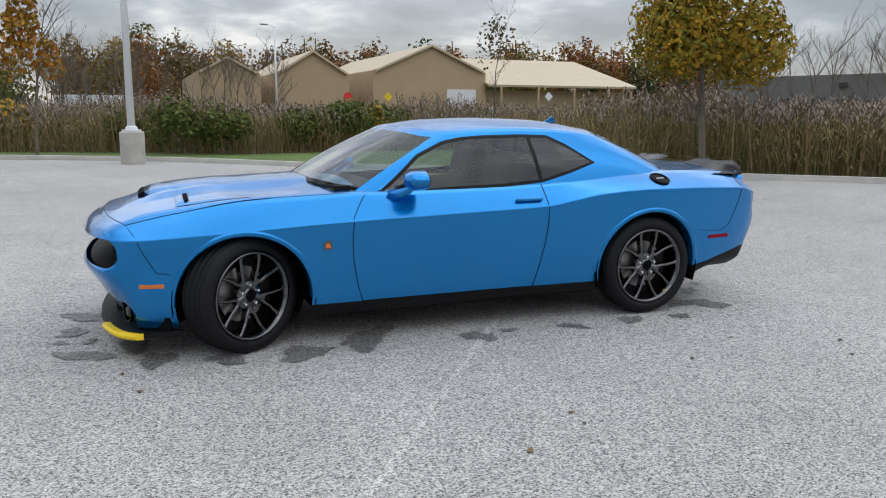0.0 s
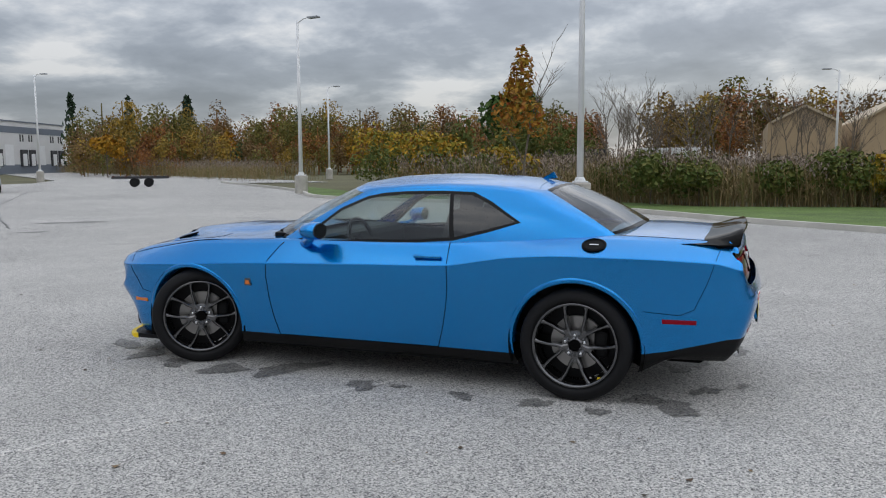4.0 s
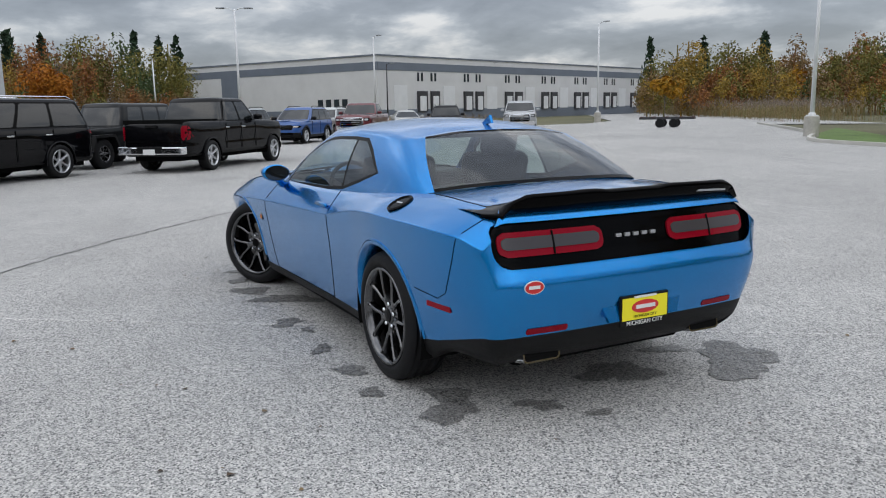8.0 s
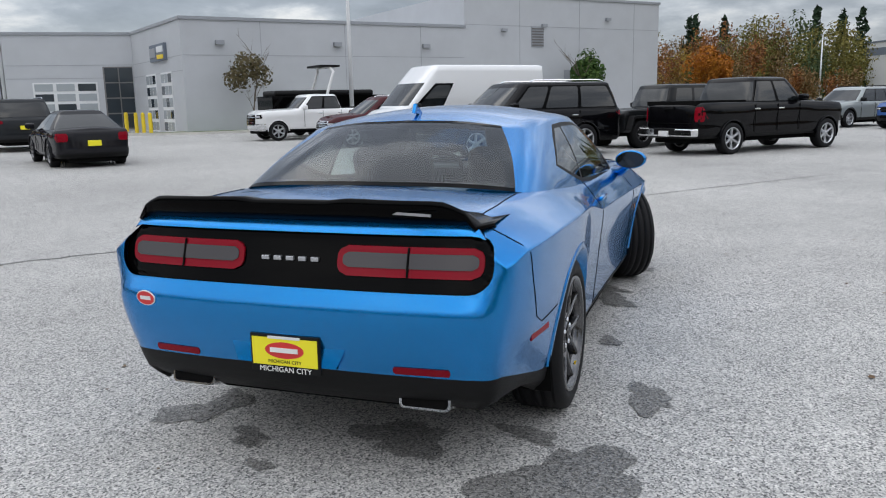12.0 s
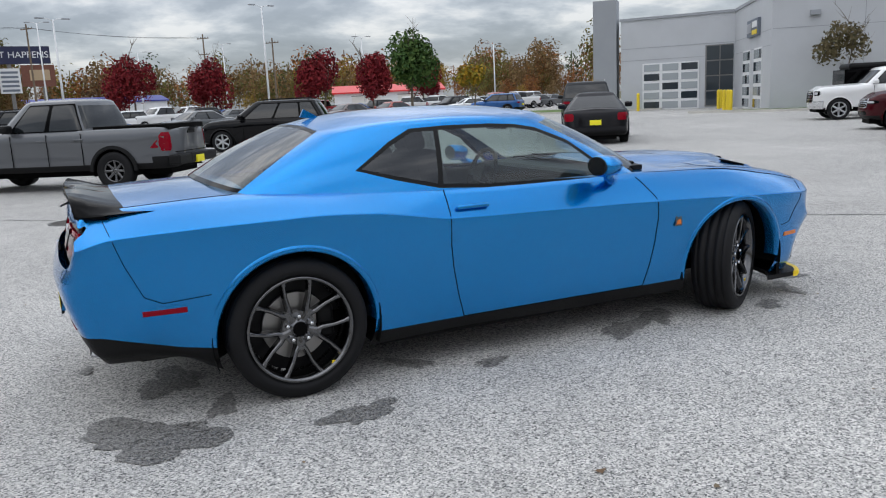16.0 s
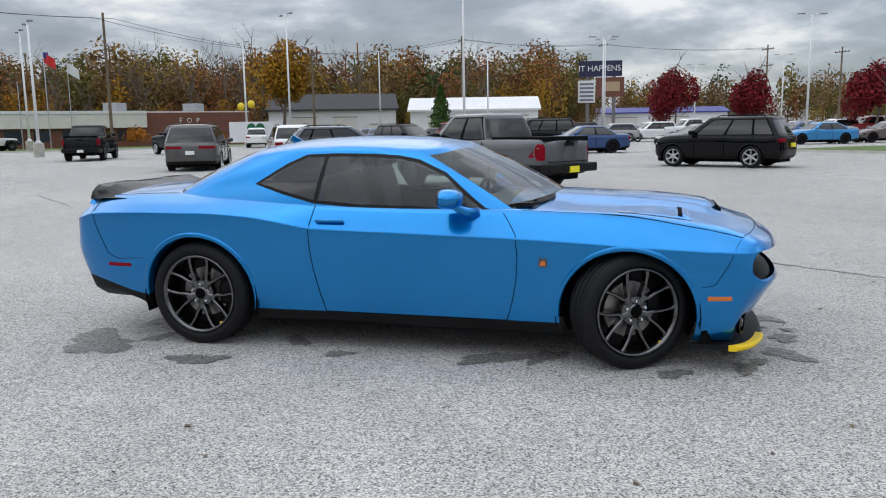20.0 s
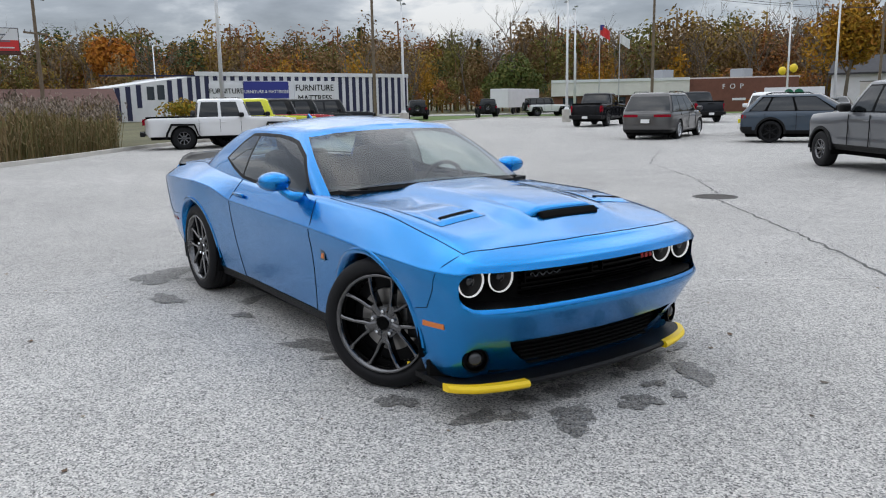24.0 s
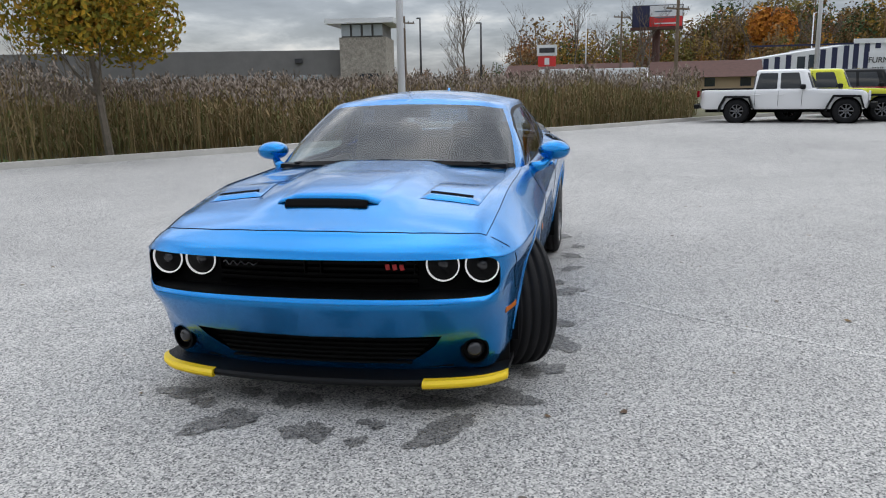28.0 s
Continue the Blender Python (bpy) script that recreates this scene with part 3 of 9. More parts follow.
vent = w2.box("vent", 5.6, 6.7, 5.2, 6.6, 0.05, "metal_wall_dark", label="louvred wall vent")
for k in range(7):
    w2.box("vent_slat", 5.65, 6.65, 5.28 + 0.19 * k, 5.36 + 0.19 * k, 0.09, "grey_wall", parent=vent)
w2.box("service_door", 8.6, 12.4, 0, 3.6, 0.03, "metal_wall_dark")


def glazed_door(w, u0, u1, top, cols, rows, name="service_door"):
    frame_ = w.box(name, u0, u1, 0.0, top, 0.04, "white_wall")
    du, dz = (u1 - u0) / cols, top / rows
    for i in range(cols):
        for j in range(rows):
            w.box("pane", u0 + du * (i + 0.08), u0 + du * (i + 0.92), dz * (j + 0.14), dz * (j + 0.86), 0.06, "win_lit" if (i + j) % 3 else "win", parent=frame_)


glazed_door(w4, 1.6, 5.6, 3.3, 3, 5)
glazed_door(w3, 3.2, 5.4, 3.6, 3, 5)
glazed_door(w3, 6.6, 8.8, 3.6, 3, 5)
cur = w4.box("corner_glazing", 6.0, w4.length - 0.1, 0.1, 4.3, 0.03, "grey_wall")
for i in range(2):
    for j in range(4):
        w4.box("pane", 6.1 + i * 0.92, 6.95 + i * 0.92, 0.2 + j * 1.03, 1.14 + j * 1.03, 0.05, "win", parent=cur)
sg_ = w3.box("wall_sign", 5.0, 8.2, 4.3, 5.3, 0.18, "slate_band", label="dealer service sign, lettering as bars")
w3.box("sign_bar", 5.2, 6.4, 4.55, 5.1, 0.22, "silver", parent=sg_)
w3.box("sign_bar", 6.7, 8.0, 4.8, 5.15, 0.22, "white_wall", parent=sg_)
w3.box("sign_bar", 6.7, 8.0, 4.4, 4.65, 0.22, "bollard", parent=sg_)
for k, (x, y) in enumerate(((31.2, 28.6), (33.0, 30.6), (34.5, 32.4), (36.6, 35.0), (34.2, 40.2), (32.6, 43.4), (37.8, 36.0))):
    b = thing("bollard", "yellow steel bollard guarding a service door", "bollard", "bollards", pose(x, y, 0))
    part("post", lathed([(0.11, 0), (0.11, 1.15), (0.08, 1.22), (0.02, 1.25)], 16), "bollard", b)

# long pale warehouse
wh = thing("warehouse", "long pale precast warehouse with slate blue band and truck docks", "building")
CC, CR, CL = (95, -40.5), (120, -110), (135, -21)
block(wh, "hall", [CL, CC, CR, (CR[0] + 45, CR[1] + 15)], -0.2, 8.9, "precast")
wa, wb_ = Wall(wh, CC, CR, 1), Wall(wh, CL, CC, 1)
for w in (wa, wb_):
    w.box("band", 0, w.length, 6.9, 8.0, 0.05, "slate_band")
    w.box("coping", -0.1, w.length + 0.1, 8.8, 9.0, 0.12, "slate_band")
    w.box("plinth", 0, w.length, -0.1, 1.55, 0.05, "slate_band")
wb_.box("band", 11.5, 15.5, 1.5, 6.9, 0.05, "slate_band")
for k in range(7):
    u = 3.0 + k * 10.2
    wa.box("roller_door", u, u + 2.6, 1.4, 4.9, 0.08, "white_wall")
    dk = wa.box("truck_dock", u + 4.6, u + 6.6, 1.2, 4.1, 0.3, "roof_dark", label="black dock shelter")
    wa.box("dock_door", u + 4.95, u + 6.25, 1.3, 3.4, 0.34, "white_wall", parent=dk)
    dk = wa.box("truck_dock", u + 7.4, u + 9.2, 1.2, 4.1, 0.3, "roof_dark", label="black dock shelter")
    wa.box("dock_door", u + 7.7, u + 8.9, 1.3, 3.4, 0.34, "white_wall", parent=dk)
    for du in (4.7, 5.5, 7.5, 8.3):
        wa.box("window", u + du, u + du + 0.38, 5.5, 6.7, 0.06, "win")
for k in range(4):
    wb_.box("window", 33 + k * 1.6, 34 + k * 1.6, 1.9, 3.1, 0.06, "win")

# three tan gabled halls
def gabled(label, x0, x1, y0, depth, eave, ridge, door=None):
    b = thing("tan_hall", label, "building", "tan halls")
    xm = (x0 + x1) / 2
    bm = bmesh.new()
    prism(bm, [(x0, -0.2), (x1, -0.2), (x1, eave), (xm, ridge), (x0, eave)], 0, depth, pose(0, y0, 0, 90, 0, 0))
    bmesh.ops.recalc_face_normals(bm, faces=bm.faces)
    part("wall", bm, "tan_wall", b)
    for a, c in ((x0 - 0.4, xm), (x1 + 0.4, xm)):
        bm = bmesh.new()
        za = eave - 0.12
        vs = [bm.verts.new(p) for p in ((a, y0 + 0.5, za), (c, y0 + 0.5, ridge), (c, y0 - depth - 0.5, ridge), (a, y0 - depth - 0.5, za), (a, y0 + 0.5, za + 0.3), (c, y0 + 0.5, ridge + 0.3), (c, y0 - depth - 0.5, ridge + 0.3), (a, y0 - depth - 0.5, za + 0.3))]
        for f in ((0, 1, 2, 3), (4, 5, 6, 7), (0, 1, 5, 4), (1, 2, 6, 5), (2, 3, 7, 6), (3, 0, 4, 7)):
            bm.faces.new([vs[i] for i in f])
        bmesh.ops.recalc_face_normals(bm, faces=bm.faces)
        part("roof", bm, "tan_roof", b)
    return b


gabled("tan steel hall with a pale roof, beyond the reeds", -5.0, -13.2, -100, 30, 6.2, 8.0)
gabled("tan steel hall with a pale roof, the middle one of three", -15.2, -25.0, -100, 36, 6.4, 9.1)
hall = gabled("long tan steel hall with a lean-to porch", -28.4, -45.2, -100, 44, 7.0, 10.4)
part("side_wing", boxed(-70, -45.0, -118, -101, -0.2, 4.6), "tan_wall", hall)
part("long_roof", move(boxed(-12.5, 12.5, -10, 10, -0.15, 0.15), pose(-57.5, -108, 7.6, -14, 0, 0)), "tan_roof", hall)
for x in (-47, -53, -59, -65, -69):
    part("porch_post", boxed(x - 0.15, x + 0.15, -98.6, -98.3, -0.2, 5.2), "tan_wall", hall)
part("white_door", boxed(-43.6, -39.2, -100.1, -99.8, -0.1, 4.6), "white_wall", hall)
part("side_door", boxed(-46.9, -46.0, -100.9, -100.6, -0.1, 2.2), "white_wall", hall)

# striped furniture store
f = thing("furniture_store", "low white store with navy vertical stripes and a blue sign", "building")
FL, FM, FR = (-99.5, 19.0), (-99.0, 30.6), (-103.0, 66.0)
block(f, "hall", [FM, FR, (-125, 64), (-122, 28)], -0.2, 5.7, "white_wall")
bm = bmesh.new()
wing = [bm.verts.new(p) for p in ((FL[0], FL[1], -0.2), (FM[0], FM[1], -0.2), (FM[0], FM[1], 5.6), (FL[0], FL[1], 4.0), (-122, 18, -0.2), (-122, 28.5, -0.2), (-122, 28.5, 5.6), (-122, 18, 4.0))]
for q in ((0, 1, 2, 3), (5, 4, 7, 6), (4, 0, 3, 7), (3, 2, 6, 7), (1, 5, 6, 2), (0, 4, 5, 1)):
    bm.faces.new([wing[i] for i in q])
bmesh.ops.recalc_face_normals(bm, faces=bm.faces)
part("wing", bm, "white_wall", f, "wing with a sloping roof")
wg, wf = Wall(f, FL, FM), Wall(f, FM, FR)
for k in range(9):
    z = 3.9 + 1.5 * k / 8
    wg.box("stripe", 0.3 + k * 1.28, 0.9 + k * 1.28, 1.6 if 2 < k < 7 else 0, z, 0.04, "navy") if k not in (4, 5) else wg.box("window", 0.3 + k * 1.28, 1.2 + k * 1.28, 2.6, z - 0.4, 0.04, "win")
wg.box("gable_edge", 0, wg.length, 5.5, 5.7, 0.02, "navy")
L = wf.length
k = 0.0
while k < L - 0.5:
    u = k / L
    low = 5.0 if 0.05 < u < 0.60 else 0.0
    wf.box("stripe", k, k + 0.62, low if low else 0.0, 5.65, 0.04, "navy")
    k += 1.24
wf.box("coping", 0, L, 5.6, 6.15, 0.15, "white_wall")
wf.box("sign_board", 0.19 * L, 0.385 * L, 2.6, 4.9, 0.2, "royal", label="royal blue shop sign board")
wf.words("sign_lettering", "FURNITURE & MATTRESSES", 0.2875 * L, 3.5, 0.62, "white_wall", 0.24)
wf.box("sign_board", 0.413 * L, 0.60 * L, 1.6, 5.0, 0.2, "white_wall", label="white sign board with black words")
wf.words("sign_lettering", "FURNITURE", 0.5065 * L, 4.0, 1.25, "black", 0.24)
wf.words("sign_lettering", "MATTRESS", 0.5065 * L, 2.5, 1.25, "black", 0.24)
wf.box("sign_board", 0.05 * L, 0.186 * L, 2.2, 4.6, 0.12, "white_wall")
wf.words("sign_lettering", "FURNITURE", 0.118 * L, 3.6, 0.95, "black", 0.16)
wf.words("sign_lettering", "RENT TO OWN", 0.118 * L, 2.6, 0.55, "black", 0.16)
wf.box("entrance", 0.21 * L, 0.37 * L, 0.0, 2.4, 0.06, "win")
for k in range(5):
    wf.box("window", (0.07 + 0.022 * k) * L, (0.083 + 0.022 * k) * L, 0.6, 2.0, 0.05, "win")

# brick lodge with a cream fascia
lodge = thing("brick_lodge", "low brown brick hall with a cream fascia and white letters", "building")
GL, GM, GR = (-62.5, 60.0), (-52.0, 70.5), (-43.5, 78.0)
block(lodge, "hall", [GL, GM, GR, (-60, 98), (-80, 80)], -0.2, 3.6, "brick")
g1, g2 = Wall(lodge, GL, GM), Wall(lodge, GM, GR)
g1.box("fascia", -0.3, g1.length, 2.0, 3.7, 0.5, "fascia")
g1.box("fascia_edge", -0.3, g1.length, 3.5, 3.8, 0.6, "white_wall")
for k in range(5):
    g1.box("window", 1.0 + k * 2.7, 2.6 + k * 2.7, 0.6, 1.8, 0.05, "win")
g2.words("wall_words", "F O P", 4.6, 2.7, 0.75, "white_wall", 0.06, 1.3)
g2.box("wall_bar", 4.6, 6.0, 1.2, 1.45, 0.05, "white_wall")
bm = prism(bmesh.new(), [(-61, 62), (-44, 79), (-58, 93), (-76, 78)], 3.55, 3.75)
part("roof", bm, "fascia", lodge)
for x, y in ((-57, 72), (-52, 80)):
    part("roof_unit", boxed(x - 0.9, x + 0.9, y - 0.9, y + 0.9, 3.7, 4.8, bevel=0.05), "metal_wall_dark", lodge)

# white service garages across the lot
def garage(label, p, q, eave, ridge, depth, doors, roof):
    b = thing("white_garage", label, "building")
    w = Wall(b, p, q)
    m = w.basis()
    bm = bmesh.new()
    prism(bm, [(0, -0.2), (depth, -0.2), (depth, eave), (depth / 2, ridge), (0, eave)], 0, w.length)
    bmesh.ops.transform(bm, matrix=m @ Matrix(((0, 0, 1, 0), (1, 0, 0, 0), (0, 1, 0, 0), (0, 0, 0, 1))), verts=bm.verts)
    bmesh.ops.recalc_face_normals(bm, faces=bm.faces)
    part("wall", bm, "white_wall", b)
    bm = bmesh.new()
    prism(bm, [(-0.5, eave - 0.1), (depth / 2, ridge + 0.02), (depth + 0.5, eave - 0.1), (depth + 0.5, eave + 0.15), (depth / 2, ridge + 0.3), (-0.5, eave + 0.15)], -0.4, w.length + 0.4)
    bmesh.ops.transform(bm, matrix=m @ Matrix(((0, 0, 1, 0), (1, 0, 0, 0), (0, 1, 0, 0), (0, 0, 0, 1))), verts=bm.verts)
    bmesh.ops.recalc_face_normals(bm, faces=bm.faces)
    part("roof", bm, roof, b)
    for u0, u1, z in doors:
        w.box("garage_door", u0, u1, 0, z, 0.06, "fascia")
        w.box("door_head", u0 - 0.1, u1 + 0.1, z, z + 0.12, 0.1, "grey_wall")


garage("white garage with a dark hipped roof", (-53, 101.5), (-35.5, 108.5), 4.3, 6.6, 12, ((3.5, 7, 3.2), (9.5, 13, 3.2), (15, 16, 2.1)), "roof_dark")
garage("long white garage with a pale metal roof", (-32, 104.5), (-14, 108.5), 3.9, 5.6, 10, ((2.5, 5.5, 3), (6.3, 9.3, 3), (10.1, 13.1, 3), (14, 17, 3)), "white_wall")
garage("low white service building with a red roof", (40, 128), (58, 122), 3.2, 4.3, 14, ((3, 8, 2.6), (11, 16, 2.6)), "red_sign")
garage("low blue-signed showroom far across the lot", (-10, 175), (18, 178), 4.0, 5.0, 14, ((3, 9, 3), (12, 20, 3)), "royal")

# grey building with a stone tower
tw = thing("stone_tower_building", "grey single-storey building with a stone-clad corner tower", "building")
block(tw, "hall", [(-55, -62), (-67.2, -23), (-90, -30), (-78, -70)], -0.2, 5.05, "grey_wall")
block(tw, "tower", [(-66.14, -22.8), (-66.73, -18.5), (-72.6, -19.3), (-72, -23.6)], -0.2, 6.1, "stone", "stacked stone tower")
block(tw, "lantern", [(-66.3, -22.6), (-66.85, -18.8), (-72.4, -19.5), (-71.8, -23.4)], 6.1, 7.3, "grey_wall")
block(tw, "tower_roof", [(-65.4, -23.9), (-66.1, -17.6), (-73.6, -18.4), (-72.6, -24.6)], 7.3, 7.75, "white_wall")
t1, t2 = Wall(tw, (-66.14, -22.8), (-66.73, -18.5)), Wall(tw, (-55, -62), (-67.2, -23))
t1 = Wall(tw, (-66.14, -22.8), (-66.73, -18.5))
for k in range(4):
    t1.box("window", 0.25 + 1.0 * k, 1.05 + 1.0 * k, 6.2, 7.2, 0.12, "win_lit")
t1.box("window", 1.8, 3.6, 1.6, 2.8, 0.06, "win")
for k in range(6):
    t2.box("window", 16 + 4 * k, 19 + 4 * k, 2.2, 2.8, 0.06, "win_lit")
t2.box("wall_lamp", 12.5, 13.2, 3.9, 4.3, 0.3, "roof_dark")
t2.box("wall_lamp", 36.5, 37.2, 3.9, 4.3, 0.3, "roof_dark")

# brown-roofed houses under the billboard
for x, y, l, turn in ((-99, -3, 15, 84), (-98, 13.5, 12, 84)):
    h = thing("brown_house", "low house with a brown shingle roof behind the reeds", "house", "low houses", pose(x, y, 0, 0, 0, turn))
    part("wall", boxed(-l / 2, l / 2, -4, 4, -0.2, 2.2), "tan_wall", h)
    bm = prism(bmesh.new(), [(-5, 2.0), (5, 2.0), (0, 4.0)], -l / 2 - 0.5, l / 2 + 0.5, pose(0, 0, 0, 90, 0, 0) @ pose(0, 0, 0, 0, 0, 0))
    part("roof", move(bm, pose(0, 0, 0, 0, 0, 90)), "roof_brown", h)
    for k in range(3):
        part("window", boxed(-l / 2 + 2 + 4 * k, -l / 2 + 3.2 + 4 * k, -4.06, -3.9, 0.9, 1.9), "win", h)
# white trailers and distant sheds
for x, y, l, turn, nm, lb in ((-74, 64, 11, 118, "white_trailer", "long white box trailer across the road"), (-86, 2.5, 7, 75, "white_box_truck", "white box truck by the store"), (-84, -3, 5, 75, "white_box_truck", "short white box truck by the store"), (6, -92, 7, 5, "white_trailer", "white box trailer beyond the reeds"), (18, -96, 8, 0, "dark_trailer", "dark covered trailer beyond the reeds")):
    h = thing(nm, lb, "trailer", "", pose(x, y, 0, 0, 0, turn))
    part("box", boxed(-l / 2, l / 2, -1.2, 1.2, 0.8, 3.1, bevel=0.05), "white_wall" if "white" in nm else "roof_dark", h)
    for k in (-0.32, 0.32):
        for sg in (1, -1):
            part("wheel", move(lathed([(0.45, -0.12), (0.45, 0.12)], 16), pose(l * k, sg * 1.05, 0.45, 90, 0, 0)), "rubber", h)
    if nm == "white_box_truck":
        part("cab", boxed(l / 2 + 0.1, l / 2 + 1.9, -1.0, 1.0, 0.5, 2.2, bevel=0.15), "white_wall", h)
        part("windscreen", boxed(l / 2 + 1.7, l / 2 + 1.92, -0.85, 0.85, 1.35, 2.0), "dark_glass", h)

# ---- the blue coupe ----
def smooth_step(a, b, x):
    t = min(1.0, max(0.0, (x - a) / (b - a)))
    return t * t * (3 - 2 * t)


def cut_outline(bm, outline, axis, near):
    """Cuts the faces for which near(centre) holds along a closed outline, seen along the given axis."""
    n = len(outline)
    for k in range(n):
        a, b = outline[k], outline[(k + 1) % n]
        if axis == 1:
            p, d, nrm = Vector((a[0], 0, a[1])), (b[0] - a[0], b[1] - a[1]), Vector((-(b[1] - a[1]), 0, b[0] - a[0]))
        elif axis == 0:
            p, nrm = Vector((0, a[0], a[1])), Vector((0, -(b[1] - a[1]), b[0] - a[0]))
        else:
            p, nrm = Vector((a[0], a[1], 0)), Vector((-(b[1] - a[1]), b[0] - a[0], 0))
        i, j = ((1, 2), (0, 2), (0, 1))[axis]
        e = 0.012
        lo = (min(a[0], b[0]) - e, min(a[1], b[1]) - e)
        hi = (max(a[0], b[0]) + e, max(a[1], b[1]) + e)
        faces = []
        for f in bm.faces:
            us = [v.co[i] for v in f.verts]
            vs = [v.co[j] for v in f.verts]
            if max(us) >= lo[0] and min(us) <= hi[0] and max(vs) >= lo[1] and min(vs) <= hi[1] and near(f.calc_center_median()):
                faces.append(f)
        if faces and nrm.length > 1e-9:
            geom = list({v for f in faces for v in f.verts}) + list({x for f in faces for x in f.edges}) + faces
            bmesh.ops.bisect_plane(bm, geom=geom, dist=1e-5, plane_co=p, plane_no=nrm.normalized())


def inside(outline, u, v):
    hit, n = False, len(outline)
    for k in range(n):
        (x0, y0), (x1, y1) = outline[k], outline[(k + 1) % n]
        if (y0 > v) != (y1 > v) and u < (x1 - x0) * (v - y0) / (y1 - y0) + x0:
            hit = not hit
    return hit


def rounded(x0, x1, y0, y1, r, n=5):
    out = []
    for cx, cy, a in ((x1 - r, y1 - r, 0), (x0 + r, y1 - r, 90), (x0 + r, y0 + r, 180), (x1 - r, y0 + r, 270)):
        for k in range(n + 1):
            w = radians(a + 90 * k / n)
            out.append((cx + r * math.cos(w), cy + r * math.sin(w)))
    return out


def ring_outline(cx, cz, r, n=40):
    return [(cx + r * math.cos(2 * math.pi * k / n), cz + r * math.sin(2 * math.pi * k / n)) for k in range(n)]


def split_shell(bm, name_of, parent, looks, mirrored):
    """Makes one mesh a part from a half shell (y > 0). Parts named in mirrored become a left and a right piece, the rest one whole piece.
    All keep the smooth normals of the whole shell."""
    bm.normal_update()
    for v in bm.verts:
        if abs(v.co.y) < 1e-4:
            n = v.normal.copy()
            n.y = 0
            v.normal = n.normalized()
    groups = {}
    for f in bm.faces:
        nm = name_of(f)
        if nm:
            groups.setdefault(nm, []).append(f)
    made = {}
    for nm, faces in groups.items():
        sides = ((1,), (-1,)) if nm in mirrored else ((1, -1),)
        for side in sides:
            index, cos, nos, polys = {}, [], [], []
            for sg in side:
                for f in faces:
                    ids = []
                    for v in f.verts:
                        key = (v.index, sg if abs(v.co.y) > 1e-4 else 0)
                        if key not in index:
                            index[key] = len(cos)
                            cos.append((v.co.x, v.co.y * sg, v.co.z))
                            nos.append((v.normal.x, v.normal.y * sg, v.normal.z))
                        ids.append(index[key])
                    polys.append(ids if sg > 0 else ids[::-1])
            me = bpy.data.meshes.new(nm.split("|")[0])
            me.from_pydata(cos, [], polys)
            me.materials.append(M[looks[nm.split("|")[0]]])
            me.polygons.foreach_set("use_smooth", [True] * len(me.polygons))
            me.normals_split_custom_set_from_vertices(nos)
            ob = new(nm.split("|")[0], me)
            ob.parent = parent
            made.setdefault(nm, []).append(ob)
    return made


PLAN = [(2.40, 0), (2.39, 0.25), (2.36, 0.5), (2.29, 0.735), (2.19, 0.858), (2.06, 0.912), (1.88, 0.942), (1.44, 0.963), (0.9, 0.957), (0.2, 0.943),
        (-0.5, 0.934), (-1.0, 0.94), (-1.5, 0.960), (-1.9, 0.95), (-2.2, 0.926), (-2.40, 0.886), (-2.49, 0.848), (-2.54, 0.77), (-2.565, 0.60), (-2.58, 0.35), (-2.585, 0)]
CREASE = [(-2.6, 0.83), (-2.45, 0.885), (-2.3, 0.925), (-1.83, 0.94), (-1.44, 0.941), (-1.06, 0.918), (-0.83, 0.882), (-0.6, 0.845), (0.09, 0.825), (0.94, 0.80), (1.63, 0.765), (2.2, 0.735)]
SHOULDER = [(-2.5, 1.03), (-2.2, 1.045), (-1.8, 1.055), (-1.4, 1.05), (-1.0, 1.025), (-0.6, 0.99), (0.0, 0.975), (0.6, 0.972), (1.0, 0.962), (1.4, 0.95), (1.9, 0.893), (2.2, 0.855)]
DRAWN_IN = [(-2.5, 0.185), (-2.2, 0.208), (-1.8, 0.222), (-1.4, 0.205), (-1.0, 0.162), (-0.6, 0.115), (0.0, 0.108), (0.6, 0.115), (1.0, 0.14), (1.4, 0.16), (1.9, 0.17), (2.2, 0.16)]
SPINE = [(-2.52, 1.045), (-2.45, 1.06), (-2.2, 1.085), (-1.9, 1.095), (-1.5, 1.08), (0.5, 1.035), (0.9, 1.022), (1.2, 1.010), (1.6, 0.986), (1.85, 0.956), (2.0, 0.924), (2.16, 0.882), (2.27, 0.846), (2.36, 0.80)]
FRONT_KEYS = [(0.17, 0.23), (0.24, 0.185), (0.36, 0.10), (0.48, 0.028), (0.55, -0.012), (0.58, 0.010), (0.745, 0.006), (0.785, 0.030), (0.828, 0.105)]
REAR_KEYS = [(0.30, 0.19), (0.37, 0.10), (0.47, 0.060), (0.60, 0.018), (0.71, 0.0), (0.775, 0.030), (0.975, 0.095), (1.01, 0.112), (1.04, 0.16)]


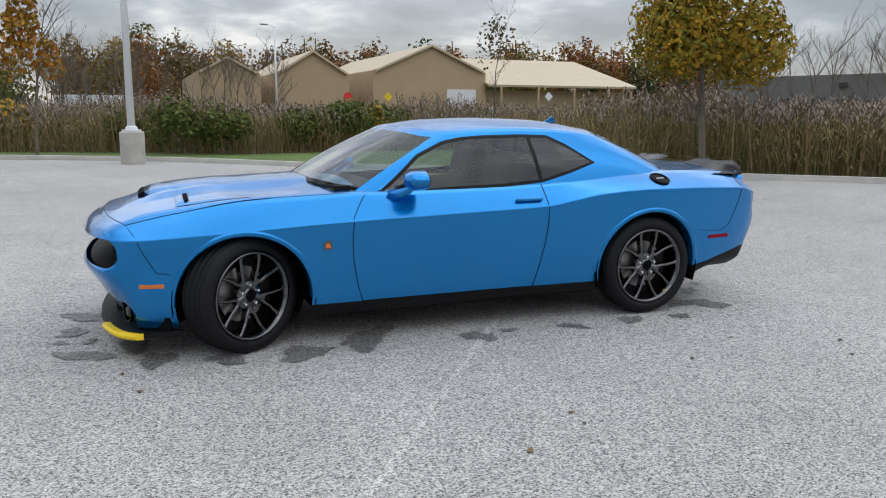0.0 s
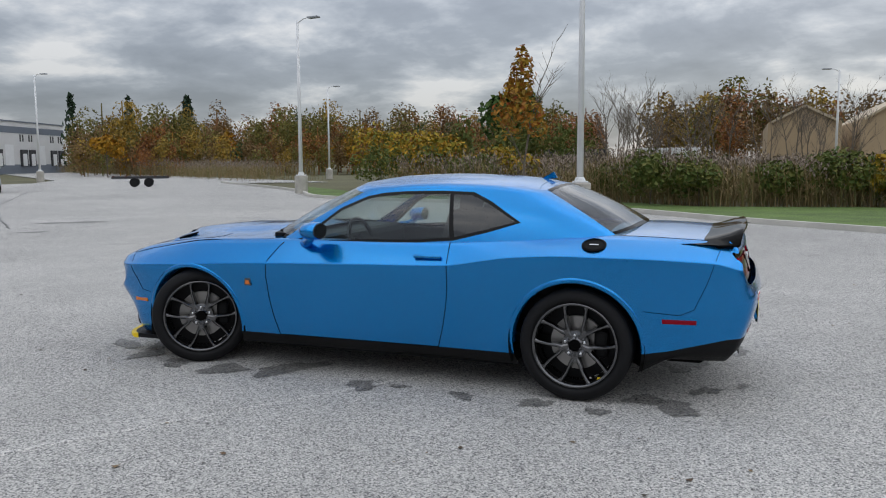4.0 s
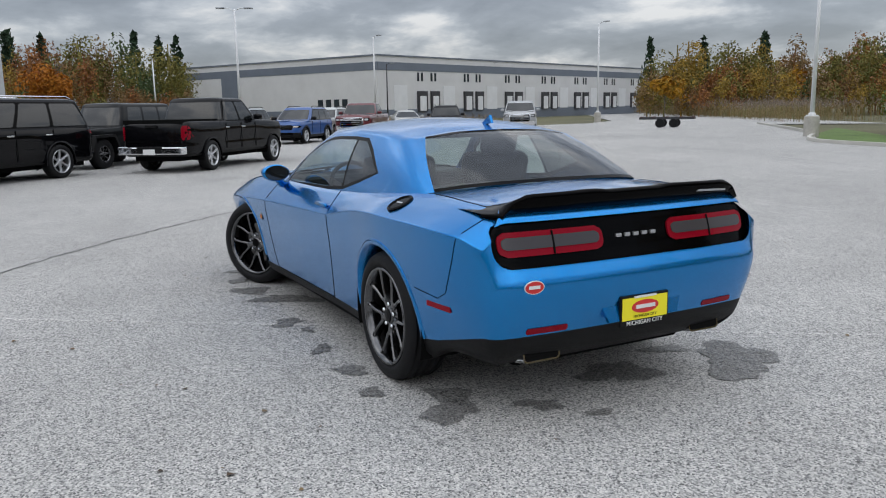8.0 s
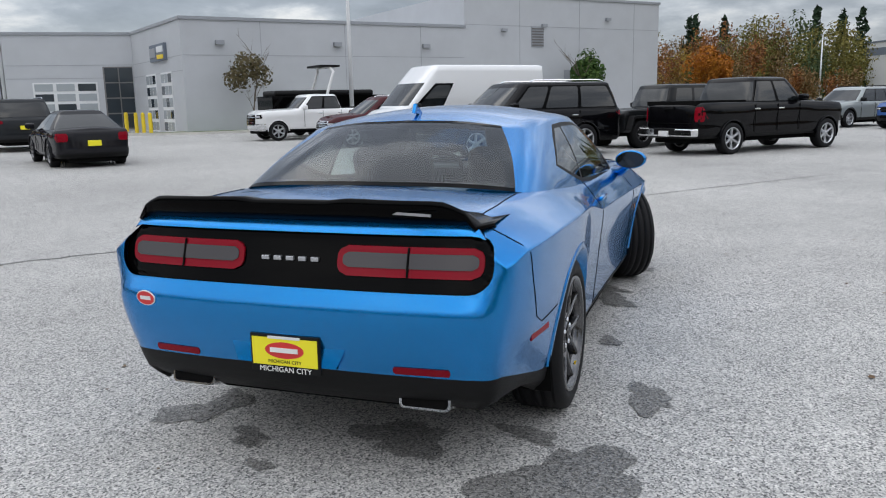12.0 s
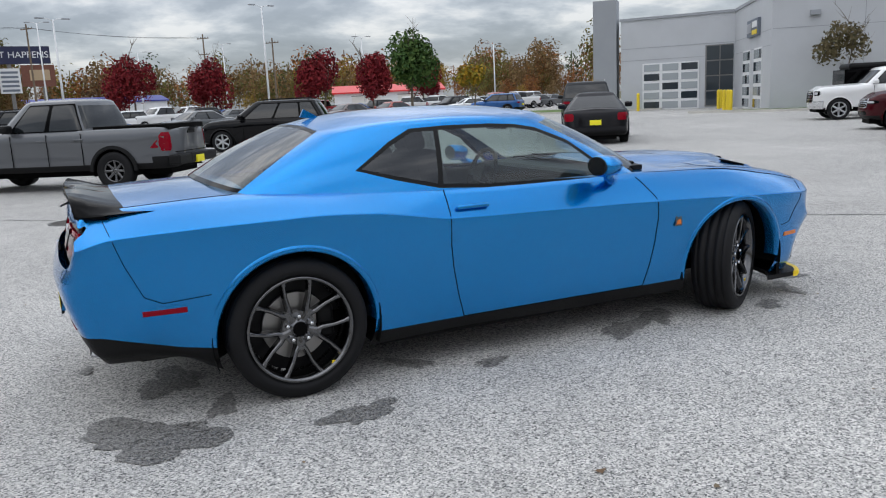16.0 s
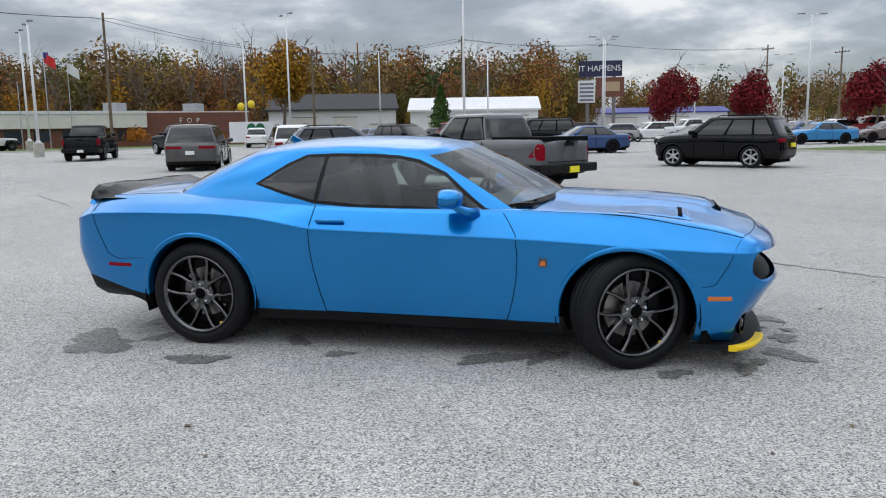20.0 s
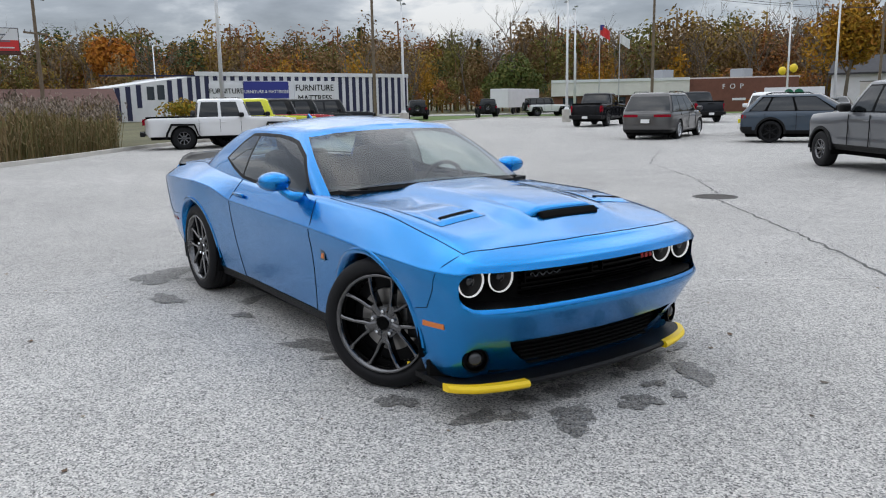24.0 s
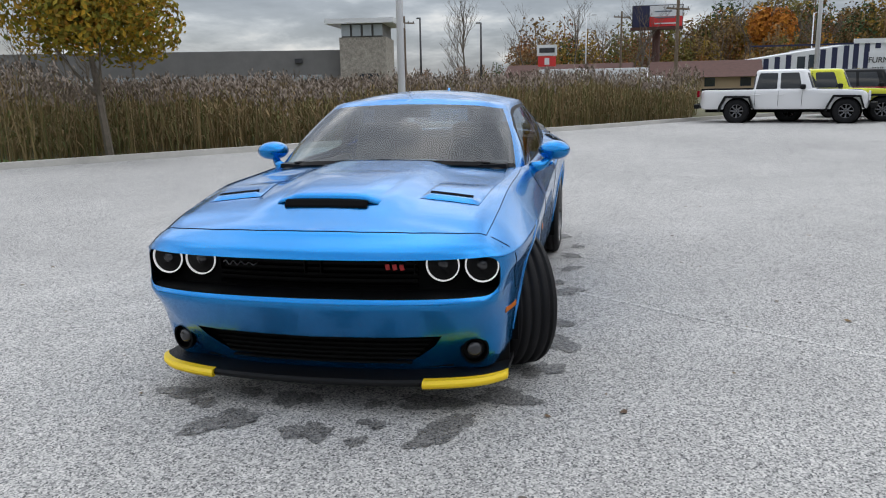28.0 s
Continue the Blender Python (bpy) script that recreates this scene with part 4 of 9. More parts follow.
def coupe_keys(x, nx):
    zc, zs, dr = curve_at(CREASE, x), curve_at(SHOULDER, x), curve_at(DRAWN_IN, x)
    side = [(0.19, 0.112), (0.27, 0.072), (0.36, 0.058), (0.50, 0.039), (0.64, 0.022), (zc - 0.05, 0.004), (zc, 0.003),
            ((zc + zs) / 2, 0.012 + 0.42 * (dr - 0.012)), (zs, dr)]
    if x < -1.8:
        k = smooth_step(-1.8, -2.3, x)
        side[0] = (0.19 + 0.105 * smooth_step(-1.8, -2.1, x), 0.112 + 0.06 * smooth_step(-1.8, -2.1, x))
        side[1] = (0.27 + 0.09 * k, 0.072 + 0.02 * k)
        side[2] = (0.36 + 0.06 * k, 0.058 + 0.015 * k)
        side[3] = (0.50 + 0.03 * k, 0.039 + 0.008 * k)
    wf, wr = smooth_step(0.25, 0.85, nx), smooth_step(0.45, 0.96, -nx)
    out = []
    for s, f, r in zip(side, FRONT_KEYS, REAR_KEYS):
        out.append(tuple(s[k] * (1 - wf - wr) + f[k] * wf + r[k] * wr for k in range(2)))
    return out, wf, wr


def coupe_lower():
    """Half of the body below the windows: side, nose, tail, bonnet and boot lid as one smooth shell."""
    n = 132
    plan = spline(PLAN, n)
    tang = np.gradient(plan, axis=0)
    bm = bmesh.new()
    tag = bm.faces.layers.int.new("top")
    grid = []
    levels = [0, 0.5, 1, 1.5, 2, 2.5, 3, 3.5, 4, 4.5, 5, 5.35, 5.7, 5.9, 6, 6.1, 6.35, 6.7, 7, 7.3, 7.65, 8]
    for i in range(n):
        x, y = plan[i]
        t = tang[i] / np.linalg.norm(tang[i])
        nx, ny = -t[1], t[0]
        if ny < 0 or (abs(ny) < 1e-6 and nx * (1 if x > 0 else -1) < 0):
            nx, ny = -nx, -ny
        if i in (0, n - 1):
            nx, ny = (1.0, 0.0) if i == 0 else (-1.0, 0.0)
        keys, wf, wr = coupe_keys(x, nx)
        low, high = keys[:7], keys[6:]
        row = []
        for lv in levels:
            src, base = (low, 0) if lv <= 6 else (high, 6)
            z = curve_at([(base + k, p[0]) for k, p in enumerate(src)], lv)
            d = curve_at([(base + k, p[1]) for k, p in enumerate(src)], lv)
            row.append((x - nx * d, max(0.0, y - ny * d), z))
        ex, ey, ez = row[-1]
        sx = ex - 0.05 * wf + 0.03 * wr
        sz = max(curve_at(SPINE, sx), ez)
        for k in range(1, 13):
            u = k / 12
            px, py = ex + (sx - ex) * u, ey * (1 - u)
            pz = ez + (sz - ez) * (1 - (1 - u) ** 2)
            if 0.85 < px < 2.2:
                pz += 0.026 * smooth_step(0.40, 0.30, abs(py)) * smooth_step(2.20, 1.90, px)
                pz -= 0.012 * smooth_step(0.40, 0.46, abs(py)) * smooth_step(0.72, 0.62, abs(py)) * smooth_step(1.62, 1.42, px) * smooth_step(1.0, 1.15, px)
            row.append((px, py if k < 12 else 0.0, pz))
        grid.append([bm.verts.new(p) for p in row])
    for a, b in zip(grid, grid[1:]):
        for k in range(len(a) - 1):
            f = bm.faces.new((a[k], b[k], b[k + 1], a[k + 1]))
            f[tag] = 1 if k >= len(levels) - 1 else 0
    bmesh.ops.remove_doubles(bm, verts=bm.verts, dist=1e-4)
    bmesh.ops.recalc_face_normals(bm, faces=bm.faces)
    if sum(f.normal.z for f in bm.faces if f[tag]) < 0:
        bmesh.ops.reverse_faces(bm, faces=bm.faces)
    return bm, tag


DOOR = [(0.65, 1.0), (0.715, 0.93), (0.782, 0.83), (0.795, 0.70), (0.785, 0.55), (0.758, 0.40), (0.72, 0.272), (-0.53, 0.272), (-0.57, 0.42),
        (-0.60, 0.57), (-0.615, 0.70), (-0.615, 0.84), (-0.60, 1.02)]
ARCH_F, ARCH_R = (1.465, 0.335, 0.415), (-1.478, 0.358, 0.418)
GRILLE = rounded(-0.852, 0.852, 0.572, 0.746, 0.062)
INTAKE = [(-0.595, 0.378), (-0.555, 0.32), (-0.47, 0.25), (-0.3, 0.226), (0, 0.216), (0.3, 0.226), (0.47, 0.25), (0.555, 0.32), (0.595, 0.378), (0, 0.370)]
TAIL = rounded(-0.812, 0.812, 0.787, 0.990, 0.088)
WIN_OUT = [(0.66, 0.962), (0.57, 0.985), (0.47, 1.06), (0.29, 1.205), (0.09, 1.292), (-0.05, 1.318), (-0.22, 1.33), (-0.50, 1.335), (-0.72, 1.328), (-0.86, 1.265),
           (-1.08, 1.13), (-0.86, 1.062), (-0.62, 1.002), (-0.3, 0.978), (0.1, 0.97)]


def shrink(outline, d):
    """Draws a clockwise or anticlockwise outline in by d."""
    n = len(outline)
    area = sum(outline[k][0] * outline[(k + 1) % n][1] - outline[(k + 1) % n][0] * outline[k][1] for k in range(n))
    sg = 1 if area > 0 else -1
    out = []
    for k in range(n):
        a, b, c = Vector(outline[k - 1]), Vector(outline[k]), Vector(outline[(k + 1) % n])
        e, f = (b - a).normalized(), (c - b).normalized()
        m = Vector((-e.y - f.y, e.x + f.x))
        m = m / max(0.5, m.length_squared / 2) * sg
        out.append(tuple(b + m * d))
    return out


WIN_IN = shrink(WIN_OUT, 0.022)


def coupe_cabin():
    lower = [(1.0, 0, 1.03), (0.98, 0.3, 1.022), (0.90, 0.58, 1.005), (0.76, 0.745, 0.985), (0.60, 0.812, 0.965), (0.3, 0.826, 0.955), (-0.2, 0.826, 0.955),
             (-0.7, 0.822, 0.965), (-1.1, 0.806, 0.985), (-1.42, 0.785, 1.015), (-1.60, 0.745, 1.045), (-1.71, 0.67, 1.068), (-1.785, 0.4, 1.090), (-1.81, 0, 1.097)]
    upper = [(0.26, 0, 1.393), (0.25, 0.26, 1.388), (0.20, 0.475, 1.375), (0.10, 0.58, 1.355), (-0.02, 0.615, 1.352), (-0.2, 0.628, 1.362), (-0.45, 0.634, 1.368),
             (-0.75, 0.628, 1.362), (-0.95, 0.62, 1.347), (-1.08, 0.605, 1.333), (-1.16, 0.57, 1.33), (-1.20, 0.465, 1.345), (-1.22, 0.26, 1.368), (-1.23, 0, 1.375)]
    roof = [(-1.23, 1.375), (-1.05, 1.41), (-0.85, 1.432), (-0.4, 1.446), (0.0, 1.432), (0.15, 1.413), (0.26, 1.393)]
    bm = bmesh.new()
    tag = bm.faces.layers.int.new("zone")
    keys = list(range(14))
    steps = sorted(set([k / 8 for k in range(0, 13 * 8 + 1)] + [3.2, 10.8]))
    vs = [0, 0.05, 0.09, 0.16, 0.25, 0.35, 0.45, 0.55, 0.65, 0.75, 0.84, 0.90, 0.95, 1.0]
    grid = []
    for s in steps:
        lo = Vector([curve_at([(k, p[c]) for k, p in zip(keys, lower)], s) for c in range(3)])
        hi = Vector([curve_at([(k, p[c]) for k, p in zip(keys, upper)], s) for c in range(3)])
        flat = Vector((0.35 * (1 if s < 4 else -1 if s > 10 else 0), 1.0 if 2 < s < 11.5 else 0.2, 0.25)).normalized()
        row = []
        for v in vs:
            p = lo.lerp(hi, v) + flat * 0.022 * math.sin(math.pi * v)
            if s in (0, 13):
                p.y = 0
            row.append(p)
        for k in range(1, 9):
            u = k / 8
            z = hi.z + (curve_at(roof, hi.x) - hi.z) * (1 - (1 - u) ** 2)
            row.append(Vector((hi.x, hi.y * (1 - u), z)))
        grid.append([bm.verts.new(p) for p in row])
    for (s0, a), (s1, b) in zip(zip(steps, grid), zip(steps[1:], grid[1:])):
        for k in range(len(a) - 1):
            try:
                f = bm.faces.new((a[k], b[k], b[k + 1], a[k + 1]))
            except ValueError:
                continue
            mid = (s0 + s1) / 2
            glassy = k < 13 and 0.05 <= vs[k] and vs[k + 1] <= 0.95
            header = k < 13 and vs[k] >= 0.90 and mid < 3.2
            f[tag] = 4 if header else 1 if mid < 3.2 and glassy else 2 if mid > 10.8 and glassy else 3 if (mid < 3.2 or mid > 10.8) and k < 13 else 4
    bmesh.ops.remove_doubles(bm, verts=bm.verts, dist=1e-4)
    bmesh.ops.recalc_face_normals(bm, faces=bm.faces)
    if sum(f.normal.z for f in bm.faces) < 0:
        bmesh.ops.reverse_faces(bm, faces=bm.faces)
    return bm, tag


def wheel_parts(parent, r, width, rim, spokes, look_rim="rim", detail=True, caliper=True):
    """A wheel that turns round its own y axis; its face looks to +y."""
    face = pose(0, 0, 0, -90, 0, 0)
    w = width / 2
    prof = [(rim, -w * 0.9), (rim + 0.02, -w), (r - 0.05, -w * 1.02), (r - 0.012, -w * 0.9), (r - 0.002, -w * 0.72)]
    for k in range(4 if detail else 0):
        y = -w * 0.62 + k * w * 0.41
        prof += [(r, y - w * 0.07), (r - 0.009, y - w * 0.05), (r - 0.009, y + w * 0.05), (r, y + w * 0.07)]
    prof += [(r - 0.002, w * 0.72), (r - 0.012, w * 0.9), (r - 0.05, w * 1.02), (rim + 0.02, w), (rim, w * 0.9)]
    part("tyre", lathed(prof, 56 if detail else 22, face, close=True), "rubber", parent, smooth=True)
    bar = [(rim, -w * 0.9), (rim, w * 0.9), (rim - 0.004, w * 0.98), (rim - 0.016, w * 0.96), (rim - 0.026, w * 0.6), (rim - 0.032, -w * 0.7)]
    part("rim", lathed(bar, 56 if detail else 24, face, close=True), look_rim, parent, smooth=True)
    part("rim_back", lathed([(0.02, -w * 0.25), (rim - 0.03, -w * 0.3), (rim - 0.03, -w * 0.35), (0.02, -w * 0.35)], 32, face, close=True), "rim_dark", parent)
    yo = w * 0.80
    first = None

    def arm(bm, stations):
        """A bar of trapezium section through stations (radius, side offset, half width, back, front)."""
        pts = []
        for i, (rr, off, half, y0, y1) in enumerate(stations):
            a, b = stations[max(i - 1, 0)], stations[min(i + 1, len(stations) - 1)]
            d = Vector((b[0] - a[0], b[1] - a[1])).normalized()
            nx, nz = -d.y, d.x
            pts.append([bm.verts.new((rr + nx * h * q, y, off + nz * h * q)) for h, q, y in ((half * 1.5, -1, y0), (half * 1.5, 1, y0), (half, 1, y1 - 0.006), (half * 0.45, 1, y1), (half * 0.45, -1, y1), (half, -1, y1 - 0.006))])
        for p, q in zip(pts, pts[1:]):
            for j in range(6):
                bm.faces.new((p[j], p[(j + 1) % 6], q[(j + 1) % 6], q[j]))
        bm.faces.new(pts[0][::-1])
        bm.faces.new(pts[-1])

    for k in range(spokes):
        a = 2 * math.pi * k / spokes - math.pi / 2
        m = pose(0, 0, 0, 0, -math.degrees(a), 0)
        if first is None:
            bm = bmesh.new()
            if detail:
                # a short stem that forks into two thin arms
                arm(bm, [(0.035, 0, 0.022, yo - 0.06, yo - 0.020), (0.075, 0, 0.020, yo - 0.06, yo - 0.014), (0.112, 0, 0.026, yo - 0.055, yo - 0.012)])
                for sg in (-1, 1):
                    arm(bm, [(0.095, 0.010 * sg, 0.012, yo - 0.055, yo - 0.012), (0.118, 0.026 * sg, 0.011, yo - 0.055, yo - 0.009), (rim * 0.62, 0.048 * sg, 0.0095, yo - 0.048, yo - 0.004),
                             (rim * 0.80, 0.077 * sg, 0.010, yo - 0.038, yo + 0.002), (rim * 0.925, 0.104 * sg, 0.016, yo - 0.03, yo + 0.007)])
            else:
                arm(bm, [(0.05, 0, 0.028, yo - 0.055, yo - 0.02), (rim * 0.45, 0, 0.024, yo - 0.055, yo - 0.014), (rim * 0.72, 0, 0.022, yo - 0.04, yo - 0.006), (rim - 0.012, 0, 0.028, yo - 0.03, yo + 0.004)])
            bmesh.ops.recalc_face_normals(bm, faces=bm.faces)
            first = part("spoke", bm, look_rim, parent)
            first.matrix_local = m
        else:
            same("spoke", first, parent, m)
    part("hub", lathed([(0.092 if detail else 0.066, yo - 0.06), (0.088 if detail else 0.064, yo - 0.03), (0.05, yo - 0.022), (0.036, yo - 0.010), (0.03, yo - 0.008)], 24, face), look_rim, parent, smooth=False)
    if detail:
        part("centre_cap", lathed([(0.038, yo - 0.02), (0.038, yo - 0.010), (0.034, yo - 0.006), (0.002, yo - 0.005)], 24, face), "black_gloss", parent)
        nut = part("lug_nut", lathed([(0.0125, yo - 0.04), (0.0125, yo - 0.012), (0.009, yo - 0.006), (0.002, yo - 0.004)], 8, face), "chrome", parent)
        nut.matrix_local = pose(0, 0, 0.066)
        for k in range(1, 5):
            a = 2 * math.pi * k / 5 + math.pi / 2
            same("lug_nut", nut, parent, pose(0.066 * math.cos(a), 0, 0.066 * math.sin(a)))
        part("brake_disc", lathed([(0.06, 0.005), (0.175, 0.005), (0.175, -0.02), (0.06, -0.02)], 40, face, close=True), "disc", parent)
        if caliper:
            bm = bmesh.new()
            box(bm, -0.20, -0.11, -0.03, 0.03, -0.09, 0.09, bevel=0.02)
            part("brake_caliper", bm, "black", parent)


def seam(name, tree, points, parent, axis, width=0.0024, mat="void", sides=(1, -1)):
    """A dark shut line laid on the shell along points seen along the given axis."""
    path = []
    pts = []
    for a, b in zip(points, points[1:]):
        steps = max(2, int(math.dist(a, b) / 0.03))
        pts += [tuple(a[c] + (b[c] - a[c]) * k / steps for c in range(2)) for k in range(steps)]
    pts.append(points[-1])
    for u, v in pts:
        o, d = (Vector((u, 2, v)), Vector((0, -1, 0))) if axis == 1 else (Vector((u, v, 3)), Vector((0, 0, -1))) if axis == 2 else (Vector((4 * axis_sign(axis), u, v)), Vector((-axis_sign(axis), 0, 0)))
        hit = tree.ray_cast(o, d)
        if hit[0] is not None:
            path.append((hit[0] + hit[1] * -0.0005 * (1 if hit[1].dot(d) > 0 else -1), hit[1] if hit[1].dot(d) < 0 else -hit[1]))
    if len(path) < 3:
        return
    for sg in sides:
        bm = bmesh.new()
        rows = []
        for i, (p, n) in enumerate(path):
            t = (path[min(i + 1, len(path) - 1)][0] - path[max(i - 1, 0)][0]).normalized()
            s = t.cross(n).normalized() * width
            up = n * 0.0016
            rows.append([bm.verts.new(((q.x, q.y * sg, q.z))) for q in (p - s - n * 0.004, p - s + up, p + s + up, p + s - n * 0.004)])
        for a, b in zip(rows, rows[1:]):
            for k in range(3):
                bm.faces.new((a[k], a[k + 1], b[k + 1], b[k]))
        bmesh.ops.recalc_face_normals(bm, faces=bm.faces)
        part(name, bm, mat, parent)


def axis_sign(axis):
    return -1 if axis == -1 else 1


def plan_front(y, back=0.0):
    """The x of the nose at half width y, drawn back."""
    pts = sorted((p[1], p[0]) for p in PLAN if p[0] > 0.8 and p[1] < 0.93)
    return curve_at(pts, abs(y)) - back


def plan_rear(y, fore=0.0):
    pts = sorted((p[1], p[0]) for p in PLAN if p[0] < -2.1)
    return curve_at(pts, abs(y)) + fore


def strip_along(where, y0, y1, z0, z1, depth, n=24, lip=0.0, lean=0.0):
    """A bar that follows the nose or tail in plan: where(y) is its outer face."""
    bm = bmesh.new()
    rows = []
    for k in range(n + 1):
        y = y0 + (y1 - y0) * k / n
        x = where(y)
        sg = 1 if x > 0 else -1
        e = -sg * lean
        rows.append([bm.verts.new(p) for p in ((x - sg * depth, y, z0), (x - sg * lip, y, z0), (x + e * 0.35, y, z0 + (z1 - z0) * 0.35), (x + e * 0.65, y, z0 + (z1 - z0) * 0.65), (x + e - sg * lip, y, z1), (x + e - sg * depth, y, z1))])
    for a, b in zip(rows, rows[1:]):
        for k in range(6):
            bm.faces.new((a[k], a[(k + 1) % 6], b[(k + 1) % 6], b[k]))
    bm.faces.new(rows[0][::-1])
    bm.faces.new(rows[-1])
    bmesh.ops.recalc_face_normals(bm, faces=bm.faces)
    return bm


def shell_patch(hit, y0, y1, z0, z1, r, depth, ny=24, nz=9, thick=0.03):
    """A plate with rounded ends that lies a little inside the shell's tail; hit(y, z) is the x of the shell there."""
    bm = bmesh.new()
    front, back = [], []
    for j in range(nz + 1):
        z = z0 + (z1 - z0) * j / nz
        d = min(z - z0, z1 - z)
        e = r - math.sqrt(max(0.0, r * r - (r - d) ** 2)) if d < r else 0.0
        f, b = [], []
        for i in range(ny + 1):
            y = (y0 + e) + (y1 - y0 - 2 * e) * i / ny
            x = hit(y, z) + depth
            f.append(bm.verts.new((x, y, z)))
            b.append(bm.verts.new((x + thick, y, z)))
        front.append(f)
        back.append(b)
    for g in (front, back):
        for a, c in zip(g, g[1:]):
            for i in range(ny):
                bm.faces.new((a[i], a[i + 1], c[i + 1], c[i]))
    for j in range(nz):
        for i in (0, ny):
            bm.faces.new((front[j][i], front[j + 1][i], back[j + 1][i], back[j][i]))
    for i in range(ny):
        for j in (0, nz):
            bm.faces.new((front[j][i], front[j][i + 1], back[j][i + 1], back[j][i]))
    bmesh.ops.recalc_face_normals(bm, faces=bm.faces)
    return bm


def build_coupe():
    car = thing("blue_coupe", "bright blue two-door coupe parked on pale paving, front wheels turned", "car")
    from mathutils.bvhtree import BVHTree
    bm, tag = coupe_lower()
    uncut = BVHTree.FromBMesh(bm)
    side = lambda c: c.y > 0.55
    for cx, cz, r in (ARCH_F, ARCH_R):
        cut_outline(bm, ring_outline(cx, cz, r), 1, side)
    cut_outline(bm, DOOR, 1, lambda c: c.y > 0.55 and -0.75 < c.x < 0.9)
    cut_outline(bm, [(p[0], p[1]) for p in GRILLE], 0, lambda c: c.x > 1.7)
    cut_outline(bm, INTAKE, 0, lambda c: c.x > 1.7)
    cut_outline(bm, ring_outline(0.729, 0.288, 0.060, 24), 0, lambda c: c.x > 1.7 and c.z < 0.45)
    cut_outline(bm, TAIL, 0, lambda c: c.x < -2.2)
    sill = [(-1.05, 0.272), (1.15, 0.272)]
    low_rear = [(-1.85, 0.33), (-2.05, 0.365), (-2.40, 0.455), (-2.75, 0.475)]
    bmesh.ops.bisect_plane(bm, geom=bm.verts[:] + bm.edges[:] + bm.faces[:], dist=1e-5, plane_co=(2.20, 0, 0), plane_no=(1, 0, 0))
    for a, b in zip(low_rear, low_rear[1:]):
        cut_outline(bm, [a, b], 1, lambda c: c.x < -1.8 and c.z < 0.6)
    cut_outline(bm, sill, 1, lambda c: -1.1 < c.x < 1.25 and c.z < 0.4)

    def name_of(f):
        c = f.calc_center_median()
        for cx, cz, r in (ARCH_F, ARCH_R):
            if c.y > 0.55 and math.hypot(c.x - cx, c.z - cz) < r * 0.997:
                return None
        if f[tag]:
            if -1.62 < c.x < 0.70 and c.y < 0.79:
                return None
            if -0.62 < c.x < 0.70:
                return "door"
            if c.x > 0.70:
                return "bonnet" if c.x < 2.20 else "front_header"
            return "boot_lid" if c.x < -1.62 and c.x > -2.53 else "rear_header" if c.x < -2.0 else "rear_body"
        if c.x > 1.7 and inside(GRILLE, c.y, c.z):
            return None
        if c.x > 1.9 and (inside(INTAKE, c.y, c.z) or math.hypot(c.y - 0.729, c.z - 0.288) < 0.0595):
            return None
        if c.x < -2.2 and inside(TAIL, c.y, c.z):
            return None
        if -1.1 < c.x < 1.25 and c.z < 0.272:
            return "sill"
        if c.x < -1.85 and c.z < np.interp(-c.x, [1.85, 2.05, 2.40, 2.75], [0.33, 0.365, 0.455, 0.475]):
            return "rear_diffuser"
        if inside(DOOR, c.x, c.z) and c.y > 0.5:
            return "door"
        return "front_body" if c.x > 0 else "rear_body"

    looks = {"front_body": "paint", "rear_body": "paint", "front_header": "paint", "rear_header": "paint", "bonnet": "paint", "boot_lid": "paint", "door": "paint", "sill": "black", "rear_diffuser": "black"}
    made = split_shell(bm, name_of, car, looks, ("door", "sill"))
    bm.free()
    tagged(made["rear_diffuser"][0], "matte black lower rear valance")
    doors = made["door"]

    # greenhouse
    bm, zone = coupe_cabin()
    cab_tree = BVHTree.FromBMesh(bm)
    sidec = lambda c: c.y > 0.52 and -1.3 < c.x < 0.75
    cut_outline(bm, WIN_OUT, 1, sidec)
    cut_outline(bm, WIN_IN, 1, sidec)
    pillar = [(-0.535, 1.40), (-0.605, 0.95), (-0.635, 0.95), (-0.565, 1.40)]
    cut_outline(bm, pillar, 1, sidec)

    def cabin_name(f):
        c = f.calc_center_median()
        z = f[zone]
        if z == 1:
            return "windscreen"
        if z == 2:
            return "rear_window"
        if z == 3:
            return "windscreen_seal" if c.x > -0.4 else "rear_window_seal"
        if sidec(c) and inside(WIN_IN, c.x, c.z):
            if inside(pillar, c.x, c.z):
                return "window_trim"
            return "door_window" if c.x > -0.58 else "quarter_window"
        if sidec(c) and inside(WIN_OUT, c.x, c.z):
            return "window_trim"
        return "roof"

    looks = {"windscreen": "glass", "rear_window": "glass", "windscreen_seal": "black_gloss", "rear_window_seal": "black_gloss", "door_window": "glass", "quarter_window": "glass_dark", "window_trim": "black", "roof": "paint"}
    made = split_shell(bm, cabin_name, car, looks, ("door_window", "quarter_window", "window_trim"))
    bm.free()
    for nm in ("windscreen", "rear_window", "door_window", "quarter_window"):
        for o in made[nm]:
            o.visible_shadow = False

    # shut lines
    seam("door_gap", uncut, DOOR[:7], car, 1)
    seam("door_gap", uncut, DOOR[7:], car, 1)
    seam("sill_gap", uncut, [DOOR[6], DOOR[7]], car, 1)
    seam("bumper_gap", uncut, [(-1.90, 0.615), (-2.12, 0.60), (-2.20, 0.64), (-2.27, 0.80), (-2.335, 1.0)], car, 1, 0.0014)
    seam("bumper_gap", uncut, [(1.89, 0.53), (1.975, 0.545), (2.04, 0.66), (2.085, 0.765), (2.12, 0.81)], car, 1, 0.0013)
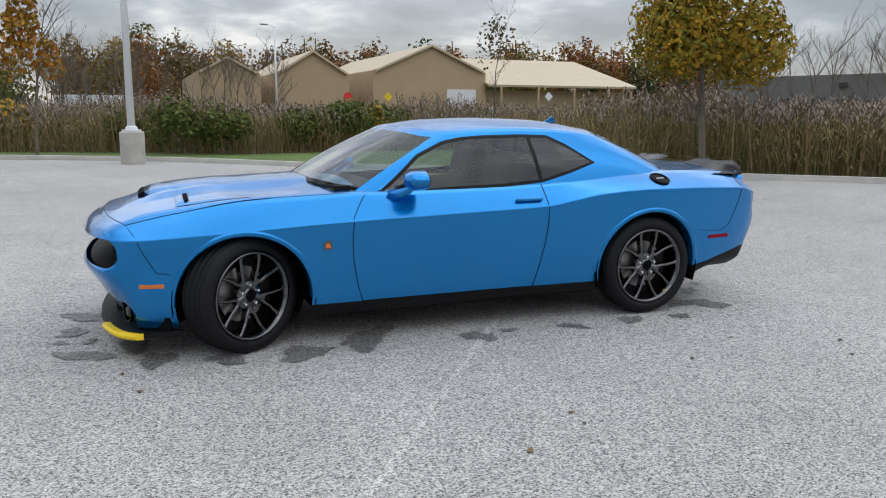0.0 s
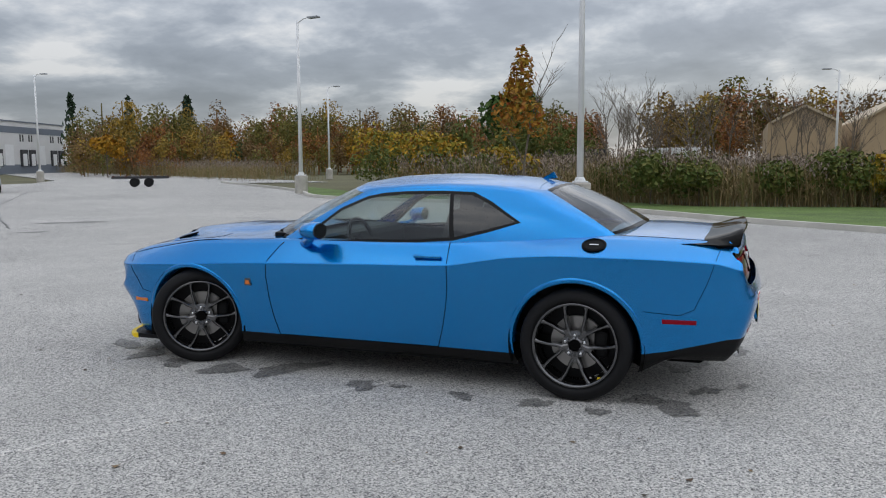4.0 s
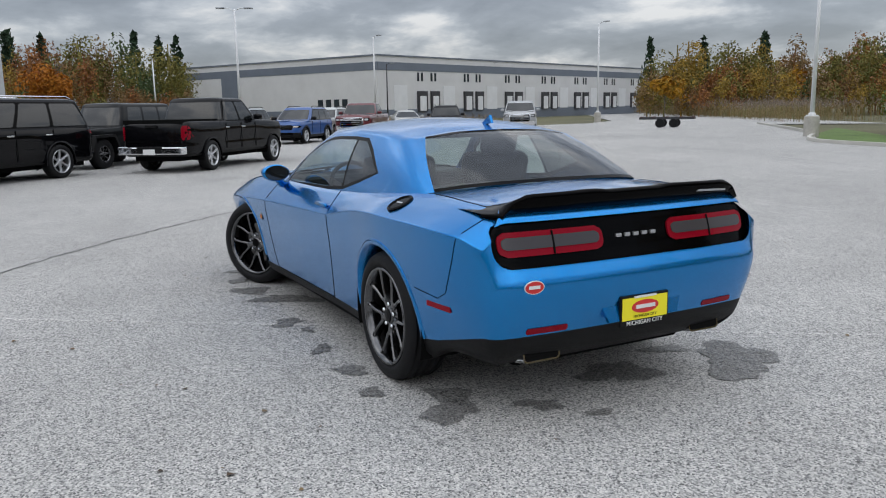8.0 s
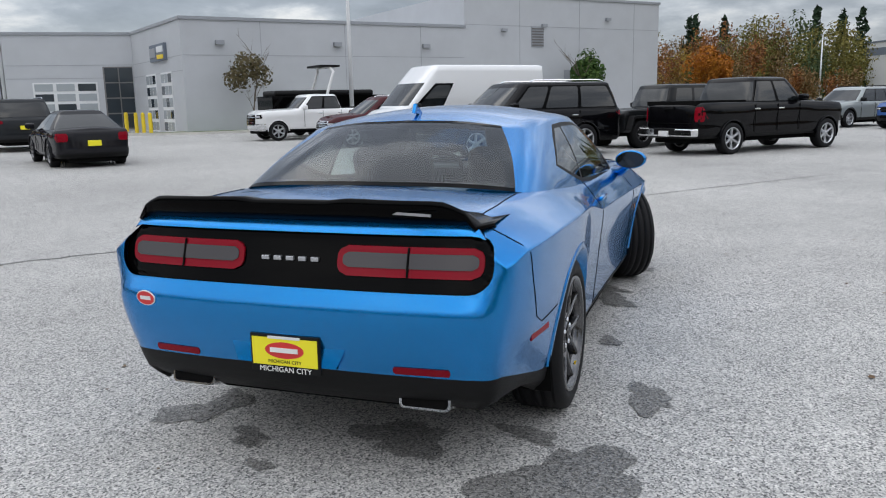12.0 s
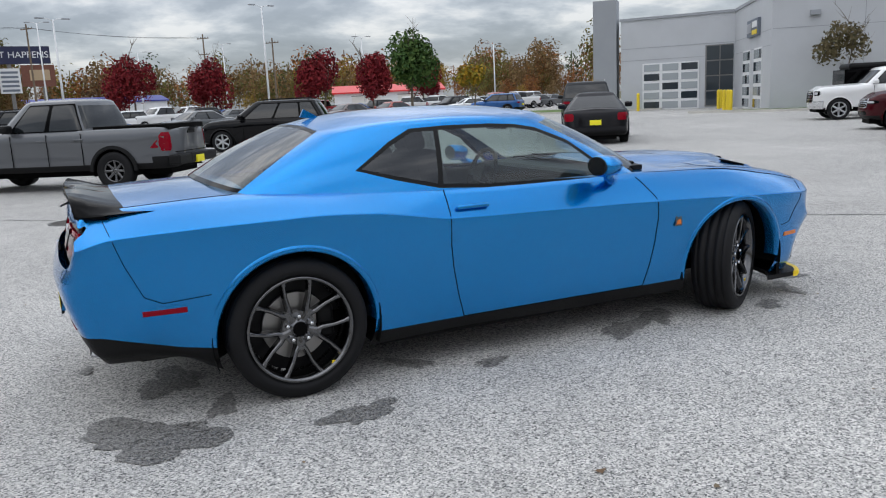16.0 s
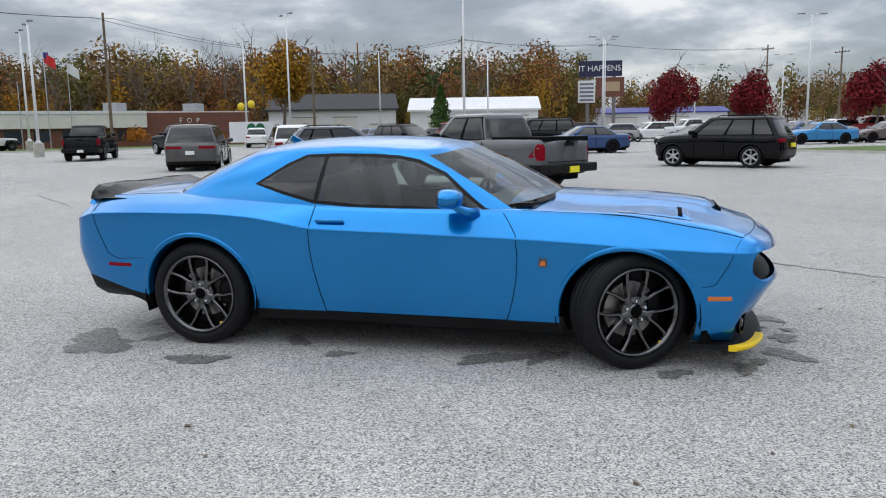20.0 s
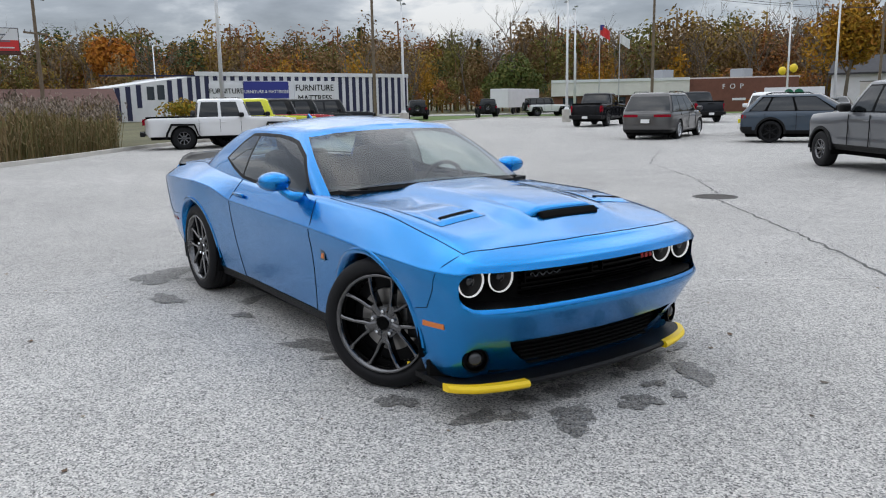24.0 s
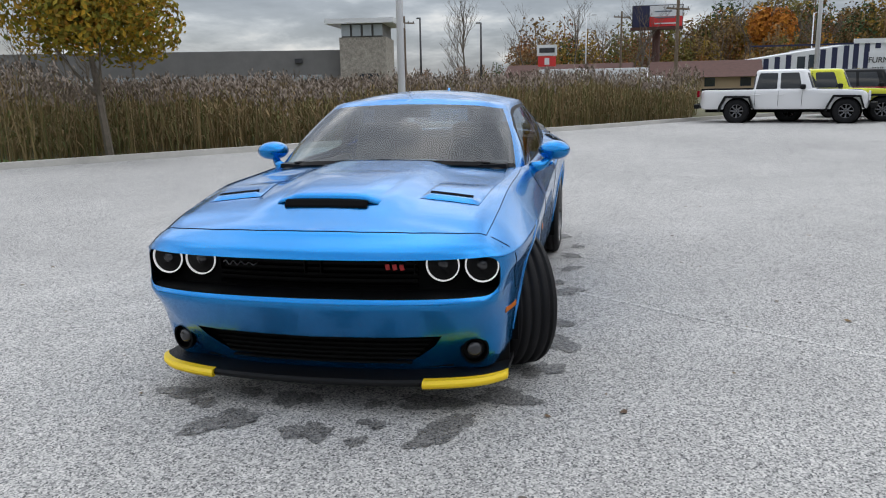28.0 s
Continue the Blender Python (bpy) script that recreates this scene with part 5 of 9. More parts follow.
    seam("bonnet_gap", uncut, [(2.132, 0.782), (2.0, 0.792), (1.84, 0.798), (1.5, 0.803), (1.1, 0.806), (0.8, 0.80)], car, 2, 0.0014)
    seam("bonnet_gap", uncut, [(2.132, 0.782), (2.185, 0.66), (2.23, 0.47), (2.258, 0.24), (2.268, 0.0)], car, 2, 0.0014)
    seam("boot_gap", uncut, [(-1.72, 0.70), (-2.05, 0.71), (-2.40, 0.70)], car, 2, 0.0022)

    # wheel arch lips and liners
    for cx, cz, r in (ARCH_F, ARCH_R):
        for sg in (1, -1):
            bm = bmesh.new()
            rows = []
            for k in range(41):
                a = radians(-2 + 184 * k / 40)
                hit = uncut.ray_cast(Vector((cx + (r + 0.006) * math.cos(a), 2, cz + (r + 0.006) * math.sin(a))), Vector((0, -1, 0)))
                y = hit[0].y if hit[0] is not None else 0.9
                row = []
                for dr, dy in ((-0.004, -0.10), (-0.004, 0.004), (0.008, 0.008), (0.026, 0.005), (0.036, -0.006)):
                    row.append(bm.verts.new((cx + (r + dr) * math.cos(a), sg * (y + dy), cz + (r + dr) * math.sin(a))))
                rows.append(row)
            for a, b in zip(rows, rows[1:]):
                for k in range(4):
                    bm.faces.new((a[k], a[k + 1], b[k + 1], b[k]))
            bmesh.ops.recalc_face_normals(bm, faces=bm.faces)
            part("wheel_arch_lip", bm, "paint", car, smooth=True)
            bm = bmesh.new()
            lathe(bm, [(r + 0.02, 0.0), (r + 0.02, 0.36), (0.02, 0.36), (0.02, 0.362), (r + 0.024, 0.362), (r + 0.024, 0.0)], 40, None, close=True)
            move(bm, pose(cx, sg * 0.90, cz, 90 if sg > 0 else -90, 0, 0))
            bmesh.ops.delete(bm, geom=[f for f in bm.faces if f.calc_center_median().z < 0.24], context="FACES")
            part("arch_liner", bm, "void", car)
    part("underbody", boxed(-2.25, 2.1, -0.55, 0.55, 0.22, 0.55, bevel=0.03), "void", car)
    part("underbody", boxed(-1.05, 1.0, -0.83, 0.83, 0.185, 0.3), "void", car)

    # wheels
    for x, y, steer in ((1.478, 0.805, 30), (1.478, -0.805, 30), (-1.478, 0.80, 0), (-1.478, -0.80, 0)):
        w = new("wheel")
        w.parent = car
        w.matrix_local = pose(x, y, 0.364, 0, 0, steer + (0 if y > 0 else 180))
        wheel_parts(w, 0.364, 0.25, 0.278, 5)
        tagged(w, "dark grey five-spoke alloy wheel with low black tyre")
        if x < 0 or y < 0:
            t = part("balance_tag", boxed(-0.172, -0.150, 0.098, 0.104, -0.215, -0.195), "yellow", w)

    # nose: grille, lamps, intake, splitter
    part("grille_panel", strip_along(lambda y: plan_front(y, 0.19 - 0.03 * smooth_step(0.5, 0.85, abs(y))), -0.85, 0.85, 0.555, 0.775, 0.04), "void", car, "black recessed grille")
    for k in range(6):
        z = 0.588 + 0.026 * k
        part("grille_bar", strip_along(lambda y: plan_front(y, 0.165), -0.48, 0.48, z, z + 0.012, 0.03, 16), "black_gloss", car)
    for sg in (-1, 1):
        # two framed insets in the grille
        for z in (0.648, 0.722):
            part("grille_frame", strip_along(lambda y: plan_front(y, 0.148), 0.035 * sg, 0.47 * sg, z, z + 0.007, 0.03, 14, 0.002), "black_gloss", car)
        for y in (0.035 * sg, 0.465 * sg):
            part("grille_frame", boxed(plan_front(y, 0.175), plan_front(y, 0.149), min(y, y + 0.007 * sg), max(y, y + 0.007 * sg), 0.648, 0.729, bevel=0.001), "black_gloss", car)
    # maker's and model marks as plain shapes
    script = [(plan_front(y, 0.140), y, 0.688 + 0.010 * math.sin((y + 0.445) * 150) * (1 - 0.5 * smooth_step(-0.43, -0.3, y))) for y in [-0.445 + 0.18 * q / 60 for q in range(61)]]
    part("badge", tube(bmesh.new(), script, 0.0026, 5), "silver", car, "small bright script badge")
    for k in range(3):
        part("badge", move(boxed(-0.003, 0.003, -0.010, 0.010, -0.013, 0.013, bevel=0.002), pose(plan_front(0.36, 0.138), 0.352 + 0.033 * k, 0.688, 12, 0, 0)), "red_sign", car, "small red badge")
    for y in (-0.767, -0.59, 0.59, 0.767):
        x = 2.170 if abs(y) > 0.7 else 2.178
        turn = pose(x, y, 0.690, 0, 90, 0)
        lamp = part("headlamp", lathed([(0.080, -0.06), (0.084, -0.006), (0.078, -0.004), (0.068, -0.02), (0.052, -0.045), (0.03, -0.055)], 36), "black_gloss", car, smooth=True)
        lamp.matrix_local = turn
        part("halo_ring", lathed([(0.077, -0.010), (0.077, 0.001), (0.0745, 0.003), (0.0715, 0.001), (0.071, -0.008)], 44, None, close=True), "halo", lamp, "lit white halo ring", smooth=True)
        part("reflector_bowl", lathed([(0.067, -0.006), (0.060, -0.008), (0.058, -0.020), (0.050, -0.024), (0.048, -0.040), (0.040, -0.042)], 32), "rim_dark", lamp, smooth=True)
        part("projector", lathed([(0.042, -0.044), (0.040, -0.022), (0.031, -0.010), (0.016, -0.002), (0.002, 0.0)], 28), "lamp_glass", lamp, smooth=True)
    part("grille_floor", strip_along(lambda y: plan_front(y, 0.035), -0.835, 0.835, 0.553, 0.567, 0.24, 30), "black", car)
    part("grille_ceiling", strip_along(lambda y: plan_front(y, 0.05), -0.835, 0.835, 0.750, 0.764, 0.24, 30), "void", car)
    part("nose_liner", strip_along(lambda y: plan_front(y, 0.25), -0.86, 0.86, 0.17, 0.56, 0.03), "void", car)
    for sg in (1, -1):
        part("lamp_housing", boxed(1.98, 2.13, sg * 0.845 - 0.012, sg * 0.845 + 0.012, 0.55, 0.77, bevel=0.004), "black_gloss", car)
    part("intake_panel", strip_along(lambda y: plan_front(y, 0.22), -0.62, 0.62, 0.19, 0.40, 0.04), "void", car)
    for k in range(7):
        z = 0.225 + 0.022 * k
        half = 0.44 + 0.02 * k
        part("intake_bar", strip_along(lambda y: plan_front(y, 0.165), -half, half, z, z + 0.009, 0.02, 14), "void", car)
    part("splitter", strip_along(lambda y: plan_front(y, 0.072), -0.87, 0.87, 0.145, 0.176, 0.28, 40, 0.012), "black", car, "black front splitter")
    for sg in (1, -1):
        part("splitter_guard", strip_along(lambda y: plan_front(y, 0.05), 0.51 * sg, 0.872 * sg, 0.140, 0.178, 0.05, 18, 0.012), "yellow", car, "yellow plastic shipping guard")
        fog = part("fog_lamp", lathed([(0.066, -0.02), (0.066, 0.004), (0.056, 0.004), (0.050, -0.020), (0.002, -0.022)], 28), "black_gloss", car)
        fog.matrix_local = pose(2.150, 0.729 * sg, 0.288, 0, 90, 20 * sg)
        part("fog_lens", lathed([(0.040, -0.022), (0.036, -0.004), (0.02, 0.004), (0.002, 0.006)], 24), "lamp_glass", fog, smooth=True)
        for nm, xa, xb, z, mat in (("front_marker", 1.935, 2.075, 0.462, "amber"), ("rear_marker", -2.015, -2.215, 0.557, "red_lens")):
            ya = uncut.ray_cast(Vector((xa, 2, z)), Vector((0, -1, 0)))[0].y
            yb = uncut.ray_cast(Vector((xb, 2, z)), Vector((0, -1, 0)))[0].y
            bm = boxed(-0.5, 0.5, -0.006, 0.004, -0.014, 0.014, bevel=0.003)
            ln = math.hypot(xb - xa, yb - ya)
            move(bm, pose((xa + xb) / 2, sg * (ya + yb) / 2, z, 0, 0, math.degrees(math.atan2(sg * (yb - ya), xb - xa))) @ Matrix.Diagonal((ln, 1, 1, 1)))
            part(nm, bm, mat, car)
        # fender emblem as a plain shape
        y = uncut.ray_cast(Vector((0.955, 2, 0.668)), Vector((0, -1, 0)))[0].y
        em = part("fender_emblem", prism(bmesh.new(), [(-0.030, -0.034), (0.026, -0.036), (0.030, -0.004), (0.020, 0.034), (0.0, 0.016), (-0.026, 0.036), (-0.024, 0.004)], -0.004, 0.005), "rim", car, "small grey emblem with a rust-coloured field")
        em.matrix_local = pose(0.955, sg * y, 0.668, 90, 0, 0)
        part("emblem_inset", prism(bmesh.new(), [(-0.020, -0.024), (0.018, -0.025), (0.014, 0.006), (-0.010, 0.004)], -0.0065, 0.0075), "amber", em)
        # door handle, over a flush dark oval that paints the recess's shade
        y = uncut.ray_cast(Vector((-0.47, 2, 0.885)), Vector((0, -1, 0)))[0].y
        part("handle_cup", move(lathed([(0.002, 0.0), (0.042, 0.004), (0.05, 0.0), (0.042, -0.004)], 24), pose(-0.47, sg * (y - 0.004), 0.880, 90, 0, 0) @ Matrix.Diagonal((1.9, 0.55, 1.2, 1))), "void", doors[0 if sg > 0 else 1])
        part("door_handle", move(boxed(-0.10, 0.10, -0.012, 0.014, -0.013, 0.013, bevel=0.01), pose(-0.47, sg * (y + 0.010), 0.898, 0, 0, 0)), "paint", doors[0 if sg > 0 else 1], smooth=True)
        # mirror
        mir = part("door_mirror", move(lathed([(0.002, -0.10), (0.05, -0.092), (0.078, -0.06), (0.088, -0.01), (0.086, 0.03), (0.075, 0.045), (0.07, 0.04)], 24), pose(0.36, sg * 0.975, 1.056, 0, -90, 0) @ Matrix.Diagonal((0.72, 1.18, 1.0, 1))), "paint", car, smooth=True)
        part("mirror_glass", move(lathed([(0.076, 0.040), (0.076, 0.0475)], 24), pose(0.36, sg * 0.975, 1.056, 0, -90, 0) @ Matrix.Diagonal((0.72, 1.18, 1.0, 1))), "dark_glass", mir)
        bm = tube(bmesh.new(), [(0.52, sg * 0.845, 0.955), (0.46, sg * 0.90, 0.965), (0.42, sg * 0.93, 0.99), (0.385, sg * 0.965, 1.03)], [0.035, 0.032, 0.026, 0.024], 10)
        part("mirror_stalk", bm, "paint", mir, smooth=True)
    # fuel filler on the left flank
    y = uncut.ray_cast(Vector((-1.583, 2, 1.005)), Vector((0, -1, 0)))
    n = y[1] if y[1].y > 0 else -y[1]
    face = Matrix.Translation(y[0]) @ n.to_track_quat("Z", "Y").to_matrix().to_4x4()
    fuel = part("fuel_cap", lathed([(0.078, -0.02), (0.078, 0.006), (0.066, 0.011), (0.060, 0.004), (0.002, 0.005)], 36), "black_gloss", car, "round black fuel filler cap")
    fuel.matrix_local = face
    part("fuel_cap_bar", boxed(-0.03, 0.03, -0.006, 0.006, 0.004, 0.009, bevel=0.002), "silver", fuel)

    # bonnet scoop and vents
    def deck(x, y):
        hit = uncut.ray_cast(Vector((x, abs(y), 3)), Vector((0, 0, -1)))
        return hit[0].z
    bm = bmesh.new()
    rows = []
    for k in range(13):
        y = -0.27 + 0.54 * k / 12
        e = smooth_step(0.27, 0.17, abs(y))
        rows.append([bm.verts.new((x, y * w, deck(min(x, 2.05), y * w) + h * e + 0.001)) for x, w, h in ((1.36, 1.0, 0.0), (1.56, 1.0, 0.012), (1.80, 0.98, 0.017), (1.96, 0.95, 0.027), (2.015, 0.93, 0.024), (2.01, 0.93, 0.018), (1.92, 0.9, 0.006))])
    for a, b in zip(rows, rows[1:]):
        for k in range(6):
            bm.faces.new((a[k], b[k], b[k + 1], a[k + 1]))
    bmesh.ops.recalc_face_normals(bm, faces=bm.faces)
    part("bonnet_scoop", bm, "paint", car, smooth=True)
    part("scoop_opening", move(boxed(-0.014, 0.014, -0.205, 0.205, -0.026, 0.026, bevel=0.012), pose(2.030, 0, deck(2.02, 0) + 0.000, 0, -42, 0)), "void", car)
    for k in range(3):
        part("scoop_bar", move(boxed(-0.004, 0.004, -0.18, 0.18, -0.002, 0.002), pose(2.046 - 0.012 * k, 0, deck(2.015, 0) - 0.008 + 0.011 * k, 0, -42, 0)), "black", car)
    for sg in (1, -1):
        # a sunken air outlet: a rim round a floor that falls towards a dark slot at its front end
        bm = bmesh.new()
        grid = []
        for i in range(19):
            u = i / 18
            x = 1.40 + 0.44 * u
            row = []
            for q in range(15):
                w = q / 14
                y = 0.415 + 0.05 * (1 - u) + (0.29 - 0.02 * (1 - u)) * w
                edge = min(1.0, 7 * min(w, 1 - w)) * smooth_step(0, 0.22, u) * smooth_step(1.0, 0.93, u)
                rim = 0.017 * smooth_step(0.0, 0.75, u) * edge
                floor = 0.019 * smooth_step(0.15, 0.82, u) * smooth_step(0.06, 0.16, w) * smooth_step(0.94, 0.84, w) * (1 - smooth_step(0.84, 0.87, u))
                row.append(bm.verts.new((x, y * sg, deck(x, y) + 0.0025 + rim - floor * edge)))
            grid.append(row)
        for a, b in zip(grid, grid[1:]):
            for q in range(14):
                bm.faces.new((a[q], b[q], b[q + 1], a[q + 1]))
        bmesh.ops.recalc_face_normals(bm, faces=bm.faces)
        if sum(f.normal.z for f in bm.faces) < 0:
            bmesh.ops.reverse_faces(bm, faces=bm.faces)
        vent = part("bonnet_vent", bm, "paint", car, "blue rim of a bonnet air outlet", smooth=True)
        bm = bmesh.new()
        rows = []
        for q in range(13):
            y = 0.562 - 0.105 + 0.21 * q / 12
            ends = [(x, deck(x, y) + 0.0195) for x in (1.760, 1.786)]
            rows.append([bm.verts.new((x, sg * y, z + dz)) for x, z, dz in ((*ends[0], -0.008), (*ends[1], -0.008), (*ends[1], 0.0015), (*ends[0], 0.0015))])
        for p, q in zip(rows, rows[1:]):
            for j in range(4):
                bm.faces.new((p[j], p[(j + 1) % 4], q[(j + 1) % 4], q[j]))
        bm.faces.new(rows[0])
        bm.faces.new(rows[-1])
        bmesh.ops.recalc_face_normals(bm, faces=bm.faces)
        part("vent_slot", bm, "void", vent)
    # wipers and cowl
    part("cowl", strip_along(lambda y: 0.985 - 0.26 * abs(y) ** 2, -0.72, 0.72, 0.985, 1.012, 0.10, 20), "black", car)
    for y0, y1 in ((-0.05, 0.62), (-0.62, -0.08)):
        bm = tube(bmesh.new(), [(0.955 - 0.25 * y * y, y, 1.045 - 0.04 * abs(y)) for y in (y0, (y0 + y1) / 2, y1)], 0.008, 6)
        part("wiper", bm, "black", car)

    # tail
    def tail_x(y, z):
        for drop in (0.0, 0.02, 0.04, 0.06, 0.09):
            h = uncut.ray_cast(Vector((-4, abs(y), z - drop)), Vector((1, 0, 0)))
            if h[0] is not None and h[0].x < -2.2:
                return h[0].x
        return plan_rear(y, 0.1)
    part("tail_panel", shell_patch(tail_x, -0.817, 0.817, 0.782, 0.995, 0.09, 0.030, 44, 12), "black_gloss", car, "gloss black tail panel", smooth=False)
    for sg in (1, -1):
        ya, yb = sorted((0.205 * sg, 0.770 * sg))
        lamp = part("tail_lamp", shell_patch(tail_x, ya, yb, 0.836, 0.945, 0.042, 0.020, 24, 8), "red_lens", car, smooth=False)
        ya, yb = sorted((0.228 * sg, 0.752 * sg))
        part("lamp_inset", shell_patch(tail_x, ya, yb, 0.868, 0.922, 0.024, 0.016, 20, 6), "lamp_bar", lamp, smooth=False)
        ya, yb = sorted((0.485 * sg, 0.493 * sg))
        part("lamp_divider", shell_patch(tail_x, ya, yb, 0.838, 0.943, 0.001, 0.013, 2, 4), "void", lamp)
        ya, yb = sorted((0.43 * sg, 0.65 * sg))
        part("reflector", shell_patch(tail_x, ya, yb, 0.470, 0.500, 0.006, -0.004, 10, 3), "red_lens", car)
        tip = part("exhaust_tip", move(prism(bmesh.new(), rounded(-0.105, 0.105, -0.034, 0.034, 0.022), -0.12, -0.03), pose(plan_rear(0.53, 0.09), 0.525 * sg, 0.352, 0, -78, 0) @ pose(0, 0, 0, 0, 0, 90)), "chrome", car, "bright rectangular exhaust tip")
        part("exhaust_bore", move(prism(bmesh.new(), rounded(-0.094, 0.094, -0.025, 0.025, 0.016), -0.045, -0.027), pose(plan_rear(0.53, 0.09), 0.525 * sg, 0.352, 0, -78, 0) @ pose(0, 0, 0, 0, 0, 90)), "void", tip)
    x = tail_x(0.0, 0.887) + 0.020
    for k in range(5):
        part("tail_badge", boxed(x, x + 0.05, -0.125 + 0.054 * k, -0.091 + 0.054 * k, 0.878, 0.896, bevel=0.003), "silver", car)
    # spoiler
    bm = bmesh.new()
    rows = []
    for k in range(41):
        y = -0.775 + 1.55 * k / 40
        e = smooth_step(0.775, 0.60, abs(y))
        dip = 0.010 * smooth_step(0.22, 0.16, abs(y))
        xe = tail_x(y, 1.0)
        zd = [deck(max(xe + d, -2.5), min(abs(y), 0.768)) for d in (0.26, 0.17, 0.09, 0.06)]
        rows.append([bm.verts.new(p) for p in ((xe + 0.26, y, zd[0] - 0.008), (xe + 0.17, y, zd[1] + 0.004 + 0.008 * e), (xe + 0.07, y, zd[2] + 0.008 + (0.040 - dip) * e), (xe + 0.0, y, zd[3] + 0.010 + (0.062 - dip) * e),
                                               (xe - 0.010, y, zd[3] + 0.004 + (0.054 - dip) * e), (xe + 0.022, y, zd[3] - 0.012), (xe + 0.06, y, zd[3] - 0.03))])
    for a, b in zip(rows, rows[1:]):
        for k in range(6):
            bm.faces.new((a[k], a[k + 1], b[k + 1], b[k]))
    bmesh.ops.recalc_face_normals(bm, faces=bm.faces)
    part("spoiler", bm, "black_gloss", car, "gloss black boot-lid spoiler", smooth=True)
    part("spoiler_badge", move(boxed(-0.003, 0.003, -0.09, 0.09, -0.005, 0.005), pose(tail_x(0.5, 1.0) - 0.012, -0.50, 1.068, 0, 6, -14)), "silver", car)
    # number plate: a yellow dealer card, the names on it as bars
    px = -2.550
    part("plate_recess", move(prism(bmesh.new(), [(-0.27, -0.062), (0.27, -0.062), (0.215, 0.066), (-0.215, 0.066)], -0.012, 0.006), pose(-2.548, 0, 0.545, 0, -77, 0) @ pose(0, 0, 0, 0, 0, 90)), "paint", car)
    pl = part("dealer_plate", boxed(px - 0.022, px - 0.008, -0.152, 0.152, 0.448, 0.600, bevel=0.003), "black", car, "yellow dealer card in a black frame")
    part("plate_card", boxed(px - 0.025, px - 0.02, -0.142, 0.142, 0.478, 0.588), "plate_yellow", pl)
    part("plate_oval", move(lathed([(0.05, -0.0035), (0.05, 0.0)], 32), pose(px - 0.0255, 0, 0.54, 0, -90, 0) @ Matrix.Diagonal((0.66, 1.7, 1, 1))), "red_sign", pl)
    part("plate_bar", boxed(px - 0.0305, px - 0.026, -0.06, 0.06, 0.532, 0.550), "white", pl)
    part("plate_bar", boxed(px - 0.0275, px - 0.023, -0.07, 0.07, 0.585, 0.595), "white", pl)
    lettering("plate_lettering", "MICHIGAN CITY", 0.030, "white", pl, pose(px - 0.024, 0, 0.461, 0, 0, -90), 1.05, 0.001)
    lettering("plate_lettering", "MICHIGAN CITY", 0.019, "black", pl, pose(px - 0.0262, 0, 0.494, 0, 0, -90), 1.05, 0.0006)
    hit = uncut.ray_cast(Vector((-4, 0.643, 0.706)), Vector((1, 0, 0)))
    n = hit[1] if hit[1].x < 0 else -hit[1]
    flat = Matrix.Translation(hit[0] + n * 0.002) @ n.to_track_quat("Z", "Y").to_matrix().to_4x4()
    st = part("dealer_sticker", move(lathed([(0.05, -0.004), (0.05, 0.001), (0.001, 0.001)], 32), flat @ Matrix.Diagonal((1.0, 0.64, 1, 1))), "white", car, "oval red dealer sticker with a white edge")
    part("sticker_field", move(lathed([(0.046, -0.003), (0.046, 0.002), (0.001, 0.002)], 32), flat @ Matrix.Diagonal((1.0, 0.62, 1, 1))), "red_sign", st)
    part("sticker_bar", move(boxed(-0.028, 0.028, -0.007, 0.009, 0.0, 0.003), flat), "white", st)
    # aerial fin
    bm = bmesh.new()
    prism(bm, [(-0.075, 0.0), (0.07, 0.0), (-0.045, 0.046), (-0.056, 0.05)], -0.009, 0.009)
    part("aerial_fin", move(bm, pose(-1.08, 0, 1.402, 90, 8, 0)), "paint", car)

    # cabin
    part("dashboard", move(boxed(-0.22, 0.30, -0.72, 0.72, -0.12, 0.10, bevel=0.06), pose(0.62, 0, 0.90)), "seat", car)
    part("headliner", boxed(-1.10, 0.12, -0.54, 0.54, 1.325, 1.345, bevel=0.008), "seat", car)
    part("cabin_floor", boxed(-1.5, 0.8, -0.78, 0.78, 0.34, 0.40), "void", car)
    for sg in (1, -1):
        part("door_card", boxed(-0.62, 0.66, sg * 0.76 - 0.02, sg * 0.76 + 0.02, 0.4, 0.955, bevel=0.015), "seat", car)
        for x, tilt in ((-0.42, 16), ):
            seat = part("front_seat", move(boxed(-0.27, 0.27, -0.26, 0.26, -0.09, 0.09, bevel=0.05), pose(x + 0.25, sg * 0.38, 0.60)), "seat", car, smooth=False)
            part("seat_back", move(boxed(-0.08, 0.08, -0.26, 0.26, 0.0, 0.62, bevel=0.06), pose(x, sg * 0.38, 0.60, 0, -tilt, 0)), "seat", seat)
            part("head_rest", move(boxed(-0.06, 0.06, -0.14, 0.14, 0.0, 0.19, bevel=0.05), pose(x - 0.17, sg * 0.38, 1.18, 0, -tilt, 0)), "seat", seat)
    rear = part("rear_bench", boxed(-1.2, -0.75, -0.62, 0.62, 0.45, 0.62, bevel=0.05), "seat", car)
    part("bench_back", move(boxed(-0.08, 0.08, -0.62, 0.62, 0.0, 0.52, bevel=0.06), pose(-1.18, 0, 0.58, 0, -24, 0)), "seat", rear)
    part("parcel_shelf", boxed(-1.78, -1.30, -0.70, 0.70, 1.0, 1.03), "seat", car)
    bm = bmesh.new()
    tube(bm, [(0, 0.185 * math.cos(a), 0.185 * math.sin(a)) for a in (2 * math.pi * k / 32 for k in range(33))], 0.016, 8)
    box(bm, -0.02, 0.02, -0.18, 0.18, -0.02, 0.02)
    box(bm, -0.03, 0.03, -0.06, 0.06, -0.06, 0.06)
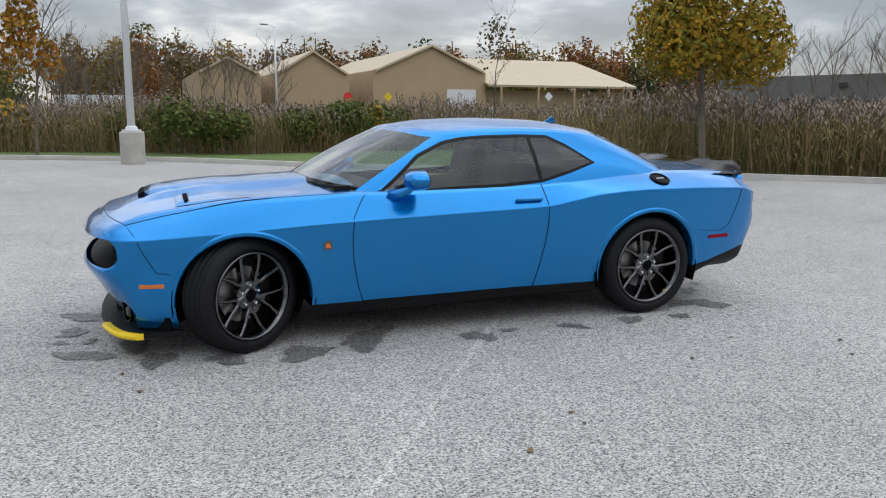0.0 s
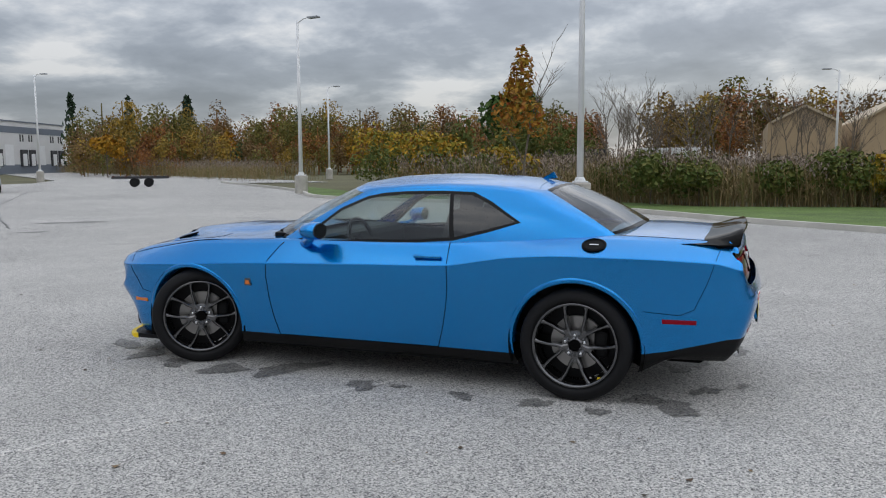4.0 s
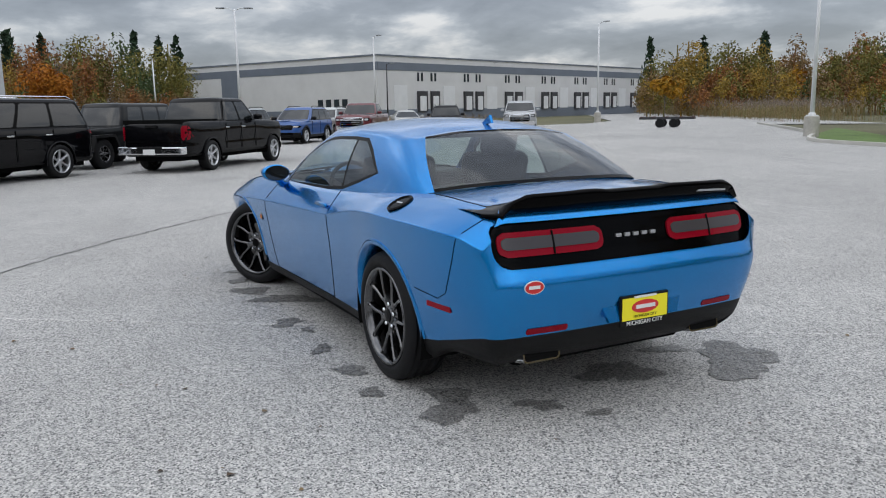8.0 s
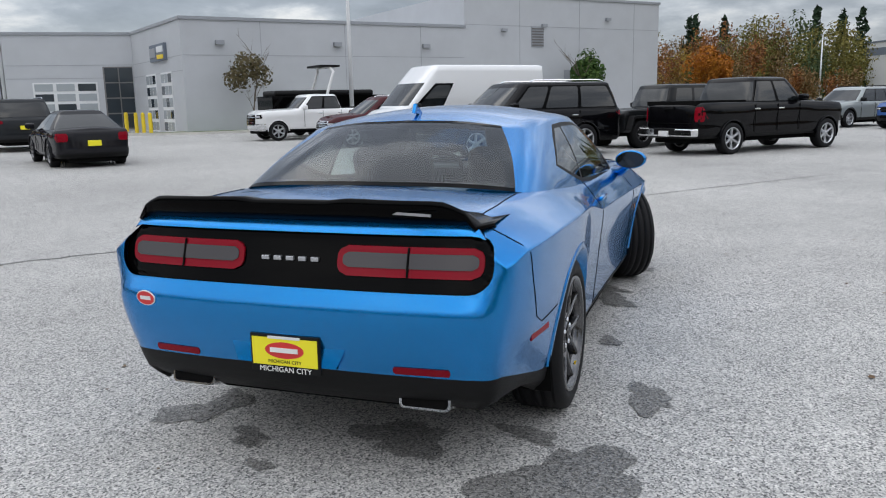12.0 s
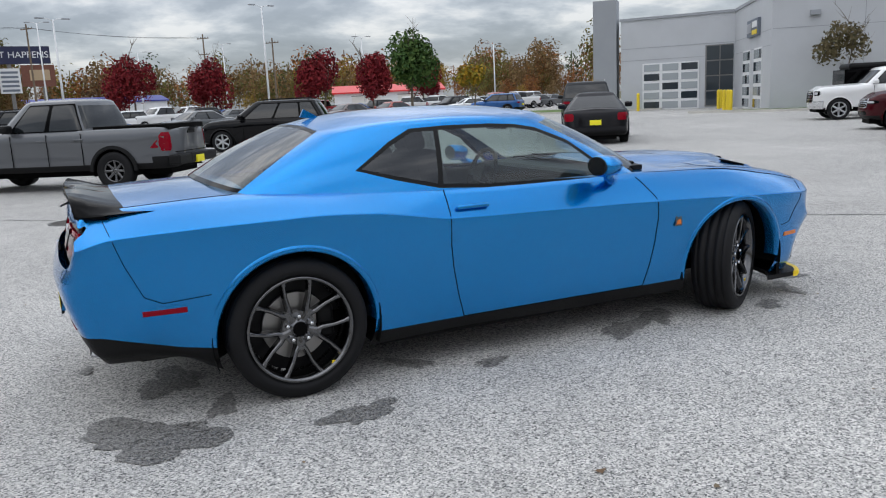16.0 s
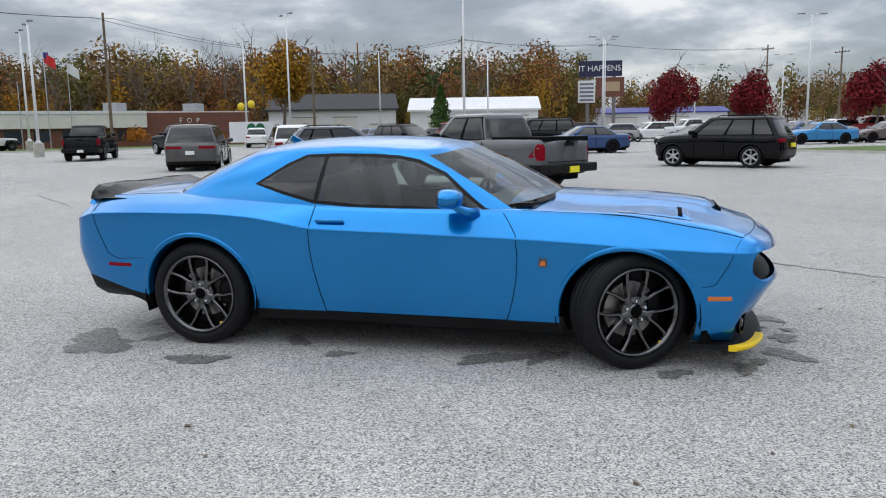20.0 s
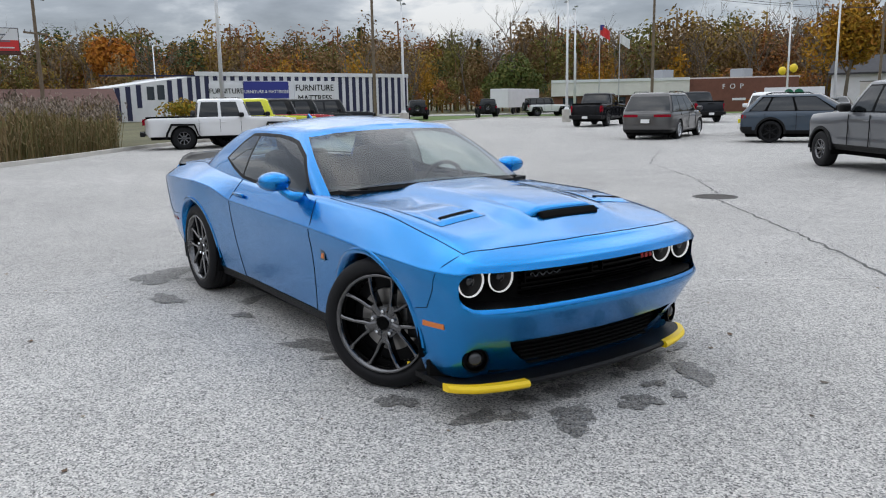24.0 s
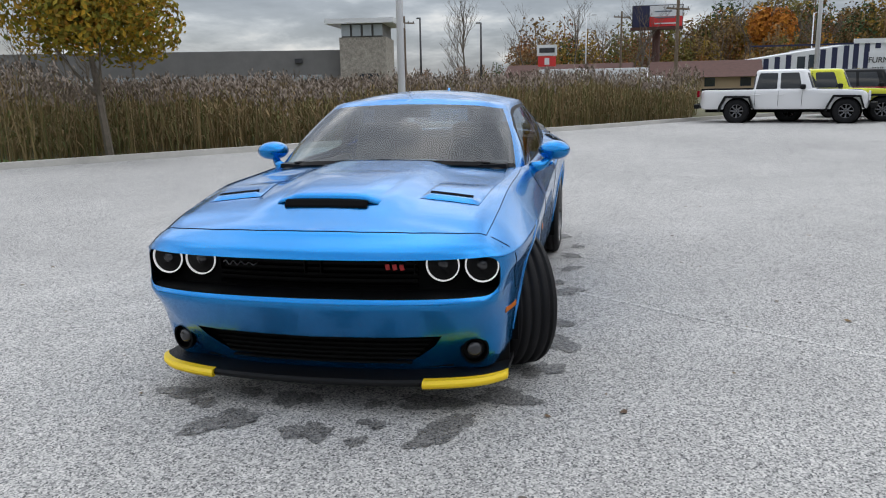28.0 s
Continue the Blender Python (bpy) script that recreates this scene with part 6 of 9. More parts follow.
    part("steering_wheel", move(bm, pose(0.28, 0.38, 0.93, 0, 20, 0)), "seat", car)
    part("rear_view_mirror", move(boxed(-0.02, 0.02, -0.12, 0.12, -0.035, 0.035, bevel=0.012), pose(0.20, 0, 1.30)), "black", car)
    return car


build_coupe()

# ---- other vehicles ----
WHEELS = {}


def wheel_set(r, style):
    """One wheel of a size and style, built once far below the ground line and copied by its meshes."""
    key = (r, style)
    if key not in WHEELS:
        holder = new("wheel_pattern")
        wheel_parts(holder, r, 0.25 if r < 0.4 else 0.28, r * (0.70 if style != "off_road" else 0.56), 6 if style != "off_road" else 8, {"silver": "silver", "dark": "rim_dark", "grey": "rim", "off_road": "rim"}[style], detail=False)
        WHEELS[key] = [(o.name.split(".")[0], o.data, o.matrix_basis.copy()) for o in holder.children]
        for o in list(holder.children):
            bpy.data.objects.remove(o)
        bpy.data.objects.remove(holder)
    return WHEELS[key]


def put_wheel(parent, r, style, m):
    w = new("wheel")
    w.parent = parent
    w.matrix_local = m
    for nm, data, ml in wheel_set(r, style):
        o = new(nm, data)
        o.parent = w
        o.matrix_local = ml
    return w


PAINTS = {}


def car_paint(colour):
    if colour not in PAINTS:
        M["car_" + str(len(PAINTS))] = material("vehicle_paint", colour, 0.35, 0.2, 1.0 if max(colour) > 0.05 else 0.5, spec=0.25 if max(colour) > 0.05 else 0.0)
        PAINTS[colour] = "car_" + str(len(PAINTS))
    return PAINTS[colour]


def slab(bm, a, b, c, d, proud=0.006, deep=0.01):
    """A thin four-cornered plate on a plane, standing a little proud of it."""
    a, b, c, d = (Vector(p) for p in (a, b, c, d))
    n = (b - a).cross(d - a).normalized()
    lo = [bm.verts.new(p - n * deep) for p in (a, b, c, d)]
    hi = [bm.verts.new(p + n * proud) for p in (a, b, c, d)]
    bm.faces.new(lo[::-1])
    bm.faces.new(hi)
    for k in range(4):
        bm.faces.new((lo[k], lo[(k + 1) % 4], hi[(k + 1) % 4], hi[k]))
    return bm


KINDS = {
    # length, width, height, wheelbase, tyre radius, front overhang, waist height, bonnet front and rear height, sill height, cabin: base front, base rear, top front, top rear (from the front end), roof half width, windows
    "pickup": dict(L=5.85, W=2.02, H=1.94, wb=3.68, r=0.40, fo=0.95, zb=1.30, hf=1.22, hr=1.28, z0=0.42, cab=(1.75, 3.95, 2.40, 3.72), tw=0.78, win=((0.04, 0.46), (0.52, 0.94)), bed=True),
    "small_pickup": dict(L=5.34, W=1.88, H=1.83, wb=3.2, r=0.385, fo=0.92, zb=1.20, hf=1.12, hr=1.18, z0=0.40, cab=(1.60, 3.62, 2.22, 3.40), tw=0.70, win=((0.05, 0.47), (0.53, 0.93)), bed=True),
    "large_suv": dict(L=5.55, W=2.08, H=1.93, wb=3.24, r=0.41, fo=0.98, zb=1.24, hf=1.18, hr=1.23, z0=0.36, cab=(1.60, 5.42, 2.35, 5.18), tw=0.80, win=((0.04, 0.28), (0.31, 0.60), (0.63, 0.95))),
    "suv": dict(L=4.65, W=1.86, H=1.72, wb=2.72, r=0.37, fo=0.90, zb=1.10, hf=1.01, hr=1.09, z0=0.30, cab=(1.22, 4.52, 2.05, 4.18), tw=0.66, win=((0.05, 0.38), (0.41, 0.70), (0.73, 0.93))),
    "crossover": dict(L=4.52, W=1.84, H=1.62, wb=2.64, r=0.37, fo=0.88, zb=1.06, hf=0.97, hr=1.05, z0=0.30, cab=(1.12, 4.45, 1.98, 3.92), tw=0.63, win=((0.05, 0.42), (0.45, 0.74), (0.77, 0.92))),
    "minivan": dict(L=5.18, W=2.02, H=1.77, wb=3.09, r=0.365, fo=0.95, zb=1.05, hf=0.90, hr=1.04, z0=0.27, cab=(1.12, 5.08, 2.15, 4.70), tw=0.72, win=((0.06, 0.34), (0.37, 0.66), (0.69, 0.95))),
    "sedan": dict(L=5.04, W=1.9, H=1.48, wb=3.05, r=0.36, fo=0.88, zb=0.98, hf=0.80, hr=0.95, z0=0.25, cab=(1.45, 4.42, 2.30, 3.68), tw=0.53, win=((0.06, 0.46), (0.50, 0.90))),
    "van": dict(L=5.99, W=2.07, H=2.58, wb=4.0, r=0.36, fo=0.95, zb=1.28, hf=1.04, hr=1.27, z0=0.34, cab=(0.78, 5.97, 1.95, 5.92), tw=0.86, win=((0.03, 0.19),)),
    "off_roader": dict(L=4.55, W=1.70, H=1.86, wb=2.98, r=0.42, fo=0.66, zb=1.16, hf=1.10, hr=1.15, z0=0.46, cab=(1.62, 4.50, 1.92, 4.44), tw=0.66, win=((0.05, 0.33), (0.37, 0.66), (0.70, 0.95)), jeep=True),
    "off_road_pickup": dict(L=5.54, W=1.70, H=1.86, wb=3.49, r=0.42, fo=0.68, zb=1.16, hf=1.10, hr=1.15, z0=0.48, cab=(1.65, 3.72, 1.95, 3.62), tw=0.66, win=((0.07, 0.47), (0.53, 0.93)), jeep=True, bed=True),
}


SECTIONS = {
    # height share and inset of the body's side, nose and tail
    "side": [(0, 0.085), (0.07, 0.040), (0.20, 0.020), (0.42, 0.030), (0.62, 0.014), (0.78, 0.0), (0.90, 0.020), (0.96, 0.040), (1.0, 0.062)],
    "nose": [(0, 0.17), (0.08, 0.075), (0.20, 0.020), (0.36, 0.0), (0.56, 0.010), (0.76, 0.028), (0.88, 0.052), (0.95, 0.10), (1.0, 0.19)],
    "tail": [(0, 0.12), (0.08, 0.05), (0.22, 0.0), (0.40, 0.008), (0.60, 0.016), (0.80, 0.024), (0.92, 0.034), (0.97, 0.05), (1.0, 0.08)],
}


def vehicle_body(v, kind, k, paint, cladding, chrome):
    """The body below the windows as one smooth half shell, split into its panels. Gives the places of nose and tail."""
    from mathutils.bvhtree import BVHTree
    L, W, wb, r, fo, zb, z0 = (k[q] for q in ("L", "W", "wb", "r", "fo", "zb", "z0"))
    jeep, bed = k.get("jeep", False), k.get("bed", False)
    xf, hw = wb / 2 + fo, W / 2
    xr = xf - L
    c0 = xf - k["cab"][0]
    s = 0.14 if jeep else 0.34 if bed or kind == "large_suv" else 0.46
    half = spline([(xf, 0), (xf - 0.10 * s, hw * 0.45), (xf - 0.32 * s, hw * 0.74), (xf - 0.66 * s, hw * 0.90), (xf - 1.3 * s, hw * 0.972), (xf - 1.3 * s - 0.6, hw), (0, hw), (xr + 0.9, hw * 0.995),
                   (xr + 0.30, hw * 0.965), (xr + 0.10, hw * 0.90), (xr + 0.03, hw * 0.72), (xr, hw * 0.4), (xr, 0)], 60)
    tang = np.gradient(half, axis=0)
    flat = 0.35 if jeep else 1.0
    steep = 0.3 if jeep else 0.6 if bed or kind == "large_suv" else 1.0
    bm = bmesh.new()
    deck = bm.faces.layers.int.new("deck")
    grid = []
    for i, (x, y) in enumerate(half):
        t = tang[i] / np.linalg.norm(tang[i])
        nx, ny = (1.0, 0.0) if i == 0 else (-1.0, 0.0) if i == len(half) - 1 else (t[1], -t[0])
        if i not in (0, len(half) - 1) and ny < 0:
            nx, ny = -nx, -ny
        wf, wr = smooth_step(0.25, 0.9, nx), smooth_step(0.45, 0.95, -nx)
        zt = curve_at([(0, k["hf"] - 0.12), (0.10, k["hf"] - 0.05), (0.30, k["hf"]), (k["cab"][0], k["hr"]), (k["cab"][0] + 0.6, zb), (L - 0.3, zb), (L, zb - 0.03)], xf - x)
        row = []
        for a, b, c in zip(*SECTIONS.values()):
            share = a[0] * (1 - wf - wr) + b[0] * wf + c[0] * wr
            d = a[1] * flat * (1 - wf - wr) + b[1] * steep * wf + c[1] * wr
            # fuller over the wheels
            for ax in (wb / 2, -wb / 2):
                d -= 0.016 * flat * smooth_step(r + 0.5, r + 0.05, abs(x - ax)) * smooth_step(0.9, 0.7, share) * smooth_step(0.1, 0.3, share) * (1 - wf - wr)
            row.append((x - nx * d, max(0.0, y - ny * d), z0 + (zt - z0) * share))
        ex, ey, ez = row[-1]
        sx = ex - 0.10 * wf + 0.03 * wr
        for q in range(1, 8):
            u = q / 7
            crown = 0.055 * (1 - (1 - u) ** 2) if not jeep else 0.025 * u
            if bed and x < c0 - 0.4:
                crown = 0.0
            row.append((ex + (sx - ex) * u, ey * (1 - u) if q < 7 else 0.0, ez + crown + 0.012 * smooth_step(0.42, 0.5, u) * (x > c0 and not jeep)))
        grid.append([bm.verts.new(p) for p in row])
    n = len(SECTIONS["side"]) - 1
    for a, b in zip(grid, grid[1:]):
        for j in range(len(a) - 1):
            f = bm.faces.new((a[j], b[j], b[j + 1], a[j + 1]))
            f[deck] = 1 if j >= n else 0
    bmesh.ops.remove_doubles(bm, verts=bm.verts, dist=1e-4)
    bmesh.ops.recalc_face_normals(bm, faces=bm.faces)
    if sum(f.normal.z for f in bm.faces if f[deck]) < 0:
        bmesh.ops.reverse_faces(bm, faces=bm.faces)
    tree = BVHTree.FromBMesh(bm)
    if not jeep:
        for ax in (wb / 2, -wb / 2):
            cut_outline(bm, ring_outline(ax, r, r + 0.055, 24), 1, lambda c: c.y > hw * 0.6)
    low_f = z0 + (0.52 if kind == "van" else 0.30 if bed and chrome else 0.24 if cladding else 0.12)
    low_r = z0 + (0.24 if cladding else 0.12)
    low_s = z0 + (0.12 if cladding else 0.05)
    back = xf - (0.80 if kind == "van" else 0.42)
    for z in sorted({low_f, low_r, low_s}):
        bmesh.ops.bisect_plane(bm, geom=bm.verts[:] + bm.edges[:] + bm.faces[:], dist=1e-5, plane_co=(0, 0, z), plane_no=(0, 0, 1))
    for x in (back, xr + 0.42, c0):
        bmesh.ops.bisect_plane(bm, geom=bm.verts[:] + bm.edges[:] + bm.faces[:], dist=1e-5, plane_co=(x, 0, 0), plane_no=(1, 0, 0))

    def body_name(f):
        c = f.calc_center_median()
        if not jeep and c.y > hw * 0.6 and min(math.hypot(c.x - ax, c.z - r) for ax in (wb / 2, -wb / 2)) < (r + 0.055) * 0.995:
            return None
        if f[deck]:
            return "bonnet" if c.x > c0 and c.x < xf - 0.12 else "body"
        if jeep:
            return "body"
        if c.x > back and c.z < low_f:
            return "bumper"
        if c.x < xr + 0.42 and c.z < low_r:
            return "rear_bumper"
        if c.z < low_s:
            return "sill"
        return "body"

    split_shell(bm, body_name, v, {"body": paint, "bonnet": paint, "bumper": "chrome" if bed and chrome else "black", "rear_bumper": "black", "sill": "black"}, ("sill",))
    bm.free()

    def place(side):
        def at(y, z):
            for drop in (0.0, 0.03, 0.06, 0.1):
                h = tree.ray_cast(Vector((side * 6, abs(y), z - drop)), Vector((-side, 0, 0)))
                if h[0] is not None and h[0].x * side > 0:
                    return h[0].x
            return xf - 0.5 if side > 0 else xr + 0.3
        return at
    return place(1), place(-1)


def build_vehicle(name, kind, colour, label, category, m, wheels="silver", plate="plate_yellow", top=None, cladding=False, group="", chrome=False):
    k = KINDS[kind]
    L, W, H, wb, r, fo, zb, z0 = (k[q] for q in ("L", "W", "H", "wb", "r", "fo", "zb", "z0"))
    jeep, bed = k.get("jeep", False), k.get("bed", False)
    v = thing(name, label, category, group, m)
    paint = car_paint(colour)
    xf = wb / 2 + fo
    xr = xf - L
    hw = W / 2
    nose_x, tail_x = vehicle_body(v, kind, k, paint, cladding, chrome)
    part("underside", boxed(xr + 0.2, xf - 0.2, -hw + 0.36, hw - 0.36, z0 - 0.12, z0 + 0.3), "void", v)
    # cabin: a glazed ring that leans in towards a crowned roof
    c0, c1, t0, t1 = (xf - q for q in k["cab"])
    cw, tw = hw - 0.05, k["tw"] + 0.02
    zr = H - 0.07
    zl0 = zb - 0.03
    nose = 0.03 if jeep else 0.09
    mid = (c0 + c1) / 2
    lower = [(c0 + nose, 0), (c0 + nose * 0.7, cw * 0.5), (c0 - 0.06, cw * 0.88), (c0 - 0.30, cw), (mid, cw + 0.01), (c1 + 0.22, cw), (c1 + 0.04, cw * 0.88), (c1, cw * 0.5), (c1 - 0.01, 0)]
    upper = [(t0 + nose * 0.7, 0), (t0 + nose * 0.5, tw * 0.5), (t0 - 0.02, tw * 0.90), (t0 - 0.16, tw), ((t0 + t1) / 2, tw + 0.01), (t1 + 0.14, tw), (t1 + 0.03, tw * 0.90), (t1, tw * 0.5), (t1 - 0.01, 0)]
    bm = bmesh.new()
    zone = bm.faces.layers.int.new("zone")
    steps = [q / 4 for q in range(33)]
    levels = [0, 0.10, 0.3, 0.5, 0.62 if kind == "van" else 0.7, 0.88, 1.0]
    grid = []
    for s in steps:
        a = [curve_at([(q, p[c]) for q, p in enumerate(lower)], s) for c in range(2)]
        b = [curve_at([(q, p[c]) for q, p in enumerate(upper)], s) for c in range(2)]
        row = []
        for w in levels:
            bow = 0.018 * math.sin(math.pi * w)
            row.append((a[0] + (b[0] - a[0]) * w + (bow if s < 2.2 else -bow if s > 5.8 else 0), max(0.0, a[1] + (b[1] - a[1]) * w + (bow if 1.5 < s < 6.5 else 0)), zl0 + (zr - zl0) * w))
        cx = min(max(b[0], t1 + 0.35), t0 - 0.35)
        for u, z in ((0.05, 0.35), (0.14, 0.62), (0.4, 0.88), (1.0, 1.0)):
            row.append((b[0] + (cx - b[0]) * min(1, u * 1.5), b[1] * (1 - u), zr + 0.07 * z))
        grid.append([bm.verts.new(p if 0 < s < 8 else (p[0], 0, p[2])) for p in row])
    for i, (a, b) in enumerate(zip(grid, grid[1:])):
        s = steps[i] + 0.125
        for j in range(len(a) - 1):
            f = bm.faces.new((a[j], b[j], b[j + 1], a[j + 1]))
            f[zone] = 1 if s < 2.2 and 1 <= j <= (3 if kind == "van" else 4) else 2 if s > 5.8 and 1 <= j <= 4 and kind != "van" else 0
    bmesh.ops.remove_doubles(bm, verts=bm.verts, dist=1e-3)
    bmesh.ops.recalc_face_normals(bm, faces=bm.faces)
    if sum(f.normal.z for f in bm.faces) < 0:
        bmesh.ops.reverse_faces(bm, faces=bm.faces)
    panes = []
    for u0, u1 in k["win"]:
        w0, w1 = (0.07, 0.90) if kind != "van" else (0.08, 0.56)
        at = lambda u, w: ((c0 - 0.30) + (c1 - c0 + 0.30) * u + ((t0 - 0.12 + (t1 - t0 + 0.12) * u) - ((c0 - 0.30) + (c1 - c0 + 0.30) * u)) * w, zl0 + (zr - zl0) * w)
        e0, e1 = (0.03 if u0 < 0.1 else 0.0), (0.02 if u1 > 0.9 else 0.0)
        panes.append([at(u0, w0 + 0.03), at(u0 + 0.012, w0), at(u1 - 0.012, w0), at(u1, w0 + 0.04), at(u1 - e1, w1 - 0.06), at(u1 - e1 - 0.015, w1), at(u0 + e0 + 0.015, w1), at(u0 + e0, w1 - 0.05)])
    sidec = lambda c: c.y > tw * 0.86
    first, last = k["win"][0][0], k["win"][-1][1]
    surround = [at(first - 0.035, 0.03), at(last + 0.012, 0.03), at(last + 0.006, w1 + 0.045), at(first + 0.02, w1 + 0.045)]
    for outline in panes + [surround]:
        cut_outline(bm, outline, 1, sidec)

    def cabin_name(f):
        if f[zone]:
            return "windscreen" if f[zone] == 1 else "rear_window"
        c = f.calc_center_median()
        if sidec(c):
            for q, outline in enumerate(panes):
                if inside(outline, c.x, c.z):
                    return "side_window|" + str(q)
            if not jeep and inside(surround, c.x, c.z):
                return "window_trim"
        return "cabin"

    split_shell(bm, cabin_name, v, {"windscreen": "dark_glass", "rear_window": "dark_glass", "side_window": "dark_glass", "window_trim": "black_gloss", "cabin": car_paint(top) if top else paint}, ["window_trim"] + ["side_window|" + str(q) for q in range(3)])
    bm.free()
    for sg in (1, -1):
        # doors: shut lines and handles
        ends = [u for w in k["win"] for u in w]
        for u in (ends[0], *[(ends[i] + ends[i + 1]) / 2 for i in range(1, len(ends) - 1, 2)], ends[-1] if len(k["win"]) == 2 else None):
            if u is None:
                continue
            x = (c0 - 0.30) + (c1 - c0 + 0.30) * u
            bm = boxed(x - 0.005, x + 0.005, -0.012, 0.003, z0 + 0.12, zb - 0.06)
            part("door_gap", move(bm, pose(0, sg * hw, 0) @ Matrix.Diagonal((1, sg, 1, 1))), "void", v)
        for u0, u1 in k["win"][:2]:
            x = (c0 - 0.30) + (c1 - c0 + 0.30) * (u1 - 0.03)
            part("door_handle", boxed(x - 0.10, x + 0.10, sg * (hw + 0.0) - 0.02, sg * (hw + 0.0) + 0.02, zb - 0.20, zb - 0.165, bevel=0.01), "chrome" if chrome else paint, v)
        part("mirror", move(boxed(-0.09, 0.09, -0.12, 0.12, -0.085, 0.085, bevel=0.055), pose(c0 - 0.40, sg * (hw + 0.10), zb + 0.08)), "black" if jeep or cladding else paint, v)
        # wheels and arches
        yw = hw - 0.13 if not jeep else hw + 0.02
        for x in (wb / 2, -wb / 2):
            put_wheel(v, r, "off_road" if jeep or wheels == "off_road" else wheels, pose(x, sg * yw, r, 0, 0, 0 if sg > 0 else 180))
            if jeep:
                bm = bmesh.new()
                outline = [(x + 0.62, r + 0.05), (x + 0.55, r + 0.12), (x + 0.42, r + 0.52), (x - 0.42, r + 0.54), (x - 0.60, r + 0.20), (x - 0.66, r - 0.02), (x - 0.60, r - 0.02), (x - 0.52, r + 0.20), (x - 0.38, r + 0.46), (x + 0.38, r + 0.45), (x + 0.50, r + 0.10)]
                prism(bm, outline, 0.0, 0.24, pose(0, 0, 0, 90, 0, 0))
                part("wheel_flare", move(bm, pose(0, sg * hw + (0.24 if sg > 0 else 0.0), 0)), "black", v)
                part("arch_shadow", move(lathed([(r + 0.06, 0), (r + 0.06, 0.02)], 28), pose(x, sg * (hw - 0.004), r, 90, 0, 0)), "void", v)
            else:
                bm = bmesh.new()
                lathe(bm, [(r + 0.045, -0.03), (r + 0.045, 0.008), (r + 0.06, 0.014), (r + (0.115 if cladding else 0.075), 0.006), (r + (0.115 if cladding else 0.075), -0.03)], 36, None, close=True)
                bmesh.ops.delete(bm, geom=[f for f in bm.faces if f.calc_center_median().y < z0 - r - 0.02], context="FACES")
                if sg < 0:
                    bmesh.ops.scale(bm, vec=(1, 1, -1), verts=bm.verts)
                    bmesh.ops.reverse_faces(bm, faces=bm.faces)
                part("wheel_arch", move(bm, Matrix.Translation((x, sg * hw, r)) @ Matrix(((1, 0, 0, 0), (0, 0, 1, 0), (0, 1, 0, 0), (0, 0, 0, 1)))), "black" if cladding else paint, v, smooth=False)
                bm = bmesh.new()
                lathe(bm, [(r + 0.062, 0.0), (r + 0.062, 0.34), (0.02, 0.34), (0.02, 0.345), (r + 0.068, 0.345), (r + 0.068, 0.0)], 28, None, close=True)
                bmesh.ops.delete(bm, geom=[f for f in bm.faces if f.calc_center_median().y * -1 > r - z0 + 0.08], context="FACES")
                part("arch_liner", move(bm, Matrix.Translation((x, sg * (hw - 0.02), r)) @ Matrix(((1, 0, 0, 0), (0, 0, -sg, 0), (0, 1, 0, 0), (0, 0, 0, 1)))), "void", v)
        # lamps
        zl = k["hf"] - 0.20
        if jeep:
            part("headlamp", move(lathed([(0.09, 0), (0.09, 0.03), (0.07, 0.035), (0.01, 0.045)], 20), pose(xf - 0.01, sg * 0.50, k["hf"] - 0.17, 0, 90, 0)), "clear_lens", v)
            part("tail_lamp", boxed(xr - 0.04, xr + 0.05, sg * (hw - 0.07) - 0.08, sg * (hw - 0.07) + 0.08, 0.92, 1.14, bevel=0.01), "red_lens", v)
        else:
            y0, y1, h = {"van": (0.58, 0.93, 0.15), "pickup": (0.66, 0.93, 0.17), "small_pickup": (0.64, 0.93, 0.13), "large_suv": (0.60, 0.93, 0.10), "sedan": (0.56, 0.92, 0.11)}.get(kind, (0.58, 0.93, 0.10))
            ya, yb = sorted((sg * hw * y0, sg * hw * y1))
            lamp = part("headlamp", shell_patch(nose_x, ya, yb, zl - h / 2, zl + h / 2, 0.03, 0.006, 12, 5, -0.04), "black_gloss", v)
            ya, yb = sorted((sg * (hw * y0 + 0.03), sg * (hw * y1 - 0.06)))
            part("lens", shell_patch(nose_x, ya, yb, zl - h * 0.28, zl + h * 0.28, 0.02, 0.010, 10, 3, -0.02), "clear_lens", lamp)
            y0, y1, h, zt = {"pickup": (0.80, 0.955, 0.36, 0.10), "small_pickup": (0.80, 0.955, 0.36, 0.10), "van": (0.84, 0.955, 0.44, 0.10), "large_suv": (0.66, 0.95, 0.11, 0.10), "sedan": (0.64, 0.945, 0.21, 0.09),
                             "minivan": (0.30, 0.95, 0.10, 0.10)}.get(kind, (0.56, 0.945, 0.13, 0.12))
            ya, yb = sorted((sg * hw * y0, sg * hw * y1))
            part("tail_lamp", shell_patch(tail_x, ya, yb, zb - zt - h, zb - zt, 0.03, -0.008, 10, 5, 0.04), "red_lens", v)
    # nose and tail
    gw = hw * 0.60
    gh = 0.42 if kind == "pickup" else 0.30 if kind in ("large_suv", "small_pickup") else 0.22
    if jeep:
        part("grille", boxed(xf - 0.05, xf + 0.02, -0.66, 0.66, k["hf"] - 0.36, k["hf"] - 0.02, bevel=0.03), paint, v)
        for j in range(7):
            y = -0.30 + 0.1 * j
            part("grille_slot", boxed(xf + 0.012, xf + 0.026, y - 0.032, y + 0.032, k["hf"] - 0.30, k["hf"] - 0.06, bevel=0.004), "void", v)
        part("bumper", boxed(xf + 0.02, xf + 0.24, -0.78, 0.78, 0.52, 0.70, bevel=0.03), "black", v)
